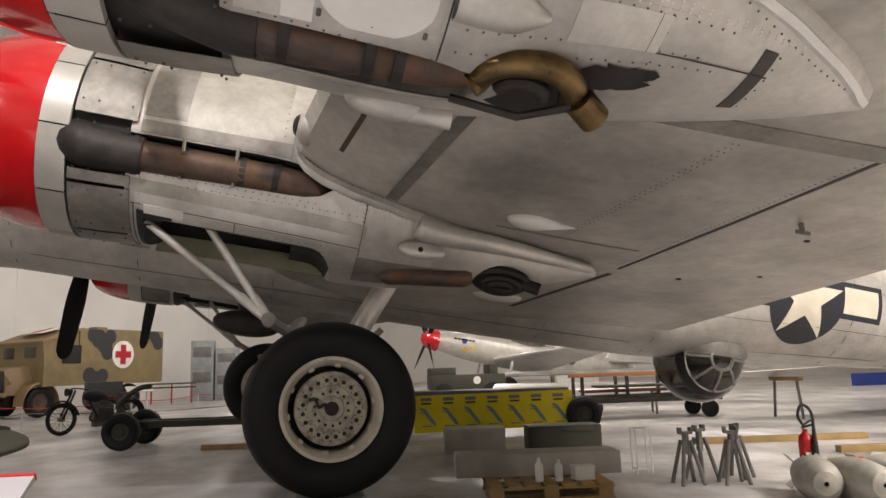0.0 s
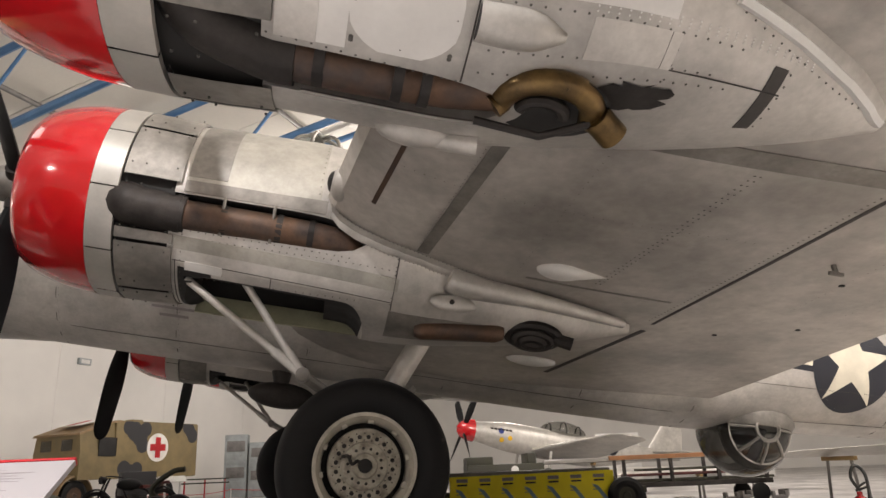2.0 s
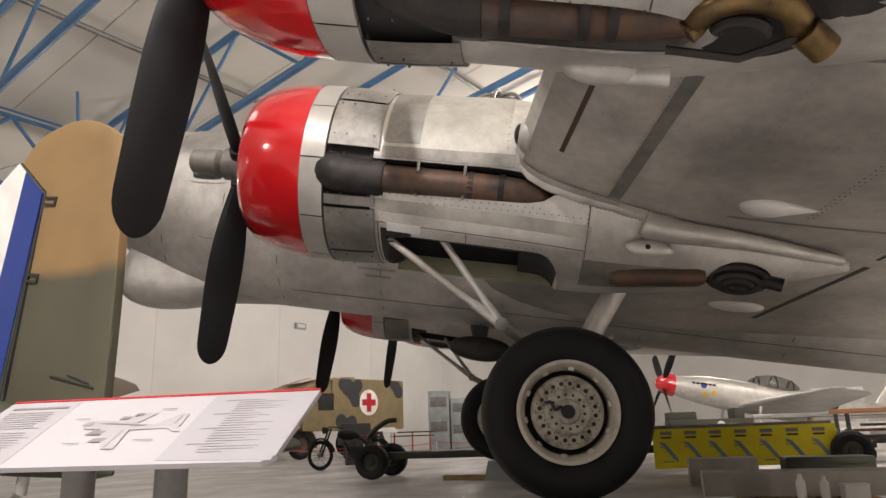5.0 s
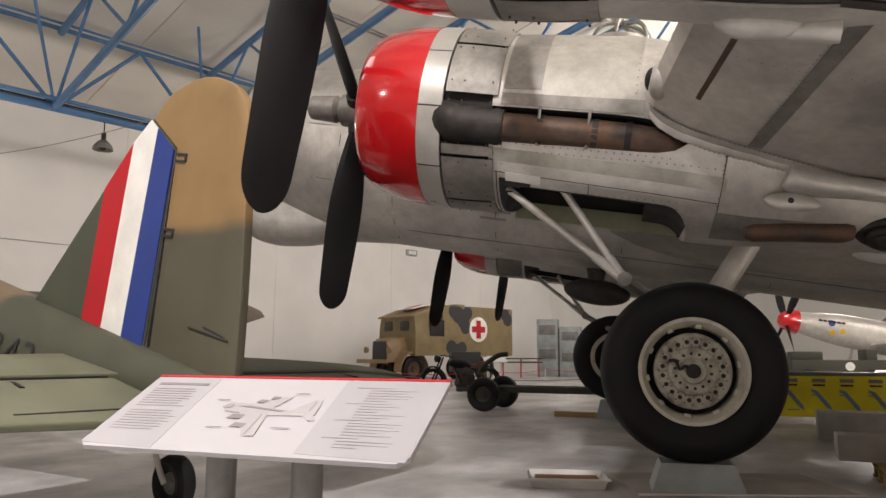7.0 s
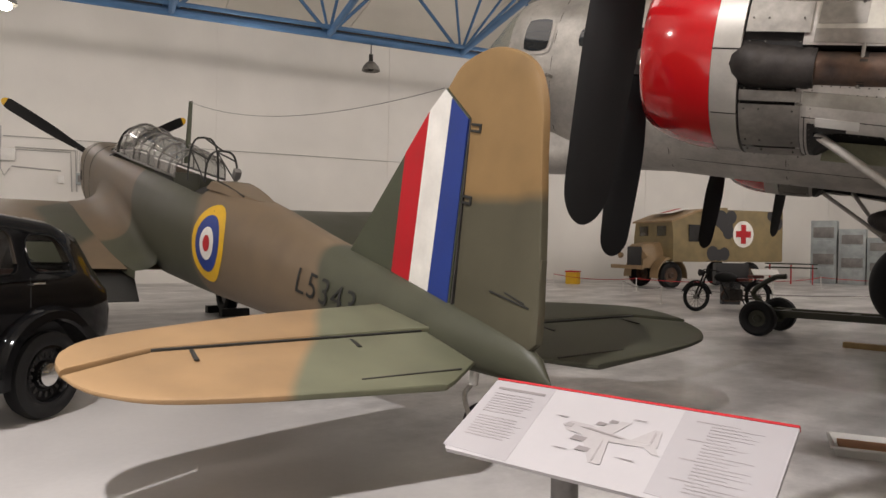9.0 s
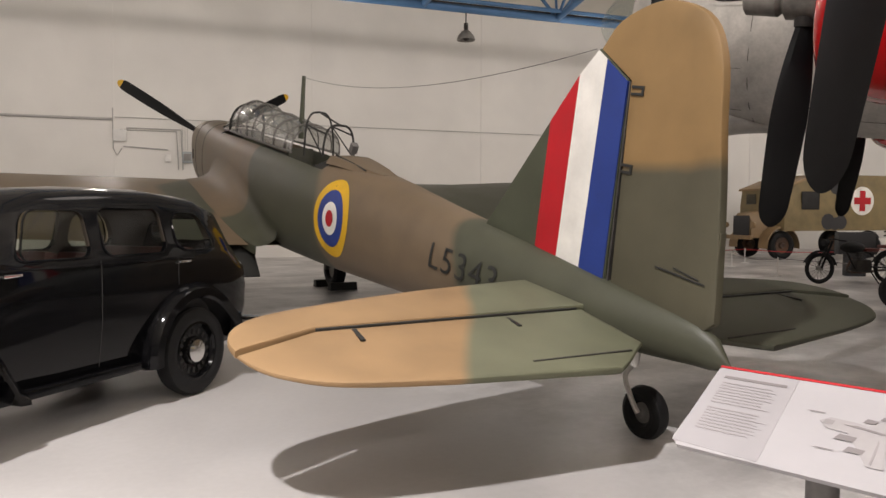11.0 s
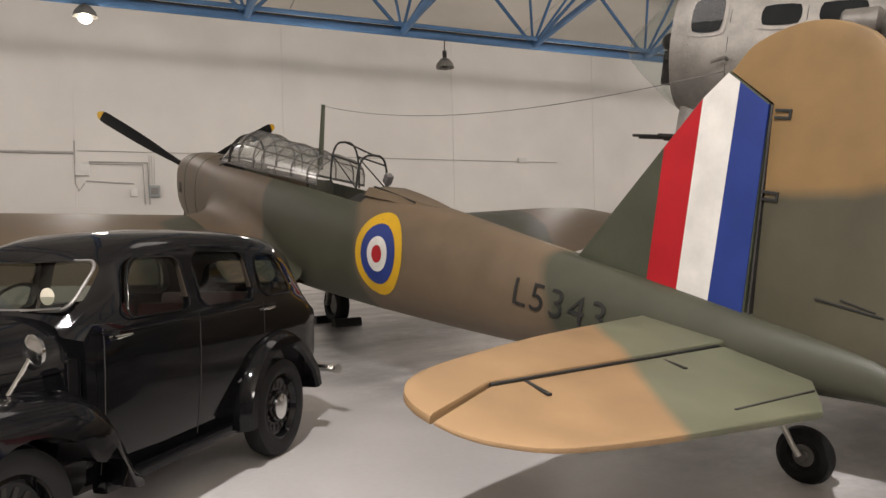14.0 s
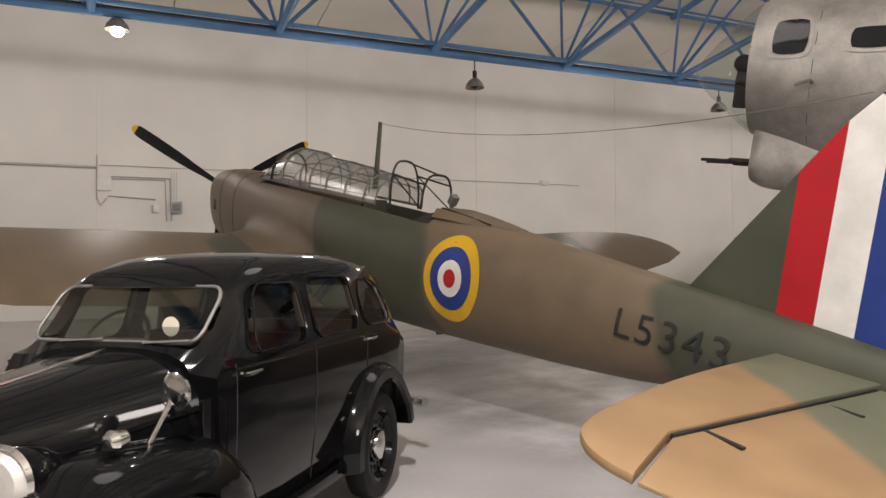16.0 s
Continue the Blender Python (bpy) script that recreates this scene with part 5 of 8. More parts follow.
part("turbo_shade_disc", bm, "dark", n1)
bm = bmesh.new()
pipe(bm, [loc_(-0.22 - 0.02, -0.02, 0.04)] + [loc_(-0.21 * math.cos(a), 0.17 * math.sin(a), 0.015) for a in [math.pi * k / 14 for k in range(15)]] + [loc_(0.23, -0.0, 0.03)], 0.06, 16)
part("exhaust_elbow", bm, "brass", n1, "bronze heat-stained exhaust elbow")
bm = bmesh.new()
pipe(bm, [loc_(-0.1 * math.cos(a) - 0.02, 0.07 * math.sin(a), 0.04) for a in [math.pi * k / 10 for k in range(11)]], 0.03, 10)
part("inner_elbow", bm, "soot", n1)
bm = bmesh.new()
pipe(bm, [loc_(0.22, 0.04, 0.04), loc_(0.33, -0.03, 0.07)], 0.07, 18, caps=False)
pipe(bm, [loc_(0.22, 0.04, 0.04), loc_(0.325, -0.027, 0.068)], 0.06, 18)
part("tailpipe", bm, "brass", n1)
bm = bmesh.new()
pipe(bm, [loc_(-0.3, -0.12, 0.05), loc_(0.0, -0.1, 0.09), loc_(0.2, 0.02, 0.07)], 0.02, 8)
part("waste_pipe", bm, "soot", n1)
random.seed(5)
bm = bmesh.new()
out = [(0.2 * math.cos(a) * (0.45 + 0.75 * random.random()), 0.085 * math.sin(a) * (0.5 + 0.7 * random.random())) for a in [2 * math.pi * k / 22 for k in range(22)]]
bm.faces.new([bm.verts.new(NACO.point(2.89 + u, -70 + w * 80, 0.006)) for u, w in out])
bmesh.ops.triangulate(bm, faces=bm.faces[:])
part("soot_stain", bm, "soot", n1)
skin_patch(NACO, 1.62, 2.07, -65, -36, "pale", n1, "access_panel", 0.008, 10, 8, "white painted access panel", 0.6)
skin_patch(NACO, 2.3, 2.95, -40, -20, "pale", n1, "access_panel", 0.007, 8, 6)
skin_patch(NACO, 1.5, 1.62, -66, -20, "pale", n1, "joint_strap", 0.006, 3, 8)
skin_patch(NACO, 1.33, 1.5, -66, -20, "alu_bright", n1, "side_panel", 0.012, 3, 8)
skin_patch(NACO, 2.1, 3.1, -62, -42, "alu", n1, "side_panel", 0.004, 8, 5)
skin_patch(NACO, 2.6, 3.0, -58, -44, "alu_bright", n1, "patch_panel", 0.007, 5, 5)
skin_patch(NACO, 3.5, 3.58, -84, -46, "seam", n1, "joint_gap", 0.004, 3, 8)
skin_line(NACO, [(3.2, -26), (3.6, -31), (3.95, -38), (4.15, -46), (4.3, -60)], 0.03, n1, "pale", "edge_strap", 0.012)
for pts in ([(2.95, -44), (2.95, -58)], [(2.12, -44), (2.12, -70)], [(3.0, -58), (3.6, -60)]):
    skin_line(NACO, pts, 0.004, n1)
skin_rivets(NACO, [((1.64, -63), (2.05, -63)), ((1.64, -40), (1.64, -62)), ((2.05, -40), (2.05, -62))], n1, 0.14, 0.011)
skin_rivets(NACO, [((2.12, -66), (3.3, -62)), ((2.2, -58), (3.2, -57)), ((2.2, -43), (3.3, -44)), ((3.0, -44), (3.0, -62)), ((1.3, -66), (2.1, -70)), ((3.6, -48), (3.6, -82)), ((3.25, -30), (4.1, -52))], n1, 0.06, 0.006)
for k in range(3):
    skin_rivets(NACO, [((2.6, -39 - 1.6 * k), (3.7, -38 - 1.6 * k))], n1, 0.045, 0.005, "pale")
skin_line(NACO, [(1.45, -88), (2.3, -88)], 0.012, n1, "alu_dull", "recess_edge", 0.006)
bm = bmesh.new()       # air scoop with an open mouth
SCO = Body([(2.13, 0, 0.085, 0.09, 0.06, 2), (2.25, 0, 0.09, 0.1, 0.06, 2), (2.38, 0, 0.08, 0.08, 0.05, 2), (2.5, 0, 0.02, 0.02, 0.03, 2)], 20)
SCO.hull(bm, 2.13, 2.5, 10)
bmesh.ops.transform(bm, matrix=Matrix.Rotation(radians(90 + 50), 4, "X") @ Matrix.Translation((0, 0, 0.79)), verts=bm.verts[:])
sco = part("air_scoop", bm, "alu_bright", n1, "metal air scoop")
bm = bmesh.new()
flat(bm, circle(0.075, 20), 0.004, Matrix.Rotation(radians(90 + 50), 4, "X") @ Matrix.Translation((2.127, 0, 0.8)) @ Matrix.Rotation(radians(90), 4, "Y"))
part("scoop_mouth", bm, "dark", sco)
bm = bmesh.new()       # pale blister under the far side
bmesh.ops.create_uvsphere(bm, u_segments=20, v_segments=12, radius=1, matrix=Matrix.Translation(NACO.point(2.0, -104, 0.0)) @ Matrix.Diagonal((0.2, 0.08, 0.075, 1)))
rod(bm, NACO.point(2.1, -104, 0.02), NACO.point(2.3, -102, 0.03), 0.05, 0.055, 16)
part("cooler_outlet", bm, "alu", n1)
# fuselage seams, stencils, dots
for x in (-4.3, -3.4, -2.6, -1.2, 0.4, 2.2, 4.0, 5.6, 8.6, 9.8):
    skin_line(HULL, [(x, -90), (x, 80)], 0.004, fuselage)
for a in (-62, -30, 8):
    skin_line(HULL, [(-5.1, a), (9.5, a)], 0.003, fuselage)
for x in (-4.85, -2.6, -1.2, 0.4, 4.0, 8.6):
    skin_rivets(HULL, [((x + 0.03, -85), (x + 0.03, 50))], fuselage, 0.07, 0.005)
bm = bmesh.new()
p = HULL.side(-0.35, -0.55, 0.004)
flat(bm, circle(0.065, 20), 0.004, Matrix.Translation(p) @ Matrix.Rotation(radians(90), 4, "X"))
part("red_cap", bm, "matt_red", fuselage)
for x, z, w in ((-1.5, -0.62, 0.5), (-1.4, -0.7, 0.34), (-2.9, 0.05, 0.3), (-2.9, -0.02, 0.34), (-2.9, -0.09, 0.26)):
    bm = bmesh.new()
    patch(bm, HULL, x, x + w, z - 0.014, z + 0.014, 0.006, 4, 1)
    part("stencil_line", bm, "ink", fuselage)
bm = bmesh.new()
pipe(bm, [HULL.side(-4.28, -0.05, 0), HULL.side(-4.28, -0.05, 0.12), HULL.side(-4.45, -0.1, 0.13)], 0.025, 8)
part("pitot_head", bm, "alu_dull", fuselage)

bm = bmesh.new()       # dark direction-finding housing under the belly
DF = HULL.point(0.1, -90)
rod(bm, DF + Vector((0, 0, 0.05)), DF + Vector((0.02, 0, -0.16)), 0.14, 0.1, 18)
bmesh.ops.create_uvsphere(bm, u_segments=24, v_segments=14, radius=1, matrix=Matrix.Translation(DF + Vector((0.05, 0, -0.3))) @ Matrix.Diagonal((0.44, 0.2, 0.17, 1)))
part("aerial_housing", bm, "soot", bomber, "black teardrop aerial housing")

# framed dorsal turret on the back of the fuselage
bm = bmesh.new()
TUR = Matrix.Translation((0.04, 0, 0))
lathe(bm, [(1.1, 0.44), (2.02, 0.42), (2.06, 0.44), (2.09, 0.44), (2.09, 0.38), (1.95, 0.36), (1.95, 0.0)], 40, "Z", m=TUR)
tur = part("dorsal_turret", bm, "alu", bomber, "grey framed dorsal gun turret")
bm = bmesh.new()
lathe(bm, [(2.09 + 0.29 * math.sin(b), 0.41 * math.cos(b) ** 0.7) for b in [math.pi / 2 * j / 9 for j in range(10)]], 36, "Z", m=TUR)
dome = part("dome", bm, "clear", tur)
dome.visible_shadow = False
for k in range(3):
    a = math.pi * k / 3 + 0.3
    bm = bmesh.new()
    arch = [Vector((0.04 + 0.42 * math.copysign(abs(math.cos(b)) ** 0.7, math.cos(b)) * math.cos(a), 0.42 * math.copysign(abs(math.cos(b)) ** 0.7, math.cos(b)) * math.sin(a), 2.09 + 0.3 * math.sin(b))) for b in [math.pi * j / 16 for j in range(17)]]
    pipe(bm, arch, 0.028, 6)
    part("rib", bm, "alu_dull", tur)

# ---- light bomber in camouflage ----
BATTLE = pose(-4.2, 3.93, 0, 0, 11.0, -6.5)
battle = thing("light_bomber_aircraft", BATTLE, "green and brown camouflaged single-engined light bomber", "aircraft")
FUS = Body([(-14.5, 0.6, 0.3, 0.34, 0.6, 2.3), (-14.42, 0.6, 0.38, 0.44, 0.78, 2.4), (-14.1, 0.6, 0.45, 0.54, 0.92, 2.5), (-13.4, 0.6, 0.52, 0.62, 0.98, 2.5), (-12.5, 0.58, 0.58, 0.67, 0.98, 2.5),
            (-11.3, 0.55, 0.63, 0.68, 0.95, 2.5), (-10, 0.5, 0.66, 0.75, 0.93, 2.5), (-8, 0.5, 0.66, 0.77, 0.92, 2.5), (-6.4, 0.52, 0.63, 0.77, 0.8, 2.45),
            (-4.8, 0.57, 0.54, 0.74, 0.68, 2.35), (-2.5, 0.64, 0.36, 0.55, 0.45, 2.2), (-1.0, 0.76, 0.24, 0.36, 0.25, 2.1), (-0.2, 0.82, 0.18, 0.25, 0.22, 2), (0.3, 0.84, 0.12, 0.2, 0.16, 2), (0.62, 0.85, 0.08, 0.15, 0.11, 2), (0.78, 0.83, 0.045, 0.07, 0.07, 2), (0.83, 0.81, 0.01, 0.015, 0.015, 2)], 48)
M["fus_camo"] = camo("fuselage_camouflage", "X", [(-16, EARTH), (-8.1, GREEN), (-5.1, EARTH), (-1.85, GREEN)], 0.45, 0.9, 0.5, 0.3)
M["wing_camo"] = camo("wing_camouflage", "Y", [(-10, EARTH), (-5.5, GREEN), (-4.4, EARTH), (-2.6, GREEN), (2.2, EARTH), (5.2, GREEN)], 0.7, 0.6, 0.45, 0.4, "X")
# sand outboard to port, pale green inboard, darker green to starboard
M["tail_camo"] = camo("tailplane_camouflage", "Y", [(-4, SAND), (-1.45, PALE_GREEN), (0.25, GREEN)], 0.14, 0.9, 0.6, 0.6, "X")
M["rud_camo"] = camo("rudder_camouflage", "Z", [(0, RUDDER_GREEN), (1.98, RUDDER_SAND)], 0.12, 1.5, 0.6, -0.18, "X")
M["green"] = material("olive_green_paint", (0.062, 0.068, 0.042), 0.6, 0, 0.15, 2, 40, 0.05)
bm = bmesh.new()
FUS.hull(bm, -14.5, 0.83, 110)
fus = part("fuselage", bm, ["fus_camo", "dark"], battle)
bm = bmesh.new()
flat(bm, [(-11.2, 0.95), (-6.2, 0.95), (-5.9, 1.16), (-5.62, 1.6), (-11.0, 1.7)], 0.8, Matrix.Translation((0, 0.4, 0)) @ Matrix.Rotation(radians(90), 4, "X"))
cut(fus, bm)
# inside of the open cockpit coloured near-black for the shade in it
darken(fus, lambda c: abs(c.y) < 0.395 and -11.3 < c.x < -5.6 and c.z > 0.9)


def blade_plate(outline, half, mats, name, parent, label="", taper=0.35):
    """A thin upright or flat surface with rounded section from an outline in (x, z): thick inside, thin at its rim."""
    bm_ = bmesh.new()
    cx = sum(p[0] for p in outline) / len(outline)
    cz = sum(p[1] for p in outline) / len(outline)
    rings = []
    for k, y in ((1.0, 0.5), (0.993, 0.8), (0.97, 0.95), (0.8, 1.0)):
        rings.append([(cx + (x - cx) * k, -half * y, cz + (z - cz) * k) for x, z in outline])
    back = [[(x, -y, z) for x, y, z in r] for r in rings]
    loft(bm_, rings[::-1] + back, True)
    return part(name, bm_, mats, parent, label)


def smooth_line(pts, n=6):
    return [(p.x, p.y) for p in curve_pts([(x, z, 0) for x, z in pts], n)]


fin_line = [(-2.1, 1.1), (-1.25, 2.215), (-0.96, 2.595), (-0.77, 2.78), (-0.7, 2.74), (-0.42, 2.56), (-0.36, 1.0), (-1.2, 0.95)]
fin = blade_plate(fin_line, 0.045, "green", "fin", battle, "green fin with red white and blue flash")
rud = [(-0.4, 2.56), (-0.76, 2.78)] + smooth_line([(-0.76, 2.78), (-0.58, 2.98), (-0.2, 3.1), (0.18, 3.01), (0.37, 2.75), (0.46, 2.3), (0.55, 1.85), (0.64, 1.3), (0.67, 1.05)], 5)[1:] + [(0.6, 0.98), (-0.3, 1.02)]
rudder = blade_plate(rud, 0.04, "rud_camo", "rudder", battle, "brown and green rudder")


def plate_y(name, outline, y, thick, mats, parent, label=""):
    bm_ = bmesh.new()
    flat(bm_, outline, thick, Matrix.Translation((0, y + thick / 2, 0)) @ Matrix.Rotation(radians(90), 4, "X"))
    return part(name, bm_, mats, parent, label, smooth=False)


for name, pts, mt in (("red_stripe", [(-1.25, 1.13), (-0.955, 1.1), (-0.955, 2.58), (-1.25, 2.195)], "matt_red"), ("white_stripe", [(-0.955, 1.1), (-0.665, 1.085), (-0.665, 2.7), (-0.77, 2.765), (-0.955, 2.58)], "star"),
                      ("blue_stripe", [(-0.665, 1.085), (-0.38, 1.07), (-0.42, 2.545), (-0.665, 2.7)], "navy")):
    plate_y(name, pts, 0, 0.096, "white" if mt == "star" else mt, fin)
plate_y("hinge_gap", [(-0.338, 1.02), (-0.324, 1.02), (-0.392, 2.55), (-0.406, 2.55)], 0, 0.082, "seam", rudder)
for z in (2.46, 1.9):
    bm = bmesh.new()
    box(bm, 0.11, 0.02, 0.02, pose(-0.31, -0.042, z), 0.004)
    box(bm, 0.11, 0.02, 0.02, pose(-0.31, -0.042, z + 0.05), 0.004)
    box(bm, 0.02, 0.02, 0.07, pose(-0.255, -0.042, z + 0.025), 0.004)
    part("rudder_hinge", bm, "text", rudder)
plate_y("trim_tab", [(0.5, 1.64), (0.595, 1.64), (0.655, 1.06), (0.5, 1.04)], 0, 0.05, "rud_camo", rudder)
plate_y("tab_gap", [(0.49, 1.64), (0.505, 1.64), (0.505, 1.04), (0.49, 1.04)], 0, 0.06, "seam", rudder)
bm = bmesh.new()
rod(bm, (0.12, -0.045, 1.3), (0.55, -0.04, 1.28), 0.008, n=6)
rod(bm, (0.28, -0.045, 1.33), (0.5, -0.04, 1.3), 0.006, n=6)
part("tab_rod", bm, "text", rudder)
# tailplane halves and elevators
tp = smooth_line([(-1.12, 0.1), (-1.04, 0.8), (-0.95, 1.5), (-0.79, 2.24), (-0.65, 2.64), (-0.48, 2.81), (-0.3, 2.87), (-0.14, 2.87)], 5) + [(-0.385, 2.34), (-0.375, 0.1)]
el = [(-0.362, 0.22), (-0.37, 2.32)] + smooth_line([(-0.12, 2.86), (0.04, 2.81), (0.19, 2.7), (0.35, 2.45), (0.47, 1.9), (0.56, 1.2), (0.62, 0.72)], 5) + [(0.55, 0.6), (0.3, 0.25)]


def flat_surface(outline, half, side, z, mats, name, parent, droop=0.0, hinge=-0.4):
    bm_ = bmesh.new()
    cx = sum(p[0] for p in outline) / len(outline)
    cy = sum(p[1] for p in outline) / len(outline)
    low, high = [], []
    for k, h in ((1.0, 0.3), (0.994, 0.6), (0.965, 0.8), (0.85, 0.94), (0.5, 1.0)):
        for rows, s_ in ((low, -1), (high, 1)):
            rows.append([(cx + (x - cx) * k, side * (cy + (y - cy) * k), z + s_ * half * h * (1.25 - 0.5 * min(1, max(0, (y - 1.0) / 2))) - droop * max(0, cx + (x - cx) * k - hinge)) for x, y in outline])
    loft(bm_, low[::-1] + high, True)
    return part(name, bm_, mats, parent)


for side in (-1, 1):
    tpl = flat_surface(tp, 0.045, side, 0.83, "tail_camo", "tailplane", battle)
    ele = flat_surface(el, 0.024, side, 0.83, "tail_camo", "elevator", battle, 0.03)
    for y in (0.95, 2.1):
        bm = bmesh.new()
        box(bm, 0.24, 0.03, 0.012, pose(-0.24, side * y, 0.8485, 0, -3, side * 8), 0.003)
        hng = part("hinge_slot", bm, "text", ele)
    bm = bmesh.new()
    box(bm, 0.02, 2.05, 0.03, pose(-0.369, side * 1.3, 0.845), 0.002)
    part("hinge_gap", bm, "text", tpl)
    bm = bmesh.new()
    box(bm, 0.012, 0.78, 0.012, pose(0.42, side * 0.86, 0.836, 0, 0, side * 1), 0.003)
    part("tab_gap", bm, "seam", ele)
# tail wheel
TW = Vector((0.225, -0.02, 0.245))
bm = bmesh.new()
pipe(bm, [(0.02, 0, 0.75), (0.03, 0, 0.52)], [0.045, 0.035], 12)
pipe(bm, curve_pts([(0.03, 0.0, 0.54), (0.05, -0.09, 0.46), (0.15, -0.1, 0.33), (0.22, -0.09, 0.245)], 4), 0.02, 8)
tleg = part("tailwheel_leg", bm, "alu_bright", battle)
bm = bmesh.new()
lathe(bm, [(-0.03, 0.075), (-0.06, 0.1), (-0.07, 0.14), (-0.045, 0.182), (0, 0.196), (0.045, 0.182), (0.07, 0.14), (0.06, 0.1), (0.03, 0.075)], 36, "Y", m=Matrix.Translation(TW))
tw = part("tailwheel", bm, "rubber", battle, "small black tail wheel")
bm = bmesh.new()
lathe(bm, [(-0.045, 0.0), (-0.045, 0.03), (-0.03, 0.04), (-0.03, 0.078), (0.03, 0.078), (0.03, 0)], 24, "Y", m=Matrix.Translation(TW))
part("hub", bm, "grey_steel", tw)
# main wings
for side in (-1, 1):
    bm = bmesh.new()
    loft(bm, wing_rings([(-11.6, side * 0.3, -0.15, 4.5, 0.16, 1), (-11.5, side * 1.4, -0.12, 4.4, 0.16, 1), (-11.2, side * 4.6, 0.0, 4.0, 0.15, 1), (-10.8, side * 7.2, 0.28, 3.0, 0.13, 1), (-10.5, side * 8.2, 0.38, 2.2, 0.11, 1), (-10.1, side * 8.6, 0.42, 1.2, 0.08, 1)]))
    wg = part("wing", bm, "wing_camo", battle)
    bm = bmesh.new()
    box(bm, 0.9, 2.2, 0.03, pose(-7.2, side * 1.9, -0.38, 0, 35, 0), 0.006)
    part("wing_flap", bm, "text", wg, "black drooped flap underside")
    bm = bmesh.new()      # hollow fillet sweeping from the fuselage side on to the wing
    rings = []
    for k in range(25):
        t = k / 24
        x = -11.75 + 4.9 * t
        swell = math.sin(min(1, t / 0.3) * math.pi / 2) * (1 if t < 0.6 else 1 - 0.3 * (t - 0.6) / 0.4)
        lee = (x + 11.55) / 4.4
        u = min(max(lee, 0.004), 0.99)
        top = -0.12 + 4.4 * (0.08 * u * (1 - u) + 0.8 * (0.2969 * math.sqrt(u) - 0.126 * u - 0.3516 * u * u + 0.2843 * u ** 3 - 0.1036 * u ** 4)) - 0.077 * u
        hi = FUS.side(x, top + 0.12 + 0.34 * swell, 0.004)
        lo_y = FUS.side(x, top, 0.0).y
        out_ = Vector((x, lo_y - 0.1 - 0.5 * swell, top + 0.004))
        bend = Vector((x, lo_y - 0.03, top + 0.03))
        ring_ = [hi * (1 - q) ** 2 + bend * 2 * q * (1 - q) + out_ * q * q for q in [m_ / 8 for m_ in range(9)]]
        ring_.append(Vector((x, out_.y, top - 0.12)))
        rings.append([Vector((p.x, p.y * -side, p.z)) for p in ring_])
    loft(bm, rings, False, False)
    part("wing_fillet", bm, "fus_camo", wg)
    # wheel and chocks
    c = Vector((-10.75, side * 2.0, 0))
    lz = 0.43 * math.cos(radians(11)) + 0
    hub_l = Vector((-10.9 * math.cos(radians(11)) - 0.43 * math.sin(radians(11)), side * 2.0, -10.9 * math.sin(radians(11)) + 0.43 * math.cos(radians(11))))
    bm = bmesh.new()
    lathe(bm, [(-0.06, 0.2), (-0.12, 0.24), (-0.14, 0.32), (-0.1, 0.4), (0, 0.43), (0.1, 0.4), (0.14, 0.32), (0.12, 0.24), (0.06, 0.2)], 40, "Y", m=Matrix.Translation(hub_l))
    mw = part("main_wheel", bm, "rubber", battle)
    for dx in (-0.45, 0.45):
        ck = bmesh.new()
        loft(ck, [[Vector((dx + sx * 0.1 * (1 if zz == 0 else 0.7), yy, zz)) for sx, yy in ((-1, -0.3), (1, -0.3), (1, 0.3), (-1, 0.3))] for zz in (0.0, 0.16)])
        foot = BATTLE @ hub_l
        tagged(part("wheel_chock", ck, "text", None, "", pose(foot.x, foot.y, 0, 0, 0, -6.5), smooth=False), "black wooden chock against the light bomber wheel", "chock", "wheel chocks")
    bm = bmesh.new()
    lathe(bm, [(-0.06, 0.0), (-0.07, 0.05), (-0.06, 0.2), (0.06, 0.2), (0.07, 0.05), (0.06, 0)], 28, "Y", m=Matrix.Translation(hub_l))
    part("hub", bm, "grey_steel", mw)
    bm = bmesh.new()
    rod(bm, hub_l + Vector((0, 0.2 * side, 0)), (hub_l.x + 0.25, side * 2.2, 0.1), 0.06, n=12)
    rod(bm, hub_l + Vector((0, -0.2 * side, 0)), (hub_l.x + 0.25, side * 1.8, 0.1), 0.06, n=12)
    part("wheel_leg", bm, "grey_steel", battle)
# markings
rnd_ = decal(battle, "roundel", circle(0.49, 48), "yellow", FUS, -4.8, 0.66, 0.005, label="yellow blue white and red roundel")
for r, mt, g in ((0.36, "navy", 0.009), (0.21, "white", 0.013), (0.105, "matt_red", 0.017)):
    decal(rnd_, "ring", circle(r, 40), mt, FUS, -4.8, 0.66, g)
words("L5343", 0.34, None, "text", battle, "serial_number", 0.001, lambda co: FUS.side(-2.53 + co.x * 1.22, 0.632 + co.y * 1.08, 0.014 + co.z), 1.12, -0.002)
for x_ in (-13.2, -12.2):
    bm = bmesh.new()
    pipe(bm, [FUS.point(x_, a, 0.001) for a in range(-60, 125, 6)], 0.008, 5)
    part("panel_seam", bm, "green", fus)
# canopy
rail = lambda x: 1.2 + 0.012 * (x + 11)


def hoop(x, top, half, lean=0.0, z0=None):
    z0 = rail(x) if z0 is None else z0
    return [Vector((x + lean * math.sin(a), -half * math.cos(a) * (1 if abs(math.cos(a)) < 0.8 else 1), z0 + (top - z0) * math.sin(a) ** 0.7)) for a in [math.pi * k / 12 for k in range(13)]]


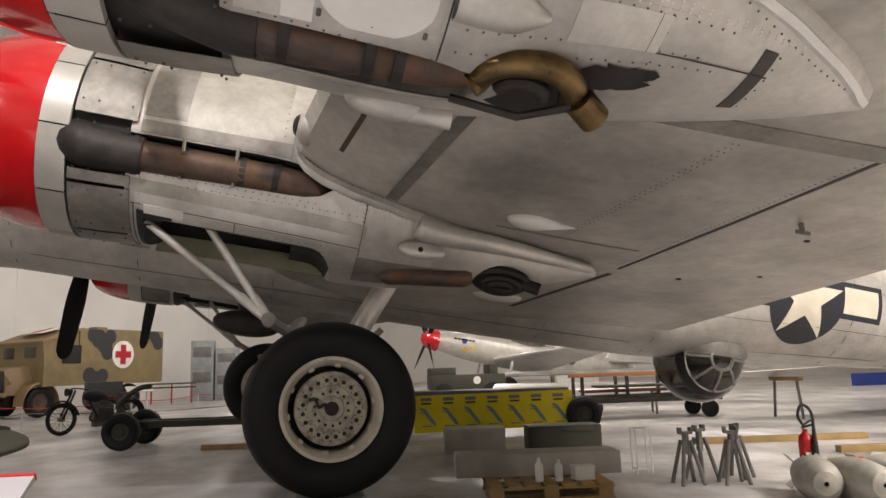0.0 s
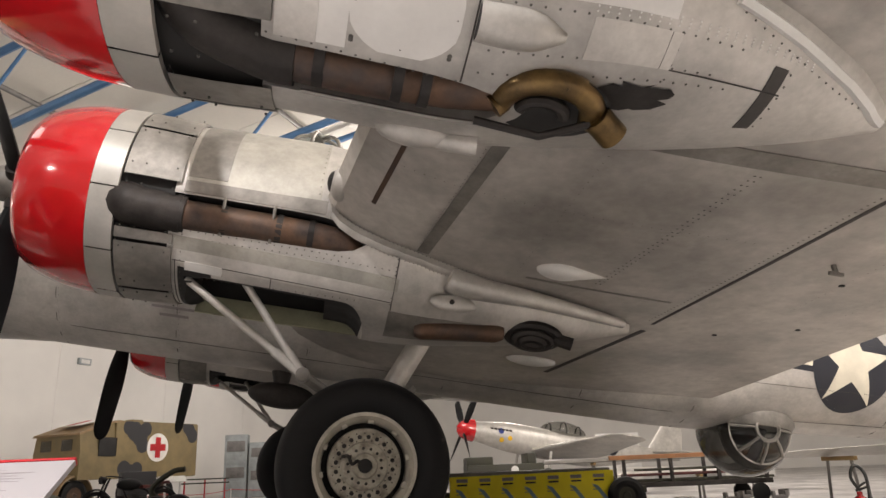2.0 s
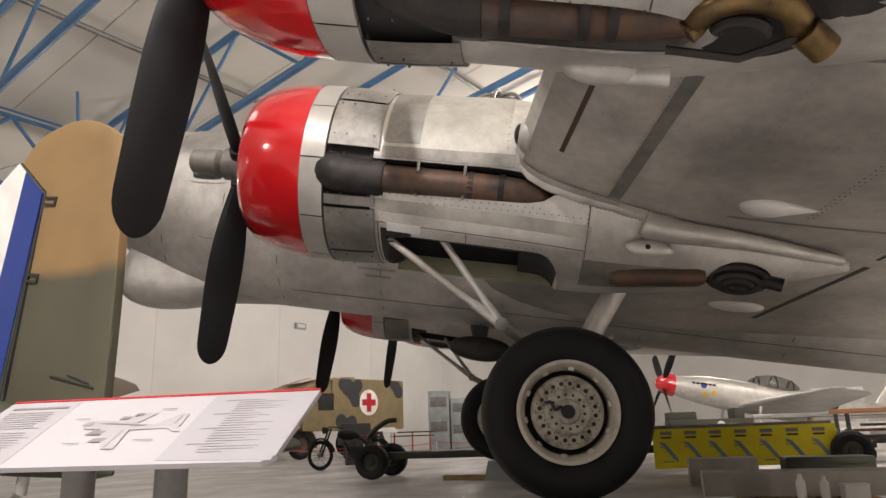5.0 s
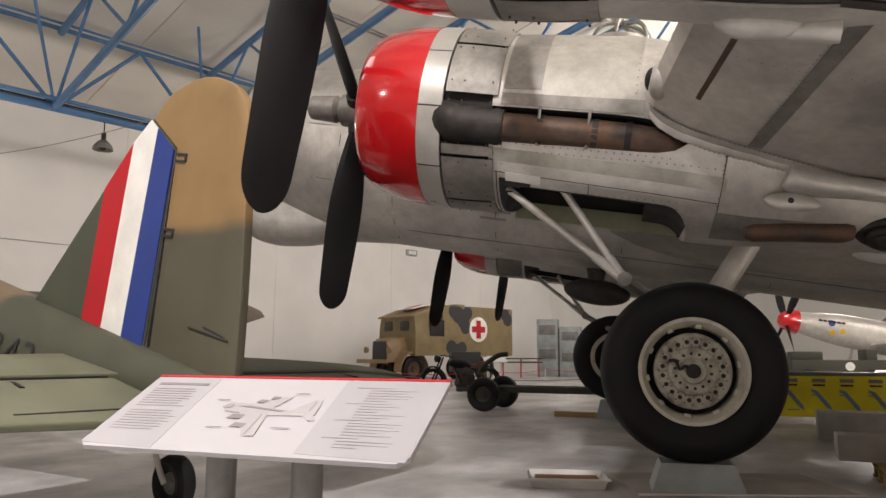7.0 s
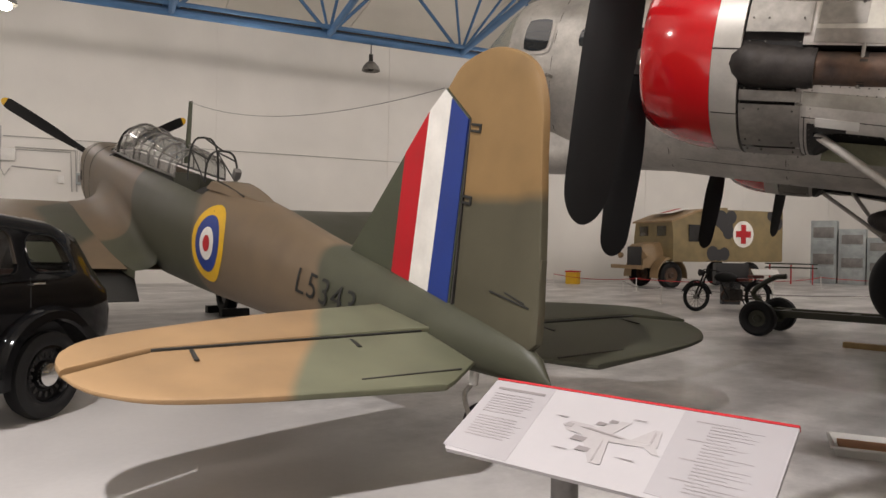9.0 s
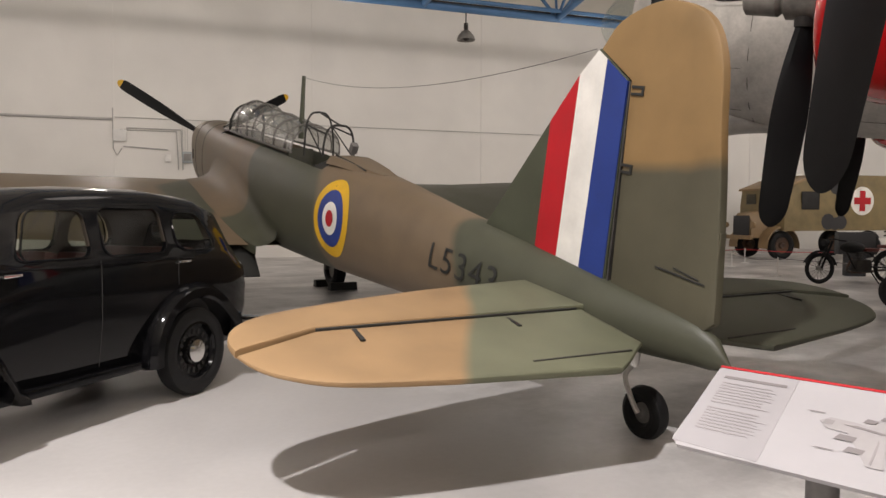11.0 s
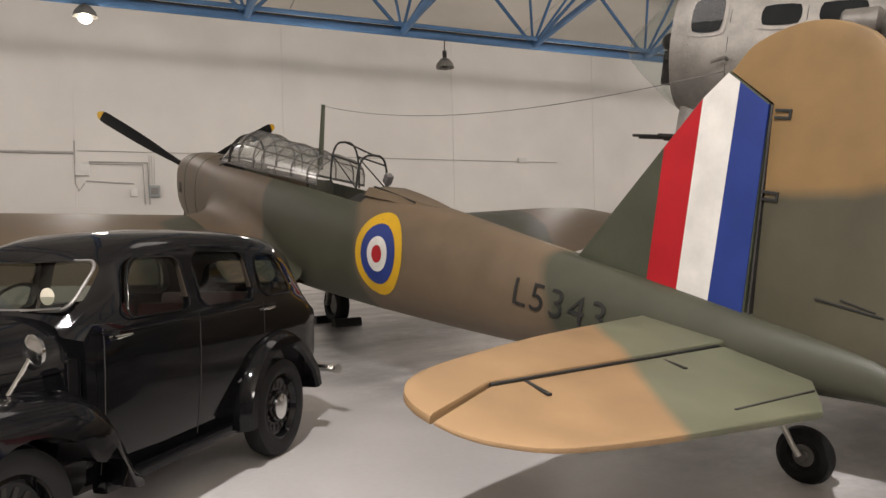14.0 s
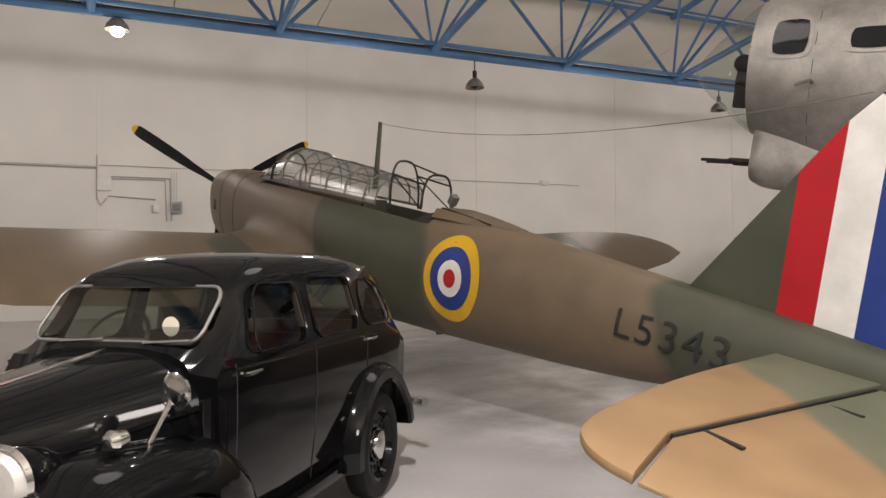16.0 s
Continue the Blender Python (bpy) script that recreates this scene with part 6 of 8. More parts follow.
CAN = [(-11.45, 1.26, 0.34, 0.0), (-10.95, 1.74, 0.33, 0.12), (-10.35, 1.84, 0.36, 0.05), (-9.55, 1.82, 0.38, 0.0), (-9.2, 1.75, 0.37, 0.06), (-8.55, 1.735, 0.38, 0.06), (-7.9, 1.7, 0.38, 0.06), (-7.3, 1.66, 0.38, 0.06), (-6.95, 1.63, 0.38, 0.06)]
bm = bmesh.new()
loft(bm, [hoop(*c) for c in CAN], False, False)
can = part("canopy", bm, "perspex", battle, "long clear framed cockpit canopy")
for i, c in enumerate(CAN):
    bm = bmesh.new()
    pipe(bm, hoop(c[0], c[1] + 0.008, c[2] + 0.008, c[3]), 0.022 if i in (0, 1) else 0.012, 6)
    part("canopy_hoop", bm, "grey_steel" if i not in (0, 1) else "text", can)
for k in (0, 2, 6, 10, 12):
    bm = bmesh.new()
    pipe(bm, [hoop(c[0], c[1] + 0.006, c[2] + 0.006, c[3])[k] for c in CAN], 0.02 if k in (0, 12) else 0.01, 6)
    part("canopy_rail", bm, "grey_steel" if k in (0, 12) else "alu_dull", can)
for i in range(4, 8):
    for k in (1, 9):
        bm = bmesh.new()
        pipe(bm, [hoop(*CAN[i])[k], hoop(*CAN[i + 1])[k + 2]], 0.006, 5)
        part("canopy_brace", bm, "alu_dull", can)
bm = bmesh.new()       # raised rear hood, open


def hood_hoop(x, base, top, half, lean):
    return [Vector((x + lean * math.sin(a), -half * math.copysign(abs(math.cos(a)) ** 0.6, math.cos(a)), base + (top - base) * math.sin(a) ** 0.75)) for a in [math.pi * k / 14 for k in range(15)]]


hoops = [hood_hoop(-6.8, 1.22, 1.87, 0.23, -0.08), hood_hoop(-6.02, 1.3, 1.75, 0.23, 0.0)]
for h in hoops:
    pipe(bm, h, 0.016, 6)
for k in (3, 7, 11):
    pipe(bm, [h[k] for h in hoops], 0.013, 6)
rod(bm, hoops[0][3], hoops[1][0], 0.01, n=6)
rod(bm, hoops[0][11], hoops[1][14], 0.01, n=6)
part("rear_hood", bm, "text", battle, "raised open black framed gunner hood")
for x in (-10.4, -7.6):
    bm = bmesh.new()
    box(bm, 0.1, 0.42, 0.6, pose(x, 0, 0.95, 0, -12, 0), 0.04)
    box(bm, 0.4, 0.5, 0.1, pose(x - 0.2, 0, 0.78), 0.03)
    part("seat", bm, "dark_green", battle)
bm = bmesh.new()
rod(bm, (-6.0, 0.18, 1.1), (-5.9, 0.18, 1.42), 0.03, n=8)
box(bm, 0.1, 0.1, 0.14, pose(-5.9, 0.18, 1.45, 0, 30, 0), 0.02)
part("gun_mount", bm, "grey_steel", battle)
bm = bmesh.new()
loft(bm, [[Vector((x, -w_, FUS.at(x)[0] + FUS.at(x)[2] - 0.05)), Vector((x, -w_ * 0.8, FUS.at(x)[0] + FUS.at(x)[2] + h * 0.8)), Vector((x, 0, FUS.at(x)[0] + FUS.at(x)[2] + h)), Vector((x, w_ * 0.8, FUS.at(x)[0] + FUS.at(x)[2] + h * 0.8)), Vector((x, w_, FUS.at(x)[0] + FUS.at(x)[2] - 0.05))] for x, w_, h in ((-5.6, 0.34, 0.07), (-5.2, 0.3, 0.045), (-4.7, 0.22, 0.015), (-4.3, 0.12, 0.0))])
deck = part("hatch_cover", bm, "fus_camo", battle)
bm = bmesh.new()
for x0_, x1_ in ((-5.58, -4.95), (-4.9, -4.62)):
    pipe(bm, [(x_, -0.2 + 0.02 * (x_ + 5.5), FUS.at(x_)[0] + FUS.at(x_)[2] + 0.062 - 0.075 * (x_ + 5.5)) for x_ in (x0_, (x0_ + x1_) / 2, x1_)], 0.012, 6)
part("hatch_edge", bm, "text", deck)
bm = bmesh.new()
pipe(bm, [(-7.66, 0, 1.4), (-7.68, 0, 2.38)], [0.045, 0.03], 10)
part("aerial_mast", bm, "green", battle)
bm = bmesh.new()
pipe(bm, [(-7.68 + 6.83 * t, 0, 2.36 + 0.42 * t - 0.9 * t * (1 - t)) for t in [k / 20 for k in range(21)]], 0.0035, 5)
part("aerial_wire", bm, "grey_steel", battle)
# propeller
bm = bmesh.new()
lathe(bm, [(-15.15, 0.0), (-15.1, 0.09), (-14.9, 0.12), (-14.82, 0.16), (-14.4, 0.18), (-14.4, 0)], 24, m=Matrix.Translation((0, 0, 0.7)))
bprop = part("propeller", bm, "soot", battle, "three-bladed black propeller with yellow tips")
BLADE2 = blade_mesh(2.33, 0.29, "blade", ["prop", "yellow"], 0.12, 50, 18)
for k in range(3):
    b_ = new("blade", BLADE2)
    b_.parent = bprop
    b_.matrix_basis = pose(-14.9, 0.05, 0.7, 60 + 120 * k)
# exhaust stubs by the nose
for x in (-13.75, -13.6):
    bm = bmesh.new()
    box(bm, 0.05, 0.03, 0.22, Matrix.Translation(FUS.side(x, 0.42, -0.006)), 0.006)
    part("intake_slot", bm, "dark", battle)

# ---- black saloon car ----
CAR = pose(-7.71, 1.31, 0, 0, 0, -56.6)        # origin under the rear axle, x forward, y to the car's left
car = thing("saloon_car", CAR, "shiny black vintage four-door saloon car", "car")


def car_ring(x, w_sill, w_belt, w_roof, z_sill, z_belt, z_roof, n=9):
    """One cross-section of the body from sill to roof and round to the other side."""
    half = [(w_sill * 0.9, z_sill), (w_sill, z_sill + 0.08), ((w_sill + w_belt) / 2 + 0.02, (z_sill + z_belt) / 2), (w_belt, z_belt - 0.06), (w_belt * 0.985, z_belt)]
    for k in range(1, n + 1):
        a = math.pi / 2 * k / n
        t = k / n
        y = w_roof + (w_belt * 0.985 - w_roof) * (1 - t) ** 1.0 if t < 0.5 else None
        ly = w_belt * 0.975 + (w_roof - w_belt * 0.975) * min(1, t / 0.55)
        lz = z_belt + (z_roof - 0.12 - z_belt) * min(1, t / 0.55)
        if t > 0.55:
            q = (t - 0.55) / 0.45 * math.pi / 2
            ly, lz = w_roof * math.cos(q) ** 0.75, z_roof - 0.12 + 0.12 * math.sin(q) ** 0.9
        half.append((max(ly, 0.0), lz))
    return [Vector((x, y, z)) for y, z in half] + [Vector((x, -y, z)) for y, z in half[-2::-1]]


CARS = [(-1.02, 0.3, 0.34, 0.1, 0.5, 0.8, 0.95), (-0.98, 0.46, 0.52, 0.25, 0.42, 0.95, 1.2), (-0.82, 0.56, 0.62, 0.4, 0.38, 1.1, 1.48), (-0.55, 0.6, 0.66, 0.5, 0.36, 1.2, 1.68), (-0.2, 0.62, 0.68, 0.54, 0.36, 1.24, 1.79),
        (0.3, 0.64, 0.69, 0.56, 0.36, 1.25, 1.83), (0.9, 0.64, 0.69, 0.56, 0.36, 1.25, 1.83), (1.4, 0.64, 0.68, 0.55, 0.36, 1.26, 1.80), (1.66, 0.63, 0.67, 0.53, 0.36, 1.27, 1.73)]
bm = bmesh.new()
loft(bm, [car_ring(*s) for s in CARS] + [car_ring(1.72, 0.63, 0.66, 0.52, 0.36, 1.28, 1.68), car_ring(1.96, 0.62, 0.65, 0.5, 0.36, 1.28, 1.4), car_ring(2.02, 0.62, 0.64, 0.48, 0.36, 1.2, 1.34)])
shell = part("body_shell", bm, ["black_gloss", "interior"], car, "glossy black coachwork")
bm = bmesh.new()       # the hollow inside
loft(bm, [[Vector((p.x, p.y * 0.93, 0.5 + (p.z - 0.36) * (1.28 / 1.47))) for p in car_ring(*s)] for s in [(-0.62, 0.5, 0.56, 0.42, 0.4, 1.15, 1.6)] + CARS[4:8] + [(1.66, 0.6, 0.64, 0.51, 0.36, 1.27, 1.73), (1.9, 0.6, 0.62, 0.46, 0.36, 1.27, 1.42)]])
cut(shell, bm)


def rounded(x0, x1, z0, z1, r, slope0=0.0, slope1=0.0, n=5):
    """A rounded opening in x, z; slope moves the top corners of its ends."""
    pts = []
    for cx, cz, a0 in ((x1 - r, z1 - r, 0), (x0 + r, z1 - r, 90), (x0 + r, z0 + r, 180), (x1 - r, z0 + r, 270)):
        for k in range(n + 1):
            a = radians(a0 + 90 * k / n)
            x, z = cx + r * math.cos(a), cz + r * math.sin(a)
            t = (z - z0) / (z1 - z0)
            s_ = slope1 if cx > (x0 + x1) / 2 else slope0
            pts.append((x + s_ * t, z))
    return pts


SIDE_Y = Matrix.Translation((0, 1.0, 0)) @ Matrix.Rotation(radians(90), 4, "X")
WINS = {"front_window": rounded(1.1, 1.72, 1.29, 1.64, 0.08, 0, -0.13), "rear_window": rounded(0.3, 0.98, 1.29, 1.66, 0.09), "quarter_window": rounded(-0.36, 0.18, 1.3, 1.63, 0.12, 0.16, 0)}
for pts in WINS.values():
    bm = bmesh.new()
    flat(bm, pts, 2.0, SIDE_Y)
    cut(shell, bm)
bm = bmesh.new()       # windscreen, cut along the car
flat(bm, rounded(-0.5, 0.5, 1.36, 1.63, 0.07), 1.0, Matrix.Translation((1.5, 0, 0)) @ Matrix(((0, 0, 1, 0), (1, 0, 0, 0), (0, 1, 0, 0), (0, 0, 0, 1))))
cut(shell, bm)
bm = bmesh.new()
flat(bm, rounded(-0.34, 0.34, 1.36, 1.56, 0.08), 0.9, Matrix.Translation((-1.1, 0, 0)) @ Matrix(((0, 0, 1, 0), (1, 0, 0, 0), (0, 1, 0, 0), (0, 0, 0, 1))))
cut(shell, bm)
for p in shell.data.polygons:        # what faces into the car is trimmed in brown
    q = p.center
    if p.normal.dot(Vector((0.0, q.y, q.z - 1.0))) < 0 and -0.66 < q.x < 1.92 and q.z > 0.45:
        p.material_index = 1


def side_y(z):
    return 0.672 if z < 1.28 else 0.672 - (z - 1.28) * 0.3


for sd in (1, -1):
    for name, pts in WINS.items():
        bm = bmesh.new()
        bm.faces.new([bm.verts.new((x, sd * (side_y(z) - 0.015), z)) for x, z in pts])
        pane = part("pane", bm, "smoke", shell)
        pane.visible_shadow = False
        bm = bmesh.new()
        loop = [Vector((x, sd * (side_y(z) + 0.004), z)) for x, z in pts]
        pipe(bm, loop + [loop[0]], 0.007, 6)
        part("window_surround", bm, "black_gloss", shell)
screen = [Vector((1.97 - (z - 1.36) * 0.92 + 0.012, y, z)) for y, z in rounded(-0.5, 0.5, 1.36, 1.63, 0.07)]
bm = bmesh.new()
bm.faces.new([bm.verts.new(v) for v in screen])
ws = part("windscreen", bm, "smoke", shell)
ws.visible_shadow = False
bm = bmesh.new()
pipe(bm, screen + [screen[0]], 0.01, 8)
part("chrome_surround", bm, "grey_steel", ws)
bm = bmesh.new()
bm.faces.new([bm.verts.new((1.915, 0.3 + x, 1.435 + z)) for x, z in circle(0.05, 20)])
part("licence_disc", bm, "star", ws)
for y in (0.2, -0.3):
    bm = bmesh.new()
    rod(bm, (2.0, y, 1.36), (1.99, y + 0.26, 1.375), 0.007, n=6)
    part("wiper", bm, "chrome", ws)
# bonnet, a ridge down the middle
bm = bmesh.new()
rings = []
for x, hw, top, low in ((1.98, 0.6, 1.33, 0.55), (2.3, 0.5, 1.29, 0.55), (2.8, 0.38, 1.23, 0.55), (3.2, 0.27, 1.17, 0.55), (3.32, 0.23, 1.12, 0.55)):
    rings.append([Vector((x, hw * math.copysign(abs(math.cos(a)) ** 0.6, math.cos(a)), low + (top - low) * math.sin(a) ** 0.55 if math.sin(a) > 0 else low)) for a in [math.pi * k / 20 for k in range(21)]])
loft(bm, rings)
bonnet = part("bonnet", bm, "black_gloss", car)
bm = bmesh.new()
pipe(bm, [v + Vector((0, 0, 0.003)) for v in rings[0]], 0.012, 8)
part("bonnet_bead", bm, "black_gloss", bonnet)
for k in (3, 17):
    bm = bmesh.new()
    pipe(bm, [r[k] for r in rings], 0.008, 6)
    part("bonnet_hinge", bm, "black_gloss", bonnet)
bm = bmesh.new()
pipe(bm, [r[10] + Vector((0, 0, 0.002)) for r in rings], 0.008, 6)
part("centre_strip", bm, "chrome", bonnet)
bm = bmesh.new()
box(bm, 0.03, 0.4, 0.55, pose(3.34, 0, 0.83, 0, 8), 0.01)
for k in range(9):
    box(bm, 0.02, 0.012, 0.5, pose(3.36, -0.16 + 0.04 * k, 0.83, 0, 8), 0.003)
part("radiator_grille", bm, "chrome", car)
for y in (0.64, -0.64):
    sg = 1 if y > 0 else -1
    # front wing
    bm = bmesh.new()
    rings = []
    for k in range(19):
        t = k / 18
        x = 1.72 + 1.75 * t
        if t < 0.28:
            z = 0.42 + (0.98 - 0.42) * (math.sin(t / 0.28 * math.pi / 2)) ** 1.1
        else:
            z = 0.98 + 0.06 * math.sin((t - 0.28) / 0.4 * math.pi / 2) if t < 0.68 else 1.04 - 0.5 * ((t - 0.68) / 0.32) ** 2
        w = 0.16 + 0.1 * math.sin(min(1, t / 0.4) * math.pi / 2)
        lowz = max(0.38, z - 0.36) if 0.2 < t < 0.9 else max(0.34, z - 0.22)
        rings.append([Vector((x, sg * (0.60 + w * math.cos(a) * 1.0), lowz + (z - lowz) * math.sin(a) ** 0.8)) for a in [math.pi * j / 12 for j in range(13)]])
    loft(bm, rings)
    fw = part("front_wing", bm, "black_gloss", car)
    bm = bmesh.new()
    flat(bm, circle(0.47, 32, 2.58, 0.36), 0.5, Matrix.Translation((0, sg * 0.75 + 0.25, 0)) @ Matrix.Rotation(radians(90), 4, "X"))
    cut(fw, bm)
    # rear wing
    bm = bmesh.new()
    rings = []
    for k in range(17):
        t = k / 16
        a = radians(-6 + 174 * t)
        x, z = 0.0 + 0.56 * math.cos(a), 0.4 + 0.56 * math.sin(a)
        if t > 0.85:
            z, x = z - 0.06, x - 0.08
        o = Vector((math.cos(a), 0, math.sin(a)))
        rings.append([Vector((x, sg * 0.56, z)) - o * 0.02, Vector((x, sg * 0.6, z)) + o * 0.05, Vector((x, sg * 0.7, z)) + o * 0.045, Vector((x, sg * 0.77, z)), Vector((x, sg * 0.775, z)) - o * 0.07, Vector((x, sg * 0.75, z)) - o * 0.09, Vector((x, sg * 0.56, z)) - o * 0.09])
    loft(bm, rings)
    part("rear_wing", bm, "black_gloss", car)
    bm = bmesh.new()
    box(bm, 1.5, 0.1, 0.07, pose(1.2, sg * 0.645, 0.385), 0.02)
    part("running_board", bm, "black_gloss", car)
    for wx in (0.0, 2.58):
        bm = bmesh.new()
        lathe(bm, [(-0.06, 0.25), (-0.085, 0.28), (-0.09, 0.32), (-0.07, 0.375), (0, 0.395), (0.07, 0.375), (0.09, 0.32), (0.085, 0.28), (0.06, 0.25)], 48, "Y", m=Matrix.Translation((wx, y * 1.0, 0.395)))
        wh = part("wheel", bm, "rubber", car)
        bm = bmesh.new()
        lathe(bm, [(-0.07, 0.26), (-0.075, 0.24), (-0.03, 0.22), (-0.02, 0.13), (-0.04, 0.12), (-0.04, 0.0), (0.04, 0), (0.04, 0.12), (0.02, 0.13), (0.03, 0.22), (0.075, 0.24), (0.07, 0.26)], 36, "Y", m=Matrix.Translation((wx, y, 0.395)))
        rm = part("rim", bm, "black_gloss", wh)
        bm = bmesh.new()
        lathe(bm, [(sg * 0.035, 0.11), (sg * 0.07, 0.1), (sg * 0.085, 0.05), (sg * 0.09, 0.0)], 28, "Y", m=Matrix.Translation((wx, y, 0.395)))
        part("hubcap", bm, "chrome", wh, "chrome hubcap")
        for k in range(16):
            a = 2 * math.pi * k / 16
            bm = bmesh.new()
            box(bm, 0.05, 0.006, 0.028, Matrix.Translation((wx, y + sg * 0.028, 0.395)) @ Matrix.Rotation(-a, 4, "Y") @ pose(0.175, 0, 0), 0.002)
            part("wheel_slot", bm, "dark", rm)
    # headlamp
    bm = bmesh.new()
    lathe(bm, [(3.0, 0.0), (3.02, 0.06), (3.1, 0.115), (3.2, 0.14), (3.24, 0.145), (3.25, 0.13)], 28, m=Matrix.Translation((-0.15, sg * 0.5, 1.01)) @ Matrix.Diagonal((1, 0.86, 0.86, 1)))
    hl = part("headlamp", bm, "black_gloss", car)
    bm = bmesh.new()
    lathe(bm, [(3.245, 0.135), (3.275, 0.1), (3.285, 0.0)], 28, m=Matrix.Translation((-0.15, sg * 0.5, 1.01)) @ Matrix.Diagonal((1, 0.86, 0.86, 1)))
    part("lens", bm, "alu_bright", hl, "pale ribbed glass lens")
    bm = bmesh.new()
    lathe(bm, [(3.23, 0.145), (3.24, 0.155), (3.26, 0.145), (3.25, 0.13)], 28, m=Matrix.Translation((-0.15, sg * 0.5, 1.01)) @ Matrix.Diagonal((1, 0.86, 0.86, 1)))
    part("bezel", bm, "chrome", hl)
    # mirror and side lamp on the wing
    bm = bmesh.new()
    pipe(bm, [(2.5, sg * 0.62, 1.0), (2.4, sg * 0.66, 1.17)], 0.012, 8)
    mir = part("wing_mirror", bm, "chrome", car, "round chrome wing mirror on a stalk")
    bm = bmesh.new()
    lathe(bm, [(0.0, 0.0), (-0.01, 0.078), (0.012, 0.088), (0.025, 0.066), (0.037, 0.0)], 24, m=pose(2.38, sg * 0.67, 1.2, 0, 0, -15 * sg))
    part("mirror_head", bm, "chrome", mir)
    bm = bmesh.new()
    lathe(bm, [(-0.06, 0.0), (-0.04, 0.035), (0.02, 0.045), (0.05, 0.03), (0.06, 0.0)], 20, m=pose(2.74, sg * 0.66, 1.08))
    part("side_lamp", bm, "chrome", car)
    # door gaps, handles, mouldings
    for x, z0, z1 in ((1.04, 0.45, 1.7), (0.2, 0.95, 1.27), (1.93, 0.45, 1.27)):
        bm = bmesh.new()
        pipe(bm, [(x, sg * (yy - 0.005), zz) for zz, yy in ((0.45, 0.645), (0.62, 0.668), (0.8, 0.688), (1.0, 0.693), (1.19, 0.692), (1.26, 0.684)) if zz >= z0], 0.0028, 5)
        part("door_gap", bm, "dark", shell)
    for x in (1.86, 0.2):
        bm = bmesh.new()
        pipe(bm, [(x, sg * 0.67, 1.2), (x, sg * 0.71, 1.2), (x - 0.13, sg * 0.71, 1.205)], [0.014, 0.012, 0.007], 8)
        part("door_handle", bm, "chrome", shell)
    bm = bmesh.new()
    pipe(bm, [(x, sg * (0.682), 1.235 - 0.02 * max(0, 0.2 - x)) for x in (1.95, 1.5, 1.0, 0.5, 0.0)], 0.009, 6)
    part("waist_moulding", bm, "black_gloss", shell)
    bm = bmesh.new()
    flat(bm, rounded(2.06, 2.14, 0.78, 1.12, 0.02), 0.02, Matrix.Translation((0, sg * 0.625 + 0.01, 0)) @ Matrix.Rotation(radians(90), 4, "X"))
    vent = part("scuttle_vent", bm, "black_gloss", car)
    bm = bmesh.new()
    edge = [Vector((x, sg * 0.638, z)) for x, z in rounded(2.06, 2.14, 0.78, 1.12, 0.02)]
    pipe(bm, edge + [edge[0]], 0.004, 5)
    part("vent_edge", bm, "black_gloss", vent)
bm = bmesh.new()
pipe(bm, curve_pts([(-1.1, -0.72, 0.5), (-1.2, -0.5, 0.5), (-1.22, 0, 0.5), (-1.2, 0.5, 0.5), (-1.1, 0.72, 0.5)], 5), 0.045, 8)
part("rear_bumper", bm, "chrome", car)
bm = bmesh.new()
pipe(bm, curve_pts([(3.5, -0.7, 0.5), (3.58, -0.4, 0.5), (3.6, 0, 0.5), (3.58, 0.4, 0.5), (3.5, 0.7, 0.5)], 5), 0.045, 8)
part("front_bumper", bm, "chrome", car)
for x, w in ((1.15, 0.42), (1.15, -0.42 + 0.1), (0.1, 0.0)):
    bm = bmesh.new()
    box(bm, 0.14, 0.44 if x > 1 else 1.0, 0.62, pose(x - 0.25, w * 0.75, 1.0, 0, -10), 0.05)
    box(bm, 0.5, 0.44 if x > 1 else 1.0, 0.16, pose(x, w * 0.75, 0.72), 0.05)
    part("seat", bm, "leather", car, "dark red leather seat")
bm = bmesh.new()
lathe(bm, [(0.0, 0.185), (0.012, 0.2), (0.0, 0.215), (-0.012, 0.2), (0.0, 0.185)], 28, m=pose(1.62, -0.28, 1.32, 0, -35))
rod(bm, (1.62, -0.28, 1.32), (1.9, -0.28, 1.15), 0.02, n=8)
box(bm, 0.02, 0.4, 0.03, pose(1.62, -0.28, 1.32, 0, -35), 0.005)
part("steering_wheel", bm, "interior", car)

# ---- information board ----
SIGN = pose(-1.74, 2.3, 0, 0, 0, 7.5)
sign = thing("information_board", SIGN, "sloping white museum information board with a red edge", "sign")
tilt = math.degrees(math.atan2(0.225, 0.385))
SB = pose(0, -0.02, 0.845, tilt, 0, 0)
bm = bmesh.new()
flat(bm, [(-0.64, 0.225), (-0.66, -0.2), (-0.63, -0.235), (0.61, -0.235), (0.645, -0.2), (0.645, 0.225)], 0.018, SB)
board = part("panel", bm, "board", sign, smooth=False)
for a, b in ((-0.645, -0.33), (0.24, 0.64)):
    bm = bmesh.new()
    flat(bm, [(a, 0.222), (a if a > 0 else a - 0.012, -0.215), (b, -0.228), (b, 0.222)], 0.001, SB @ Matrix.Translation((0, 0, 0.0182)))
    part("grey_column", bm, "board_grey", board, smooth=False)
bm = bmesh.new()
box(bm, 1.29, 0.012, 0.026, SB @ pose(0, 0.231, 0.009), 0.002)
part("red_edge", bm, "matt_red", sign, "thin red edge strip")
bm = bmesh.new()
for x in (-0.18, 0.18):
    rod(bm, (x, -0.02, 0.0), (x, -0.02, 0.83), 0.055, n=24)
part("post", bm, "grey_steel", sign, "pale grey metal posts")
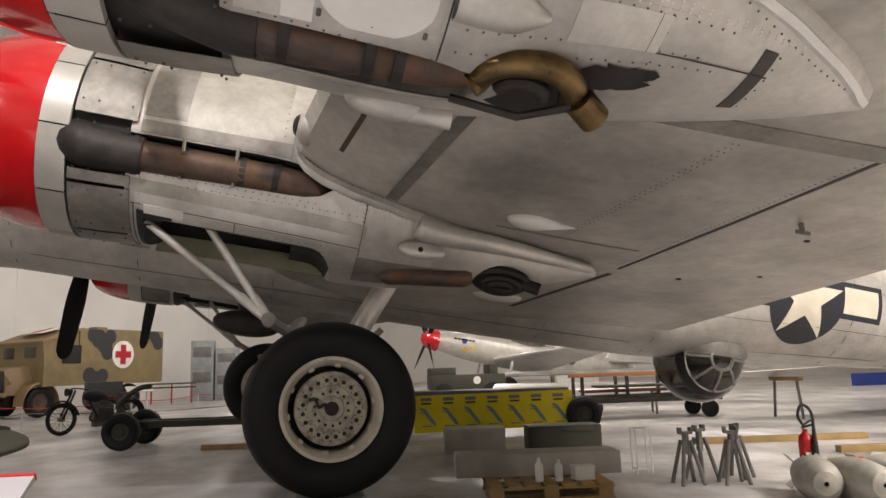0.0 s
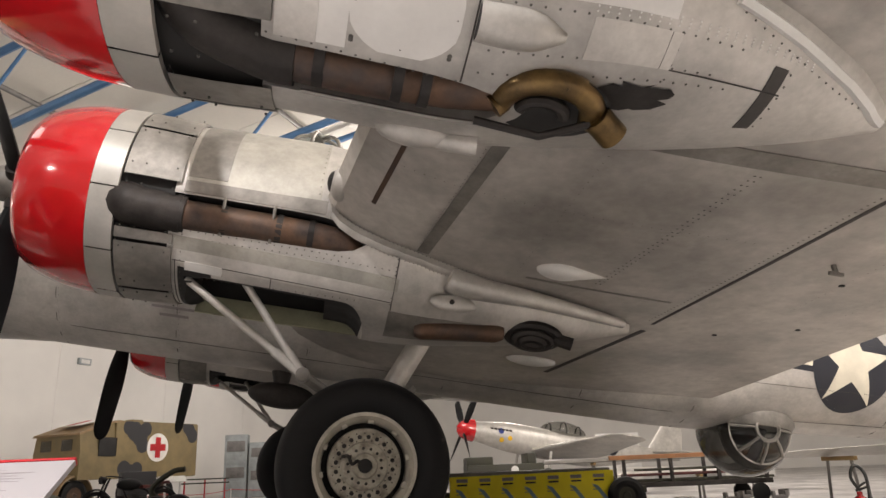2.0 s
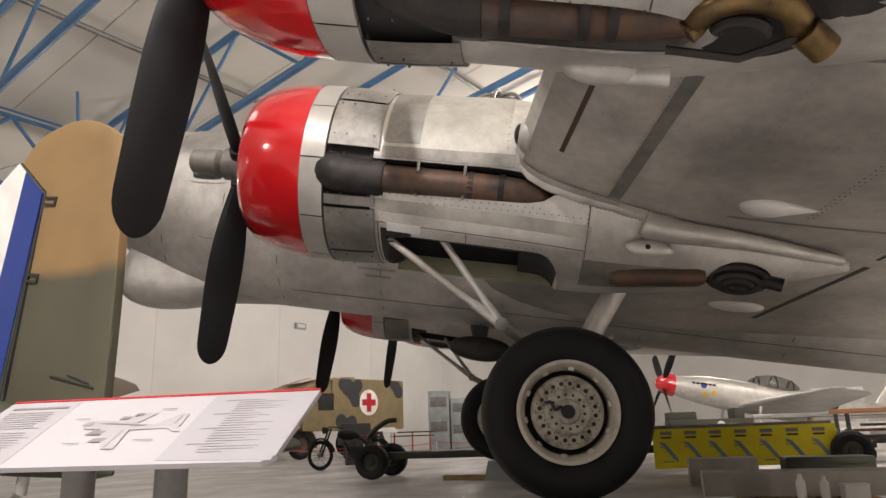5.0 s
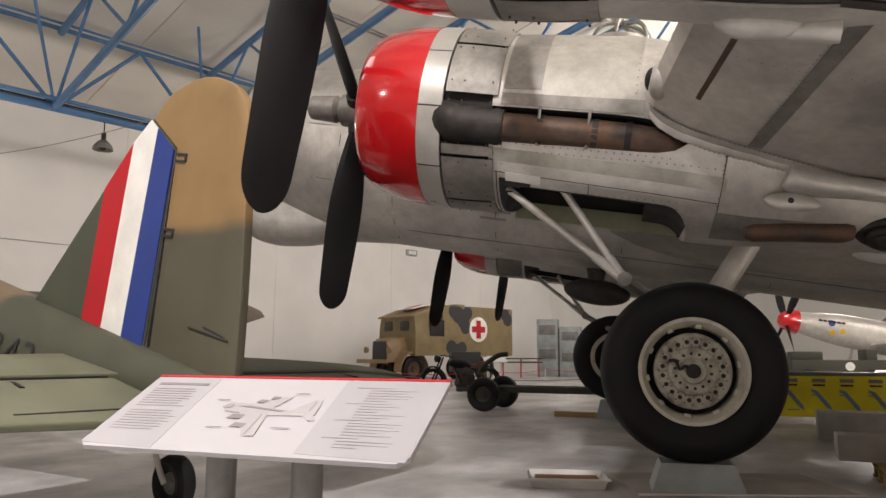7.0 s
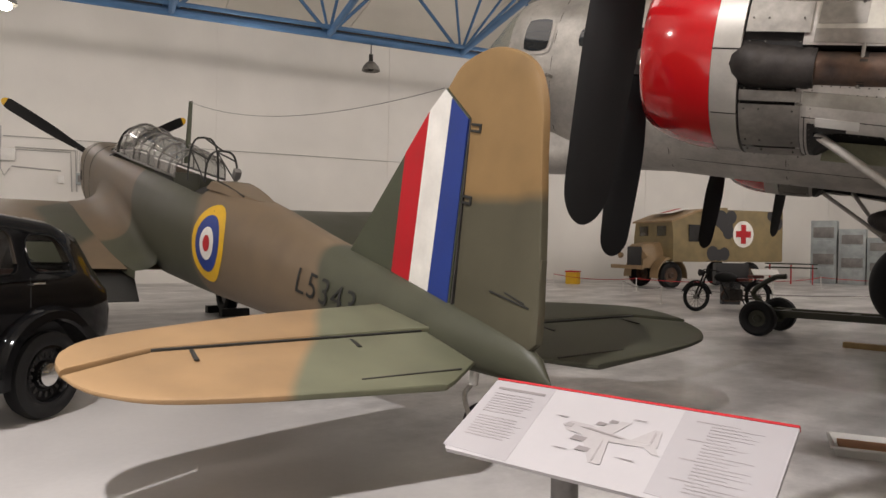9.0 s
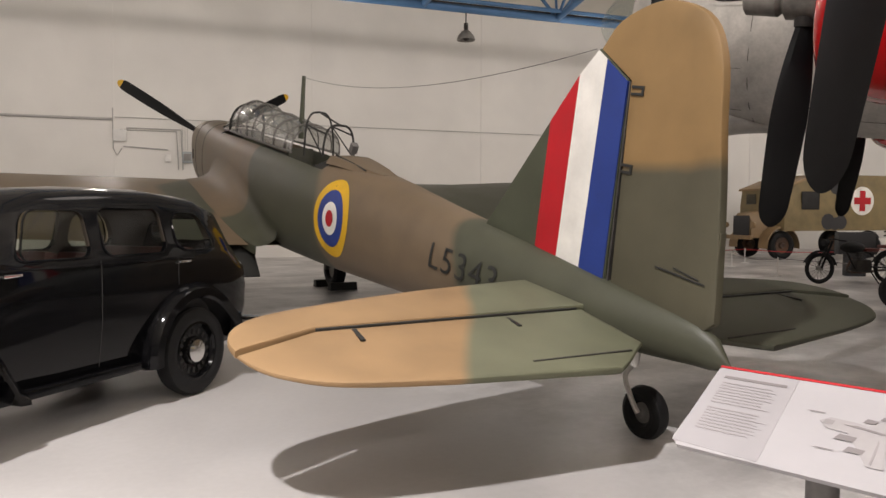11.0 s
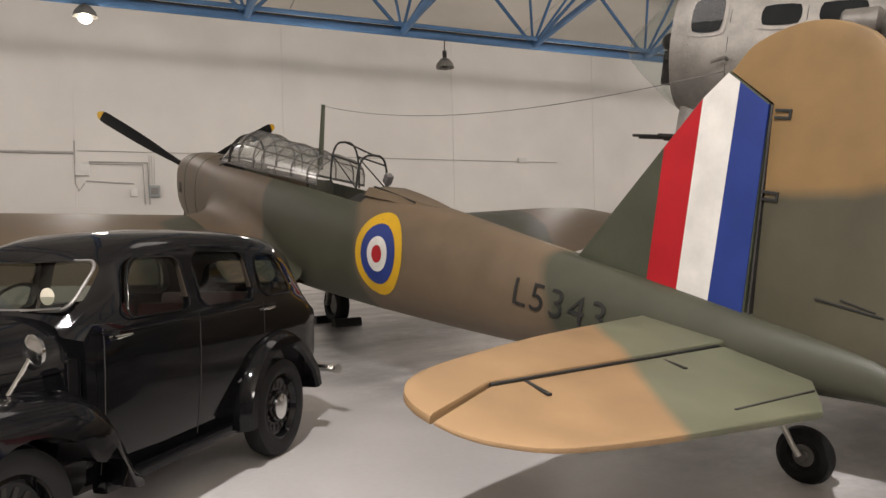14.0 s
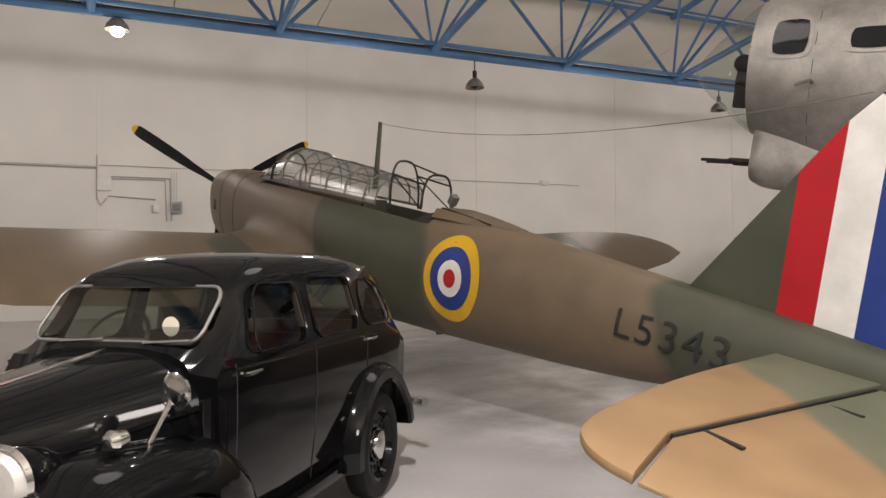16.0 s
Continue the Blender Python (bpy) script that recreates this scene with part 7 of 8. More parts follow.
# print on the board: lines of small unreadable text and a drawing
ON = SB @ Matrix.Translation((0, 0, 0.0205))
bm = bmesh.new()
flat(bm, [(-0.605, 0.165), (-0.36, 0.165), (-0.36, 0.18), (-0.605, 0.18)], 0.0006, ON)
part("title_line", bm, "ink", board, smooth=False)
random.seed(3)
for k in range(17):
    if k == 8:
        continue
    bm = bmesh.new()
    y = 0.135 - 0.0165 * k
    flat(bm, [(-0.6, y), (-0.6 + 0.19 + 0.05 * random.random(), y), (-0.41, y + 0.006), (-0.6, y + 0.006)], 0.0006, ON)
    part("text_line", bm, "ink_pale", board, smooth=False)
for k in range(22):
    bm = bmesh.new()
    y = 0.17 - 0.0165 * k
    x0 = 0.36 if k % 6 else 0.3
    flat(bm, [(x0, y), (x0 + 0.08 + 0.13 * random.random(), y), (x0 + 0.08, y + 0.005), (x0, y + 0.005)], 0.0006, ON)
    part("text_line", bm, "ink_pale", board, smooth=False)
# line drawing of the four-engined bomber: far wing, fuselage, fin, near wing, engines
def stroke(x, y, w, h, k=0.0):
    return [(x - w, y - h + k), (x - w * 0.6, y + h + k), (x + w, y + h * 0.7 - k), (x + w * 0.8, y - h - k)]


DRAWING = [([(-0.07, 0.03), (0.03, 0.1), (0.07, 0.1), (0.02, 0.025)], "ink_faint"),
           ([(-0.2, 0.03), (-0.17, 0.055), (-0.08, 0.05), (0.1, 0.012), (0.21, 0.0), (0.2, -0.012), (0.0, -0.02), (-0.17, 0.0)], "ink_faint"),
           ([(0.1, 0.012), (0.17, 0.085), (0.2, 0.085), (0.21, 0.0)], "ink_faint"), ([(0.15, 0.0), (0.2, -0.04), (0.23, -0.04), (0.2, 0.0)], "ink_faint"),
           ([(-0.11, 0.01), (0.02, -0.005), (0.04, -0.14), (-0.01, -0.14)], "ink_faint")]
DRAWING += [(stroke(-0.1, -0.03, 0.035, 0.014), "ink"), (stroke(-0.06, -0.08, 0.032, 0.013), "ink"), (stroke(-0.045, 0.068, 0.022, 0.01), "ink"), (stroke(0.0, 0.09, 0.02, 0.009), "ink"),
            (stroke(-0.17, 0.032, 0.018, 0.012), "ink_pale"), (stroke(-0.02, 0.02, 0.1, 0.0025, 0.012), "ink"), (stroke(0.0, -0.07, 0.004, 0.06), "ink_pale"), (stroke(0.18, 0.045, 0.005, 0.03), "ink_pale"),
            (stroke(-0.22, 0.07, 0.03, 0.002), "ink"), (stroke(-0.15, -0.1, 0.035, 0.002), "ink"), (stroke(0.12, -0.09, 0.04, 0.002), "ink"), (stroke(0.1, 0.12, 0.03, 0.002), "ink")]
for k, (pts, mt) in enumerate(DRAWING):
    bm = bmesh.new()
    flat(bm, pts, 0.0007, ON @ Matrix.Translation((0, 0, 0.0002 * k)))
    part("drawing", bm, mt, board, smooth=False)

# ---- things on the floor under the bomber ----
wheel_at = BOMBER @ Vector((AX.x, -3.4, AX.z))
for sgn in (-1, 1):
    w = BOMBER @ Vector((AX.x + (0 if sgn < 0 else -0.6), sgn * 3.4, AX.z))
    bm = bmesh.new()
    top_ = w.z - 0.742 + 0.012
    loft(bm, [[Vector((x * k, y * k, z)) for x, y in ((-0.36, -0.24), (0.36, -0.24), (0.36, 0.24), (-0.36, 0.24))] for k, z in ((1.0, 0.0), (0.98, 0.02), (0.78, top_), (0.7, top_))])
    o = part("wheel_stand", bm, "grey_case", None, "", pose(w.x, w.y, 0, 0, 0, 14.6), smooth=False)
    tagged(o, "grey-green steel stand under the bomber wheel", "stand", "wheel stands")
bm = bmesh.new()
box(bm, 1.75, 1.1, 0.006, pose(0, 0, 0.003))
tagged(part("drip_sheet", bm, "concrete", None, "", pose(-0.75, 6.95, 0, 0, 0, 27), smooth=False), "thin grey metal drip sheet on the floor", "sheet")
bm = bmesh.new()
box(bm, 1.75, 0.03, 0.012, pose(0, 0, 0.012), 0.002)
tagged(part("sheet_edge", bm, "pale", None, "", pose(-0.75 + 0.25, 6.95 - 0.5, 0, 0, 0, 27), smooth=False), "white edge strip on the floor sheet", "strip")

tray = thing("drip_tray", pose(-1.93, 6.27, 0, 0, 0, 22), "shallow metal drip tray holding brown card", "tray")
bm = bmesh.new()
W2, D2, HT = 0.32, 0.24, 0.085
ring = lambda a, b, z: [Vector((x, y, z)) for x, y in ((-a, -b), (a, -b), (a, b), (-a, b))]
loft(bm, [ring(W2 - 0.03, D2 - 0.03, 0.0), ring(W2, D2, HT), ring(W2 + 0.015, D2 + 0.015, HT), ring(W2 + 0.015, D2 + 0.015, HT - 0.015), ring(W2 - 0.006, D2 - 0.006, HT - 0.012), ring(W2 - 0.036, D2 - 0.036, 0.012)], False)
bm.faces.new([bm.verts.new(v) for v in ring(W2 - 0.03, D2 - 0.03, 0.001)])
part("pan", bm, "pale", tray)
bm = bmesh.new()
box(bm, 0.53, 0.37, 0.03, pose(0, 0, 0.037), 0.004)
part("card", bm, "brown", tray)


def pallet(m, label):
    t = thing("pallet", m, label, "pallet", "pallets")
    for k in range(7):
        b_ = bmesh.new()
        box(b_, 0.12, 0.8, 0.022, pose(-0.52 + 0.175 * k, 0, 0.13), 0.003)
        part("plank", b_, "wood", t)
    for y in (-0.35, 0, 0.35):
        b_ = bmesh.new()
        box(b_, 1.2, 0.1, 0.02, pose(0, y, 0.108), 0.002)
        box(b_, 1.2, 0.1, 0.02, pose(0, y, 0.011), 0.002)
        part("runner", b_, "wood", t)
        for x in (-0.52, 0, 0.52):
            b_ = bmesh.new()
            box(b_, 0.14, 0.1, 0.078, pose(x, y, 0.06), 0.004)
            part("block", b_, "wood", t)
    return t


pallet(pose(1.0, 7.75, 0, 0, 0, 3), "rough pine pallet on the floor")
crate = thing("crate", pose(0.95, 8.15, 0.142, 0, 0, 3), "long pale grey packing case on a pallet", "crate")
bm = bmesh.new()
box(bm, 1.7, 0.5, 0.22, pose(0, 0, 0.11), 0.01)
part("case", bm, "concrete", crate)
for x, h in ((0.93, 0.22), (1.12, 0.2)):
    bm = bmesh.new()
    lathe(bm, [(0, 0), (0.0, 0.04), (h * 0.7, 0.04), (h * 0.85, 0.018), (h, 0.018), (h, 0)], 18, "Z")
    tagged(part("bottle", bm, "pale", None, "", pose(x, 7.55, 0.142)), "white plastic bottle standing on the pallet", "bottle", "bottles on the pallet")
bm = bmesh.new()
box(bm, 0.2, 0.14, 0.12, pose(0, 0, 0.06), 0.008)
box(bm, 0.21, 0.15, 0.02, pose(0, 0, 0.125), 0.004)
tagged(part("carton", bm, "pale", None, "", pose(1.36, 7.6, 0.142, 0, 0, 10)), "small white carton standing on the pallet", "box")
bm = bmesh.new()
box(bm, 1.1, 0.5, 0.35, pose(0, 0, 0.175), 0.02)
box(bm, 0.5, 0.02, 0.05, pose(0.2, -0.26, 0.28), 0.004)
tagged(part("storage_case", bm, "dark_green", None, "", pose(1.7, 11.6, 0, 0, 0, 4)), "dark closed storage case on the floor", "case")
bm = bmesh.new()
box(bm, 0.9, 0.5, 0.36, pose(0, 0, 0.18), 0.02)
tagged(part("storage_case", bm, "concrete", None, "", pose(0.35, 11.4, 0, 0, 0, 4)), "pale grey storage case on the floor", "case")


def axle_stand(m):
    t = thing("axle_stand", m, "worn grey steel axle stand with splayed legs", "stand", "axle stands")
    for k in range(4):
        a = radians(45 + 90 * k)
        b_ = bmesh.new()
        pipe(b_, [(0.17 * math.cos(a), 0.17 * math.sin(a), 0.0), (0.05 * math.cos(a), 0.05 * math.sin(a), 0.44)], [0.022, 0.02], 8)
        part("leg", b_, "grey_steel", t)
    b_ = bmesh.new()
    rod(b_, (0, 0, 0.3), (0, 0, 0.5), 0.035, n=12)
    part("post", b_, "grey_steel", t)
    b_ = bmesh.new()
    box(b_, 0.14, 0.06, 0.03, pose(0, 0, 0.515), 0.006)
    box(b_, 0.03, 0.06, 0.06, pose(-0.06, 0, 0.54), 0.006)
    box(b_, 0.03, 0.06, 0.06, pose(0.06, 0, 0.54), 0.006)
    part("saddle", b_, "grey_steel", t)
    return t


st0 = axle_stand(pose(2.5, 8.0, 0, 0, 0, 10))
for x, y, r in ((2.72, 8.25, 30), (2.95, 7.95, 0), (3.12, 8.3, 50)):
    copy_thing(st0, pose(x, y, 0, 0, 0, r))


def bomb_body(m, label):
    t = thing("practice_bomb", m, label, "bomb", "white bombs")
    b_ = bmesh.new()
    lathe(b_, [(-0.3, 0.02), (-0.28, 0.1), (-0.2, 0.16), (-0.05, 0.185), (0.15, 0.185), (0.35, 0.15), (0.5, 0.08), (0.52, 0.0)], 28, "Y")
    part("casing", b_, "dull_paint", t)
    for k in range(4):
        a = radians(45 + 90 * k)
        b_ = bmesh.new()
        box(b_, 0.18, 0.22, 0.008, Matrix.Rotation(a, 4, "Y") @ pose(0.12, 0.48, 0), 0.002)
        part("tail_fin", b_, "pale", t)
    return t


bb = bomb_body(pose(3.32, 6.95, 0.187, 0, 0, -12), "cream painted finned bomb lying on the floor")
for x, y, r in ((3.62, 6.8, 8), (3.98, 6.9, 0), (4.34, 6.95, -10)):
    copy_thing(bb, pose(x, y, 0.187, 0, 0, r))

ext = thing("fire_extinguisher", pose(3.62, 7.75, 0) @ Matrix.Scale(0.82, 4), "red fire extinguisher with black hose on the floor", "extinguisher")
bm = bmesh.new()
lathe(bm, [(0.0, 0.0), (0.0, 0.08), (0.02, 0.09), (0.52, 0.09), (0.58, 0.075), (0.62, 0.03), (0.66, 0.03), (0.66, 0.0)], 28, "Z")
part("cylinder", bm, "red", ext)
bm = bmesh.new()
box(bm, 0.14, 0.03, 0.025, pose(0.03, 0, 0.69, 0, -15), 0.006)
box(bm, 0.12, 0.03, 0.02, pose(0.03, 0, 0.73, 0, -30), 0.006)
part("handle", bm, "text", ext)
bm = bmesh.new()
pipe(bm, curve_pts([(0, 0, 0.68), (-0.08, -0.03, 0.82), (-0.02, -0.03, 0.95), (0.08, -0.04, 0.85), (0.06, -0.1, 0.55), (0.04, -0.11, 0.25)], 6), [0.018] * 22 + [0.02 + 0.004 * k for k in range(9)], 10)
part("hose", bm, "text", ext)
bm = bmesh.new()
box(bm, 0.11, 0.012, 0.14, pose(0, -0.088, 0.32), 0.003)
part("label_plate", bm, "pale", ext)

rope = thing("rope_coil", pose(3.85, 7.35, 0), "coiled natural rope and orange cord on the floor", "rope")
for j in range(7):
    bm = bmesh.new()
    pipe(bm, [(0.02 * j + (0.15 + 0.01 * j) * math.cos(a), (0.06 + 0.008 * j) * math.sin(a), 0.14 + 0.12 * math.sin(a * 1.0 + j) * 0.2 + 0.02 * j) for a in [2 * math.pi * k / 20 for k in range(21)]], 0.014, 6)
    part("rope_turn", bm, "rope" if j < 5 else "matt_red", rope)
bm = bmesh.new()
lathe(bm, [(0, 0), (0, 0.14), (0.08, 0.14), (0.08, 0.02), (0.14, 0.02), (0.14, 0)], 20, "Z")
part("drum", bm, "wood", rope)

# ---- bomb trolley with banner ----
TROL = pose(-5.9, 13.75, 0, 0, 0, 5.5)
trolley = thing("bomb_trolley", TROL, "long dark green bomb trolley on rubber tyres", "trolley")
bm = bmesh.new()
box(bm, 8.7, 0.14, 0.12, pose(4.4, -0.3, 0.42), 0.01)
box(bm, 8.7, 0.14, 0.12, pose(4.4, 0.3, 0.42), 0.01)
for k in range(8):
    box(bm, 0.1, 0.6, 0.1, pose(0.3 + 1.15 * k, 0, 0.42), 0.01)
part("chassis", bm, "dark_green", trolley)
for x in (0.0, 8.3):
    for y in (-0.62, 0.62):
        bm = bmesh.new()
        lathe(bm, [(-0.06, 0.15), (-0.1, 0.19), (-0.11, 0.26), (-0.08, 0.315), (0, 0.33), (0.08, 0.315), (0.11, 0.26), (0.1, 0.19), (0.06, 0.15)], 32, "Y", m=Matrix.Translation((x, y, 0.33)))
        wh = part("wheel", bm, "rubber", trolley)
        bm = bmesh.new()
        lathe(bm, [(-0.07, 0.0), (-0.08, 0.06), (-0.05, 0.08), (-0.05, 0.16), (0.05, 0.16), (0.05, 0.08), (0.08, 0.06), (0.07, 0.0)], 24, "Y", m=Matrix.Translation((x, y, 0.33)))
        part("hub", bm, "dark_green", wh)
    bm = bmesh.new()
    rod(bm, (x, -0.6, 0.33), (x, 0.6, 0.33), 0.04, n=10)
    part("axle", bm, "dark_green", trolley)
bm = bmesh.new()
pipe(bm, curve_pts([(0.1, -0.1, 0.45), (-0.25, -0.12, 0.75), (0.1, -0.15, 1.05), (0.35, -0.15, 1.1)], 5), 0.05, 8)
part("tow_arm", bm, "dark_green", trolley)
bm = bmesh.new()
box(bm, 2.6, 0.8, 0.12, pose(6.9, 0.0, 0.62), 0.02)
box(bm, 3.2, 0.85, 0.09, pose(6.5, 0.0, 0.78), 0.02)
part("cradle", bm, "grey_steel", trolley)
banner = thing("yellow_banner", TROL @ pose(6.65, -0.5, 0.0), "bright yellow banner sheet hung along the trolley", "banner")
bm = bmesh.new()
flat(bm, [(-1.48, 0.09), (1.48, 0.14), (1.48, 0.78), (-1.48, 0.76)], 0.012, Matrix.Rotation(radians(90), 4, "X"))
part("sheet", bm, "mustard", banner, smooth=False)
for k in range(7):
    x = -1.25 + 0.41 * k
    for y0, y1, a, b, mt in ((0.66, 0.72, -0.1, 0.1, "ink"), (0.6, 0.63, -0.09, 0.09, "text"), (0.2, 0.22, -0.08, 0.1, "ink"), (0.5, 0.515, -0.12, -0.02, "ink"), (0.45, 0.465, -0.12, 0.0, "ink")):
        bm = bmesh.new()
        flat(bm, [(x + a, y0), (x + b, y0), (x + b, y1), (x + a, y1)], 0.002, Matrix.Translation((0, -0.0135, 0)) @ Matrix.Rotation(radians(90), 4, "X"))
        part("print_bar", bm, mt, banner, smooth=False)
    bm = bmesh.new()
    flat(bm, [(x - 0.13, 0.56), (x - 0.02, 0.52), (x + 0.16, 0.28), (x + 0.18, 0.2), (x + 0.1, 0.25)], 0.002, Matrix.Translation((0, -0.0145, 0)) @ Matrix.Rotation(radians(90), 4, "X"))
    part("print_shape", bm, "banner_blue", banner, smooth=False)
for x, y, l, r in ((-3.6, 12.9, 1.4, 4), (5.0, 11.6, 2.6, 2), (6.6, 10.2, 3.0, 3)):
    bm = bmesh.new()
    box(bm, l, 0.14, 0.09, pose(0, 0, 0.045), 0.006)
    tagged(part("timber_beam", bm, "wood", None, "", pose(x, y, 0, 0, 0, r)), "plain sawn timber beam lying on the floor", "beam", "timber beams")

# aircraft wings stored on trestles
for x, y, z, l, w, rz, rx, lab in ((3.6, 18.6, 0.62, 5.2, 1.5, -8, -6, "bare grey aircraft wing panel stored on trestles"), (8.4, 16.0, 0.86, 6.0, 1.6, 192, -8, "white aircraft wing panel stored on trestles"), (5.5, 22.5, 0.95, 8.0, 1.2, -2, -3, "long brown-edged aircraft wing stored on trestles")):
    t = thing("stored_wing", pose(x, y, 0, 0, 0, rz), lab, "wing", "stored wings")
    bm = bmesh.new()
    loft(bm, [[Vector((p.y, p.x - w / 2, z + p.z)) for p in r] for r in wing_rings([(0, -l / 2, 0, w, 0.1, rx), (0.1, 0, 0, w * 0.85, 0.1, rx), (0.35, l / 2 - 0.3, 0, w * 0.5, 0.09, rx), (0.5, l / 2, 0, w * 0.25, 0.06, rx)])])
    part("skin", bm, "alu_bright" if x > 8 else "alu" if y < 20 else "alu_dull", t)
    for q in (-l * 0.32, l * 0.25):
        for sy in (-0.35, 0.35):
            bm = bmesh.new()
            rod(bm, (q, sy * 1.3, 0), (q, sy, z - 0.02), 0.03, n=8)
            part("trestle_leg", bm, "grey_steel", t)
        bm = bmesh.new()
        box(bm, 0.08, 1.0, 0.08, pose(q, 0, z - 0.06), 0.01)
        part("trestle_bar", bm, "wood", t)

cart = thing("parts_trolley", pose(4.3, 17.0, 0, 0, 0, 4), "low dark steel parts trolley loaded with brown boards", "trolley")
bm = bmesh.new()
for y in (-0.45, 0.45):
    box(bm, 3.2, 0.1, 0.1, pose(0, y, 0.42), 0.01)
for x in (-1.5, -0.5, 0.5, 1.5):
    box(bm, 0.1, 0.9, 0.08, pose(x, 0, 0.42), 0.01)
    for y in (-0.45, 0.45):
        box(bm, 0.07, 0.07, 0.5, pose(x, y, 0.7), 0.008)
part("frame", bm, "soot", cart)
for k, (l, z) in enumerate(((3.4, 0.5), (3.0, 0.62), (2.6, 0.72))):
    bm = bmesh.new()
    box(bm, l, 0.7, 0.05, pose(0.1 * k, 0, z), 0.008)
    part("board", bm, "leather" if k == 1 else "dark_green", cart)
bm = bmesh.new()
box(bm, 3.6, 0.12, 0.09, pose(0.0, -0.45, 0.99), 0.01)
part("rail", bm, "brown", cart)
for x in (-1.3, 1.3):
    for y in (-0.5, 0.5):
        bm = bmesh.new()
        lathe(bm, [(-0.05, 0.0), (-0.05, 0.15), (-0.03, 0.19), (0.03, 0.19), (0.05, 0.15), (0.05, 0.0)], 20, "Y", m=Matrix.Translation((x, y, 0.19)))
        part("wheel", bm, "rubber", cart)
frame_stand = thing("wire_stand", pose(2.25, 8.9, 0, 0, 0, 10), "slim white wire frame stand on the floor", "stand")
for x, y in ((-0.09, -0.07), (0.09, -0.07), (0.09, 0.07), (-0.09, 0.07)):
    bm = bmesh.new()
    rod(bm, (x, y, 0), (x, y, 0.5), 0.008, n=6)
    part("leg", bm, "pale", frame_stand)
bm = bmesh.new()
for z in (0.05, 0.5):
    pipe(bm, [(-0.09, -0.07, z), (0.09, -0.07, z), (0.09, 0.07, z), (-0.09, 0.07, z), (-0.09, -0.07, z)], 0.007, 6)
part("rail", bm, "pale", frame_stand)

# ---- silver fighter with red spinner ----
FT = pose(-1.3, 30.6, 0, 0, 9, 22)
fighter = thing("fighter_aircraft", FT, "bare silver single-engined fighter with red spinner", "aircraft")
FB = Body([(0.0, 2.45, 0.36, 0.36, 0.36, 2), (1.5, 2.42, 0.48, 0.55, 0.6, 2.2), (3.2, 2.4, 0.5, 0.55, 0.7, 2.2), (5.5, 2.4, 0.42, 0.5, 0.75, 2.1), (8, 2.5, 0.25, 0.35, 0.35, 2), (10, 2.55, 0.06, 0.1, 0.1, 2)], 28)
bm = bmesh.new()
FB.hull(bm, 0.0, 10, 30)
part("fuselage", bm, "alu_bright", fighter)
bm = bmesh.new()
lathe(bm, [(-0.6, 0.0), (-0.57, 0.14), (-0.42, 0.31), (-0.18, 0.42), (0.1, 0.47), (0.1, 0)], 28, m=Matrix.Translation((0, 0, 2.45)))
part("spinner", bm, "red", fighter, "glossy red spinner")
FBL = blade_mesh(1.75, 0.3, "blade", "prop")
for k in range(4):
    b_ = new("blade", FBL)
    b_.parent = fighter
    b_.matrix_basis = pose(-0.3, 0, 2.45, 45 + 90 * k)
for side in (-1, 1):
    bm = bmesh.new()
    loft(bm, wing_rings([(2.6, side * 0.3, 1.95, 2.9, 0.14, 1), (3.3, side * 5.6, 2.4, 1.4, 0.1, 1), (3.6, side * 5.9, 2.43, 0.8, 0.08, 1)]))
    part("wing", bm, "alu_bright", fighter)
    bm = bmesh.new()
    c, s_ = math.cos(radians(9)), math.sin(radians(9))
    hx, hz = 2.9 * c - 0.4 * s_, 2.9 * s_ + 0.4 * c
    lathe(bm, [(-0.1, 0.2), (-0.13, 0.3), (-0.08, 0.38), (0, 0.4), (0.08, 0.38), (0.13, 0.3), (0.1, 0.2), (0.1, 0), (-0.1, 0), (-0.1, 0.2)], 28, "Y", m=Matrix.Translation((hx, side * 1.8, hz)))
    part("wheel", bm, "rubber", fighter)
    bm = bmesh.new()
    rod(bm, (hx, side * 1.75, hz), (2.9, side * 1.7, 1.9), 0.06, n=10)
    part("wheel_leg", bm, "alu", fighter)
bm = bmesh.new()
bmesh.ops.create_uvsphere(bm, u_segments=24, v_segments=12, radius=1, matrix=Matrix.Translation((4.2, 0, 2.85)) @ Matrix.Diagonal((1.1, 0.36, 0.5, 1)))
part("canopy", bm, "haze", fighter)
for x_ in (3.5, 4.2, 4.9):
    bm = bmesh.new()
    pipe(bm, [(x_, 0.36 * math.cos(a) * (1 - ((x_ - 4.2) / 1.1) ** 2) ** 0.5, 2.85 + 0.5 * math.sin(a) * (1 - ((x_ - 4.2) / 1.1) ** 2) ** 0.5) for a in [math.pi * k / 12 for k in range(13)]], 0.03, 6)
    part("canopy_frame", bm, "soot", fighter)
for k in range(6):
    bm = bmesh.new()
    p_ = FB.side(0.75 + 0.16 * k, 2.62, 0.0)
    rod(bm, p_, p_ + Vector((0.1, -0.06, -0.02)), 0.035, n=8)
    part("exhaust_stub", bm, "soot", fighter)
for x, z, r, mt in ((1.2, 2.55, 0.12, "navy"), (1.25, 2.2, 0.1, "yellow"), (1.6, 2.3, 0.1, "yellow"), (6.4, 2.5, 0.28, "night")):
    decal(fighter, "marking", circle(r, 16), mt, FB, x, z, 0.006)
bm = bmesh.new()
loft(bm, [[Vector((p.x, p.z, 2.6 + h)) for p in r] for r, h in zip(wing_rings([(8.2, 0, 0, 1.9, 0.08, 0), (8.9, 0, 0, 1.2, 0.08, 0), (9.2, 0, 0, 0.7, 0.07, 0)]), (0, 1.1, 1.5))])
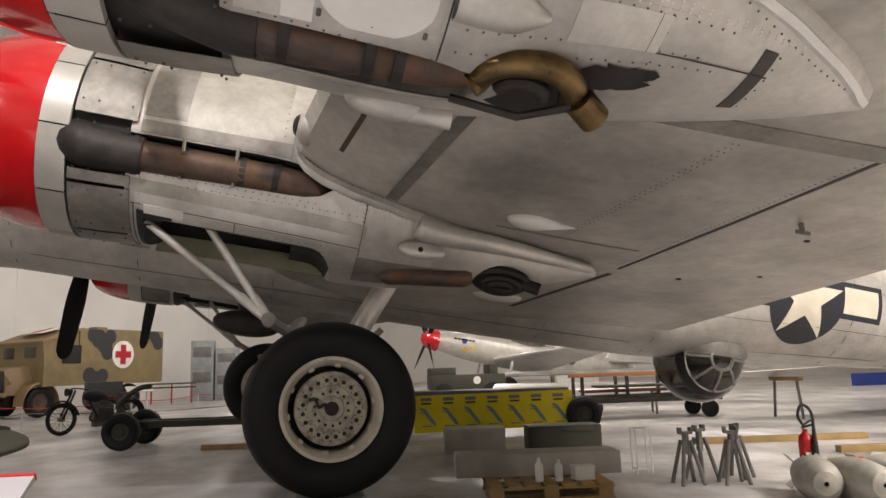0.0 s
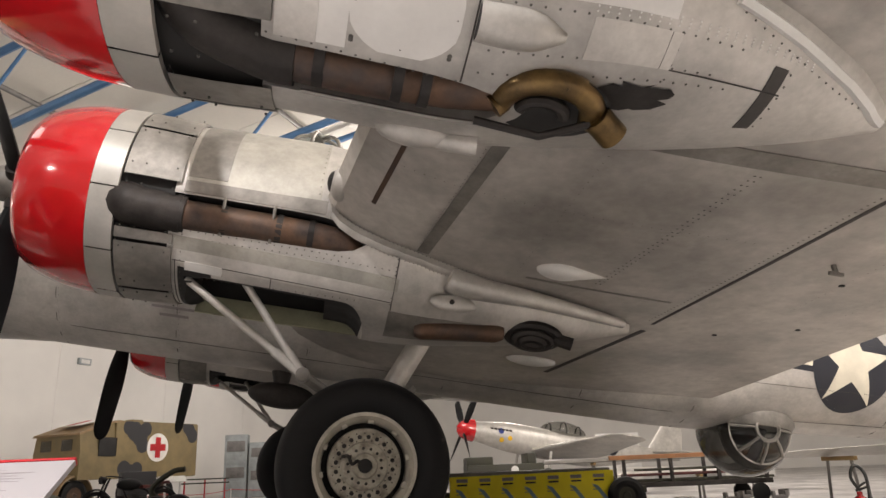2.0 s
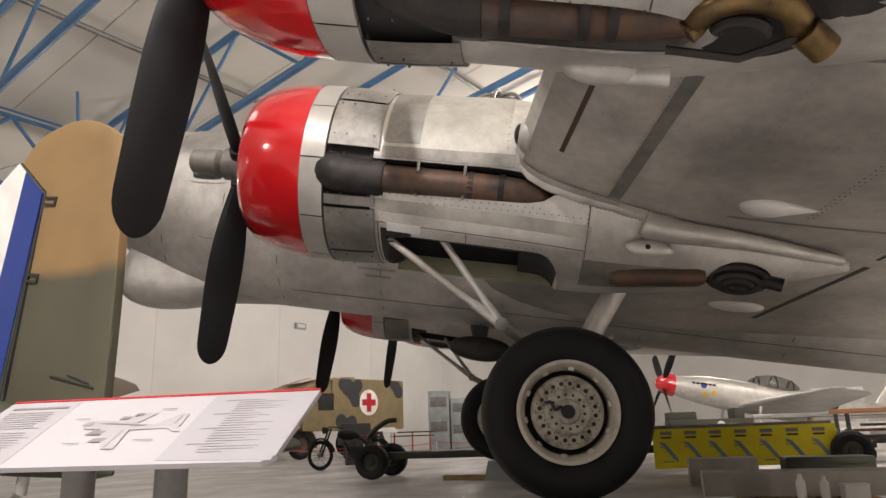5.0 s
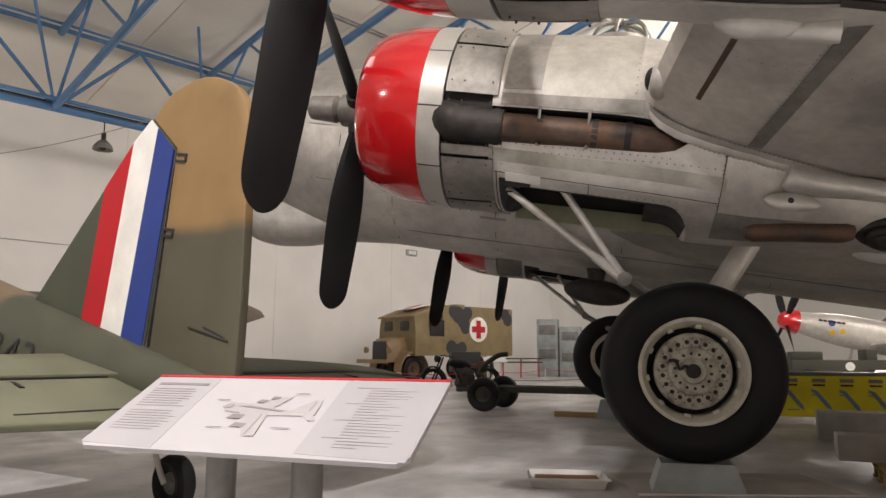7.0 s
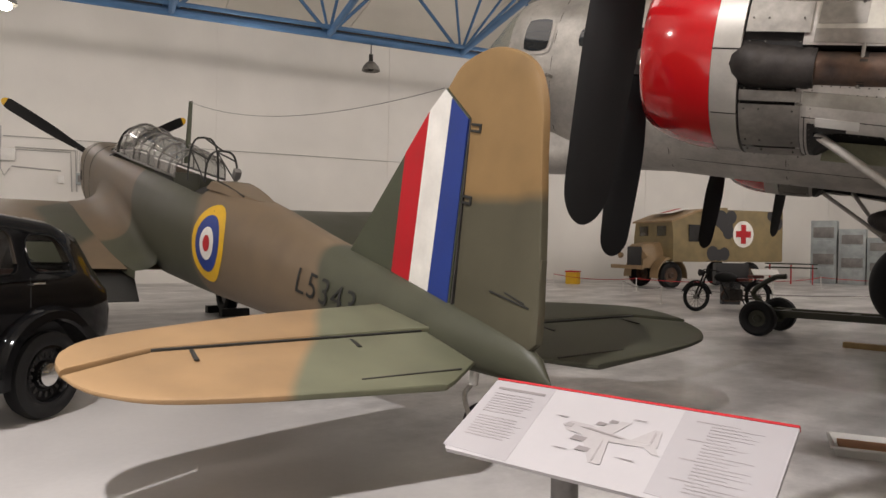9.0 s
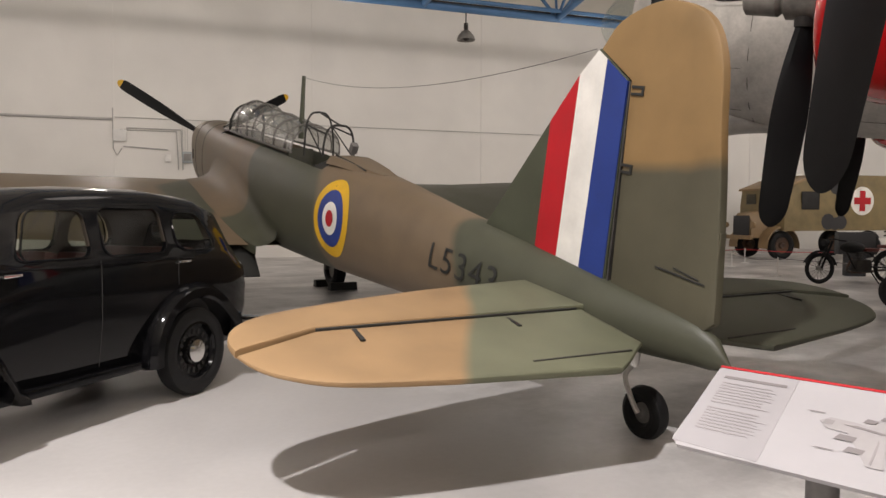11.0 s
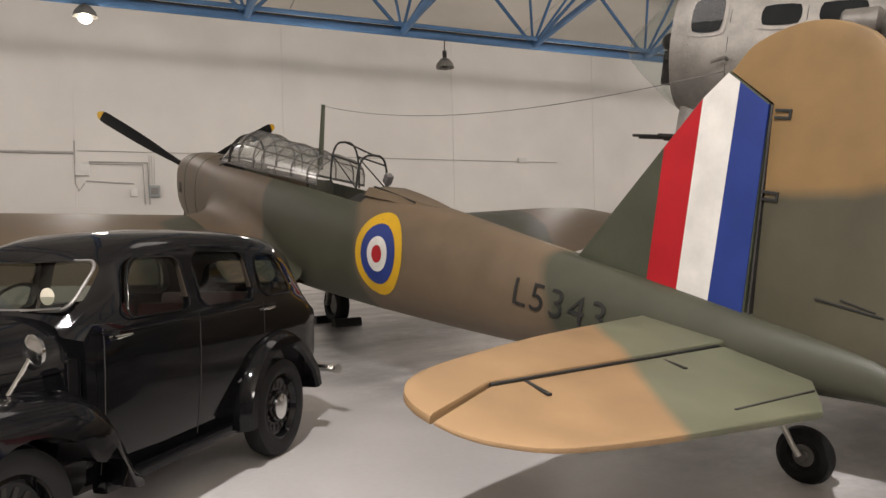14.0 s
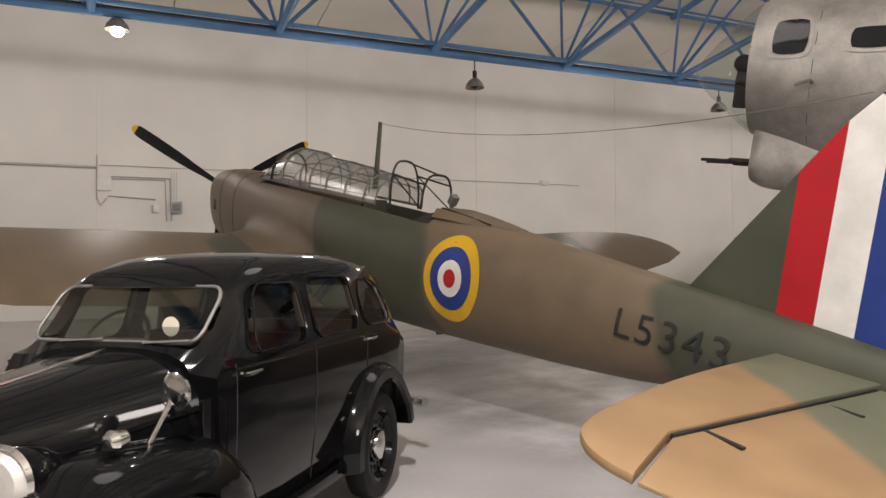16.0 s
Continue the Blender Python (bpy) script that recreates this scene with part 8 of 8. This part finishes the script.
loft(bm, wing_rings([(8.9, -2.1, 2.65, 0.7, 0.08, 0), (8.4, 0, 2.65, 1.2, 0.09, 0), (8.9, 2.1, 2.65, 0.7, 0.08, 0)]))
part("tail", bm, "alu_bright", fighter)

# small open vehicle before it
jeep = thing("open_truck", pose(0.3, 26.0, 0, 0, 0, 8), "small open dark green military truck", "truck")
bm = bmesh.new()
box(bm, 2.6, 1.4, 0.5, pose(0, 0, 0.75), 0.05)
box(bm, 0.9, 1.2, 0.3, pose(-0.85, 0, 1.1), 0.06)
box(bm, 0.3, 1.3, 0.35, pose(0.9, 0, 1.15), 0.05)
part("body", bm, "dark_green", jeep)
for x in (-0.85, 0.85):
    for y in (-0.65, 0.65):
        bm = bmesh.new()
        lathe(bm, [(-0.08, 0.0), (-0.09, 0.3), (-0.06, 0.36), (0.06, 0.36), (0.09, 0.3), (0.08, 0.0)], 24, "Y", m=Matrix.Translation((x, y, 0.36)))
        part("wheel", bm, "rubber", jeep)
bm = bmesh.new()
lathe(bm, [(0, 0), (0.0, 0.13), (0.01, 0.13), (0.01, 0)], 20, "Y", m=Matrix.Translation((0.3, -0.712, 0.8)))
part("disc_marking", bm, "pale", jeep)
for x, y, z, w_, h, mt, lab in ((6.5, 40.5, 1.2, 2.4, 2.4, "pale", "pale printed display panel standing on the floor"), (12.5, 38.5, 0.95, 2.6, 1.9, "pale", "pale display panel standing on the floor"), (16.5, 30.0, 0.8, 1.6, 1.6, "navy", "blue display panel standing on the floor")):
    bm = bmesh.new()
    box(bm, w_, 0.06, h, pose(0, 0, h / 2), 0.01)
    tagged(part("display_panel", bm, mt, None, "", pose(x, y, 0, 0, 0, 12)), lab, "panel", "display panels")

# ---- ambulance truck ----
TRK = pose(-15.35, 25.6, 0, 0, 0, -111) @ Matrix.Scale(1.06, 4)
truck = thing("ambulance_truck", TRK, "camouflaged military ambulance truck with red cross", "truck")
WB = 3.75
bm = bmesh.new()
box(bm, 3.9, 2.3, 1.95, pose(-WB + 0.55, 0, 1.98), 0.08)
part("box_body", bm, "khaki", truck)
bm = bmesh.new()
loft(bm, [[Vector((x, y * 1.14, z)) for y, z in ((-1, 1.0), (1, 1.0), (1, 1.9), (0.92, top), (-0.92, top), (-1, 1.9))] for x, top in ((-1.42, 2.9), (-0.9, 2.8), (0.1, 2.45))])
part("cab", bm, ["khaki"], truck)
bm = bmesh.new()
loft(bm, [[Vector((x, y, z)) for y, z in ((-1.16, top), (1.16, top), (1.12, top + 0.07), (-1.12, top + 0.07))] for x, top in ((-1.45, 2.9), (-0.9, 2.8), (0.18, 2.42))])
part("cab_roof", bm, "tan", truck)
bm = bmesh.new()
loft(bm, [[Vector((x, y * w_, z)) for y, z in ((-1, 0.75), (1, 0.75), (1, 1.35), (0.7, h), (-0.7, h), (-1, 1.35))] for x, w_, h in ((0.0, 0.62, 1.72), (0.8, 0.5, 1.62), (0.9, 0.48, 1.55))])
part("bonnet", bm, "tan", truck)
bm = bmesh.new()
box(bm, 0.05, 0.8, 0.75, pose(0.93, 0, 1.15), 0.01)
part("radiator", bm, "charcoal", truck)
bm = bmesh.new()
box(bm, 0.1, 1.9, 0.14, pose(1.25, 0, 0.78), 0.02)
part("bumper", bm, "tan", truck)
for y in (-1, 1):
    bm = bmesh.new()
    rings = []
    for k in range(15):
        a = radians(-5 + 190 * k / 14)
        x, z = 0.0 + 0.66 * math.cos(a), 0.5 + 0.66 * math.sin(a)
        rings.append([Vector((x, y * 0.55, z)), Vector((x, y * 0.62, z + 0.03)), Vector((x, y * 1.0, z)), Vector((x, y * 1.02, z - 0.06)), Vector((x, y * 0.55, z - 0.04))])
    loft(bm, rings)
    part("mudguard", bm, "tan", truck)
    for x in (0.0, -WB):
        bm = bmesh.new()
        lathe(bm, [(-0.1, 0.28), (-0.14, 0.38), (-0.1, 0.48), (0, 0.5), (0.1, 0.48), (0.14, 0.38), (0.1, 0.28)], 32, "Y", m=Matrix.Translation((x, y * 0.85, 0.5)))
        wh = part("wheel", bm, "rubber", truck)
        bm = bmesh.new()
        lathe(bm, [(-0.08, 0.0), (-0.1, 0.08), (-0.05, 0.12), (-0.07, 0.29), (0.07, 0.29), (0.05, 0.12), (0.1, 0.08), (0.08, 0)], 24, "Y", m=Matrix.Translation((x, y * 0.85, 0.5)))
        part("hub", bm, "rust", wh)
    bm = bmesh.new()
    lathe(bm, [(-0.06, 0.0), (-0.04, 0.1), (0.06, 0.12), (0.07, 0)], 20, m=Matrix.Translation((1.0, y * 0.72, 1.2)))
    part("headlamp", bm, "tan", truck)
    dk = bmesh.new()
    box(dk, 0.72, 0.02, 0.62, pose(-0.95, y * 1.145, 2.05), 0.03)
    part("cab_window", dk, "dark", truck)
    bm = bmesh.new()
    flat(bm, circle(0.5, 32, -WB + 0.6, 2.05), 0.012, Matrix.Translation((0, y * 1.152 + 0.006, 0)) @ Matrix.Rotation(radians(90), 4, "X"))
    em = part("cross_disc", bm, "white", truck, "white disc with red cross")
    bm = bmesh.new()
    flat(bm, [(u * 0.36 - WB + 0.6, v * 0.36 + 2.05) for u, v in ((-0.33, -1), (0.33, -1), (0.33, -0.33), (1, -0.33), (1, 0.33), (0.33, 0.33), (0.33, 1), (-0.33, 1), (-0.33, 0.33), (-1, 0.33), (-1, -0.33), (-0.33, -0.33))], 0.016, Matrix.Translation((0, y * 1.16 + 0.008, 0)) @ Matrix.Rotation(radians(90), 4, "X"))
    part("red_cross", bm, "matt_red", em)
    # scalloped dark patches: overlapping lobes hanging from the roof line and along the sill
    for lobes in (((1.95, 2.72, 0.26), (1.7, 2.6, 0.34), (1.45, 2.42, 0.34), (1.32, 2.12, 0.27), (1.2, 2.68, 0.26)), ((-0.95, 2.7, 0.26), (-1.1, 2.5, 0.27), (-0.75, 2.78, 0.18)), ((2.05, 1.32, 0.28), (1.75, 1.25, 0.22), (1.5, 1.3, 0.25))):
        for k_, (cx, cz, r_) in enumerate(lobes):
            bm = bmesh.new()
            flat(bm, [(min(max(x_, -WB - 1.37), -WB + 2.46), min(max(z_, 1.03), 2.93)) for x_, z_ in circle(r_, 20, -WB + cx, cz)], 0.006 + 0.0015 * k_, Matrix.Translation((0, y * 1.15 + 0.003 + 0.0008 * k_, 0)) @ Matrix.Rotation(radians(90), 4, "X"))
            part("camouflage_patch", bm, "charcoal", truck)
for y in (-0.3, 0.3):
    bm = bmesh.new()
    box(bm, 0.02, 0.5, 0.36, pose(0.13, y * 1.7, 2.12, 0, 0), 0.02)
    part("windscreen", bm, "haze", truck)
bm = bmesh.new()
flat(bm, [(-1.2, -0.6), (-0.2, -0.6), (-0.2, 0.6), (-1.2, 0.6)], 0.01, Matrix.Translation((0, 0, 2.72)) @ Matrix.Rotation(radians(14), 4, "Y"))
part("roof_marking", bm, "white", truck)
bm = bmesh.new()
flat(bm, [(-1.1, -0.12), (-0.3, -0.12), (-0.3, 0.12), (-1.1, 0.12)], 0.012, Matrix.Translation((0, 0, 2.726)) @ Matrix.Rotation(radians(14), 4, "Y"))
part("roof_cross", bm, "matt_red", truck)
bm = bmesh.new()
box(bm, 0.5, 0.4, 0.16, pose(-WB + 1, 0.3, 2.99), 0.03)
part("roof_vent", bm, "khaki", truck)

# ---- motorcycle ----
mf, mr = Vector((-9.07, 17.0, 0)), Vector((-8.2, 18.55, 0))
md = (mf - mr).normalized()
MC = Matrix.Translation(mr) @ Matrix.Rotation(math.atan2(md.y, md.x), 4, "Z")
WBM = (mf - mr).length
moto = thing("motorcycle", MC, "black vintage military motorcycle on its stand", "motorcycle")
for x in (0, WBM):
    bm = bmesh.new()
    lathe(bm, [(0, 0.27), (-0.05, 0.31), (-0.04, 0.355), (0, 0.37), (0.04, 0.355), (0.05, 0.31), (0, 0.27)], 36, "Y", m=Matrix.Translation((x, 0, 0.37)))
    wh = part("wheel", bm, "rubber", moto)
    bm = bmesh.new()
    for k in range(18):
        a = 2 * math.pi * k / 18
        rod(bm, (x, 0.03 if k % 2 else -0.03, 0.37), (x + 0.28 * math.cos(a), 0, 0.37 + 0.28 * math.sin(a)), 0.006, n=4)
    rod(bm, (x, -0.06, 0.37), (x, 0.06, 0.37), 0.06, n=14)
    part("spokes", bm, "grey_steel", wh)
    bm = bmesh.new()
    rings = []
    for k in range(11):
        a = radians(20 + 150 * k / 10)
        p = Vector((x + 0.41 * math.cos(a), 0, 0.37 + 0.41 * math.sin(a)))
        rings.append([p + Vector((0, -0.07, -0.02)), p + Vector((0, 0, 0.02)), p + Vector((0, 0.07, -0.02)), p + Vector((0, 0, 0.0))])
    loft(bm, rings)
    part("mudguard", bm, "prop", moto)
bm = bmesh.new()
for pts, r in (([(0, 0.08, 0.37), (0.55, 0.1, 0.4), (0.9, 0.06, 0.35), (1.15, 0, 0.85)], 0.022), ([(0, -0.08, 0.37), (0.45, -0.06, 0.72), (1.15, 0, 0.92)], 0.022), ([(WBM, 0.07, 0.37), (WBM - 0.28, 0.06, 1.02)], 0.026), ([(WBM, -0.07, 0.37), (WBM - 0.28, -0.06, 1.02)], 0.026),
               ([(WBM - 0.4, -0.38, 1.02), (WBM - 0.3, -0.1, 1.06), (WBM - 0.3, 0.1, 1.06), (WBM - 0.4, 0.38, 1.02)], 0.016), ([(0.5, 0.05, 0.3), (0.45, 0.3, 0.0)], 0.016)):
    pipe(bm, pts, r, 8)
part("frame", bm, "prop", moto)
bm = bmesh.new()
bmesh.ops.create_uvsphere(bm, u_segments=20, v_segments=12, radius=1, matrix=Matrix.Translation((0.95, 0, 0.86)) @ Matrix.Diagonal((0.32, 0.14, 0.14, 1)))
part("fuel_tank", bm, "prop", moto)
bm = bmesh.new()
box(bm, 0.4, 0.24, 0.3, pose(0.7, 0, 0.42), 0.06)
for k in range(6):
    box(bm, 0.2, 0.2, 0.012, pose(0.8, 0, 0.58 + 0.03 * k), 0.004)
part("engine", bm, "soot", moto)
bm = bmesh.new()
box(bm, 0.32, 0.26, 0.08, pose(0.5, 0, 0.8), 0.03)
box(bm, 0.34, 0.22, 0.08, pose(0.05, 0, 0.88), 0.03)
part("saddle", bm, "leather", moto)
bm = bmesh.new()
pipe(bm, curve_pts([(0.85, -0.13, 0.6), (0.95, -0.16, 0.3), (0.6, -0.17, 0.25), (0.0, -0.17, 0.3), (-0.25, -0.17, 0.32)], 5), 0.03, 10)
part("exhaust", bm, "rust", moto)
bm = bmesh.new()
lathe(bm, [(-0.1, 0.0), (-0.07, 0.07), (0.03, 0.09), (0.04, 0.0)], 20, m=Matrix.Translation((WBM - 0.12, 0, 0.98)))
part("headlamp", bm, "prop", moto)
# box with notice on the stand behind
caption = thing("caption_stand", pose(-9.2, 20.0, 0, 0, 0, 40), "dark display stand with small white notice", "sign")
bm = bmesh.new()
box(bm, 0.9, 0.4, 0.6, pose(-0.3, 0.3, 0.88), 0.03)
box(bm, 0.5, 0.3, 0.6, pose(-0.3, 0.3, 0.3), 0.02)
part("plinth", bm, "charcoal", caption)
bm = bmesh.new()
box(bm, 0.7, 0.3, 0.02, pose(0.5, -0.2, 0.95, 30), 0.004)
part("notice", bm, "pale", caption)
bm = bmesh.new()
rod(bm, (0.3, -0.2, 0), (0.3, -0.2, 0.94), 0.03, n=8)
rod(bm, (0.7, -0.2, 0), (0.7, -0.2, 0.94), 0.03, n=8)
part("leg", bm, "pale", caption)

# ---- grey equipment racks, bench, rope barrier ----
rack = thing("equipment_rack", pose(-12.0, 37.2, 0, 0, 0, 12), "pale grey steel radio equipment cabinets", "cabinet")
for x, w_, h in ((-1.0, 1.1, 3.0), (0.2, 1.1, 2.6), (1.4, 1.2, 2.2)):
    bm = bmesh.new()
    box(bm, w_, 0.9, h, pose(x, 0, h / 2), 0.03)
    cb = part("cabinet", bm, "grey_case", rack)
    for k in range(4):
        bm = bmesh.new()
        box(bm, w_ * 0.8, 0.03, h * 0.17, pose(x, -0.46, h * (0.18 + 0.21 * k)), 0.01)
        part("drawer", bm, "grey_steel" if k % 2 else "grey_case", cb)
bench = thing("stretcher_bench", pose(-13.6, 34.6, 0, 0, 0, 20), "stacked green stretchers on metal legs", "stretcher")
for k in range(2):
    bm = bmesh.new()
    box(bm, 2.2, 0.6, 0.06, pose(0, 0, 0.75 + 0.18 * k), 0.02)
    part("canvas", bm, "dark_green", bench)
for x in (-0.9, 0, 0.9):
    for y in (-0.25, 0.25):
        bm = bmesh.new()
        rod(bm, (x, y, 0), (x, y, 0.94), 0.025, n=8)
        part("leg", bm, "matt_red", bench)
posts = [(-18.2, 22.8), (-14.3, 22.6), (-11.8, 26.5), (-11.2, 31.5), (-8.0, 34.5), (-13.5, 20.5), (-10.8, 18.3), (-5.2, 21.5)]
for i, (x, y) in enumerate(posts):
    t = thing("barrier_post", pose(x, y, 0), "slim white rope barrier post on a round base", "barrier", "barrier posts")
    bm = bmesh.new()
    rod(bm, (0, 0, 0.0), (0, 0, 0.5), 0.018, n=10)
    part("post", bm, "pale", t)
    bm = bmesh.new()
    lathe(bm, [(0, 0), (0.0, 0.12), (0.02, 0.12), (0.03, 0.02), (0.03, 0)], 20, "Z")
    part("base", bm, "pale", t)
for (xa, ya), (xb, yb), mt in ((posts[0], posts[1], "matt_red"), (posts[1], posts[2], "matt_red"), (posts[2], posts[3], "matt_red"), (posts[3], posts[4], "matt_red"), (posts[5], posts[6], "ink"), (posts[6], posts[7], "ink")):
    bm = bmesh.new()
    pipe(bm, [(xa + (xb - xa) * k / 12, ya + (yb - ya) * k / 12, 0.47 - 0.45 * (k / 12) * (1 - k / 12)) for k in range(13)], 0.012, 6)
    tagged(part("barrier_rope", bm, mt, None), "thin sagging barrier rope hung between posts", "rope", "barrier ropes")
chest = thing("orange_bin", pose(-18.6, 24.6, 0, 0, 0, 10), "small yellow and orange bin on the floor", "bin")
bm = bmesh.new()
box(bm, 0.5, 0.4, 0.5, pose(0, 0, 0.25), 0.03)
part("body", bm, "yellow", chest)
bm = bmesh.new()
box(bm, 0.54, 0.44, 0.06, pose(0, 0, 0.53), 0.02)
part("lid", bm, "matt_red", chest)

# ---- wall services and hanging lamps ----


def on_wall(name, bm_, mats, label, category):
    return tagged(part(name, bm_, mats, None, "", HALL), label, category)


# white conduits; their shadow lines are put into the grey colour
bm = bmesh.new()
rod(bm, (X0 + 0.5, -0.06, 4.9), (-2.75, -0.06, 4.9), 0.045, n=8)
rod(bm, (-2.65, -0.05, 4.98), (16.0, -0.05, 5.0), 0.014, n=6)
on_wall("wall_conduit", bm, "wall_grey", "white cable conduit along the wall, greyed for its shadow line", "conduit")
bm = bmesh.new()
pipe(bm, [(-2.3, -0.05, 4.62), (-0.5, -0.05, 4.62), (-0.45, -0.05, 3.2)], 0.025, 6)
pipe(bm, [(-2.5, -0.05, 4.55), (-0.65, -0.05, 4.55), (-0.6, -0.05, 3.2)], 0.02, 6)
pipe(bm, [(-2.4, -0.05, 3.98), (-0.95, -0.05, 3.9)], 0.025, 6)
pipe(bm, [(-2.72, -0.05, 5.3), (-2.72, -0.05, 3.9), (-2.6, -0.1, 3.65), (-2.45, -0.05, 3.9)], 0.02, 6)
for dx in (0, 0.08, 0.16):
    pipe(bm, [(-0.45 + dx, -0.04, 4.85), (-0.45 + dx, -0.04, 3.9)], 0.008, 5)
on_wall("wall_conduit", bm, "wall_grey", "white conduits and cables on the wall, greyed for shadow lines", "conduit")
for x, z, w_, h, lab in ((-2.5, 4.35, 0.42, 0.4, "cream electrical junction box on the wall"), (-0.3, 3.65, 0.36, 0.4, "grey electrical switch box on the wall"), (-0.95, 3.6, 0.2, 0.26, "small electrical socket box on the wall"), (14.25, 5.05, 0.4, 0.2, "small white box on the wall"), (26.2, 6.48, 0.7, 0.3, "pair of small grey lamps on the wall")):
    bm = bmesh.new()
    box(bm, w_, 0.16, h, pose(x, -0.08, z), 0.02)
    bx = on_wall("junction_box", bm, "grey_case" if "grey" in lab else "pale", lab, "box")
    bm = bmesh.new()
    box(bm, w_ * 0.7, 0.02, h * 0.6, pose(x, -0.168, z), 0.006)
    part("cover", bm, "grey_steel" if "switch" in lab else "pale", bx)


def bay_lamp(x, y, z, lit):
    t = thing("hanging_lamp", HALL @ pose(x, y, z), "bell-shaped metal lamp hung from the truss" if not lit else "lit metal lamp hung from the truss", "lamp", "hanging lamps")
    b_ = bmesh.new()
    rod(b_, (0, 0, 0.25), (0, 0, TB - z), 0.02, n=8)
    rod(b_, (0, 0, 0.2), (0, 0, 0.5), 0.07, n=14)
    part("stem", b_, "soot", t)
    b_ = bmesh.new()
    lathe(b_, [(0.28, 0.06), (0.24, 0.14), (0.1, 0.26), (-0.02, 0.3), (-0.04, 0.3), (-0.02, 0.285), (0.1, 0.24), (0.22, 0.12)], 32, "Z")
    part("reflector", b_, "alu_dull", t)
    b_ = bmesh.new()
    bmesh.ops.create_uvsphere(b_, u_segments=16, v_segments=10, radius=0.1 if not lit else 0.17, matrix=Matrix.Translation((0, 0, 0.02 if not lit else -0.08)) @ Matrix.Diagonal((1, 1, 0.8, 1)))
    part("bulb", b_, "soot" if not lit else "lamp", t)
    return t


bay_lamp(8.24, TY, 7.3, False)
bay_lamp(-2.1, TY, 7.85, True)
bay_lamp(18.5, TY, 7.4, False)
bay_lamp(-11.0, TY, 7.6, False)
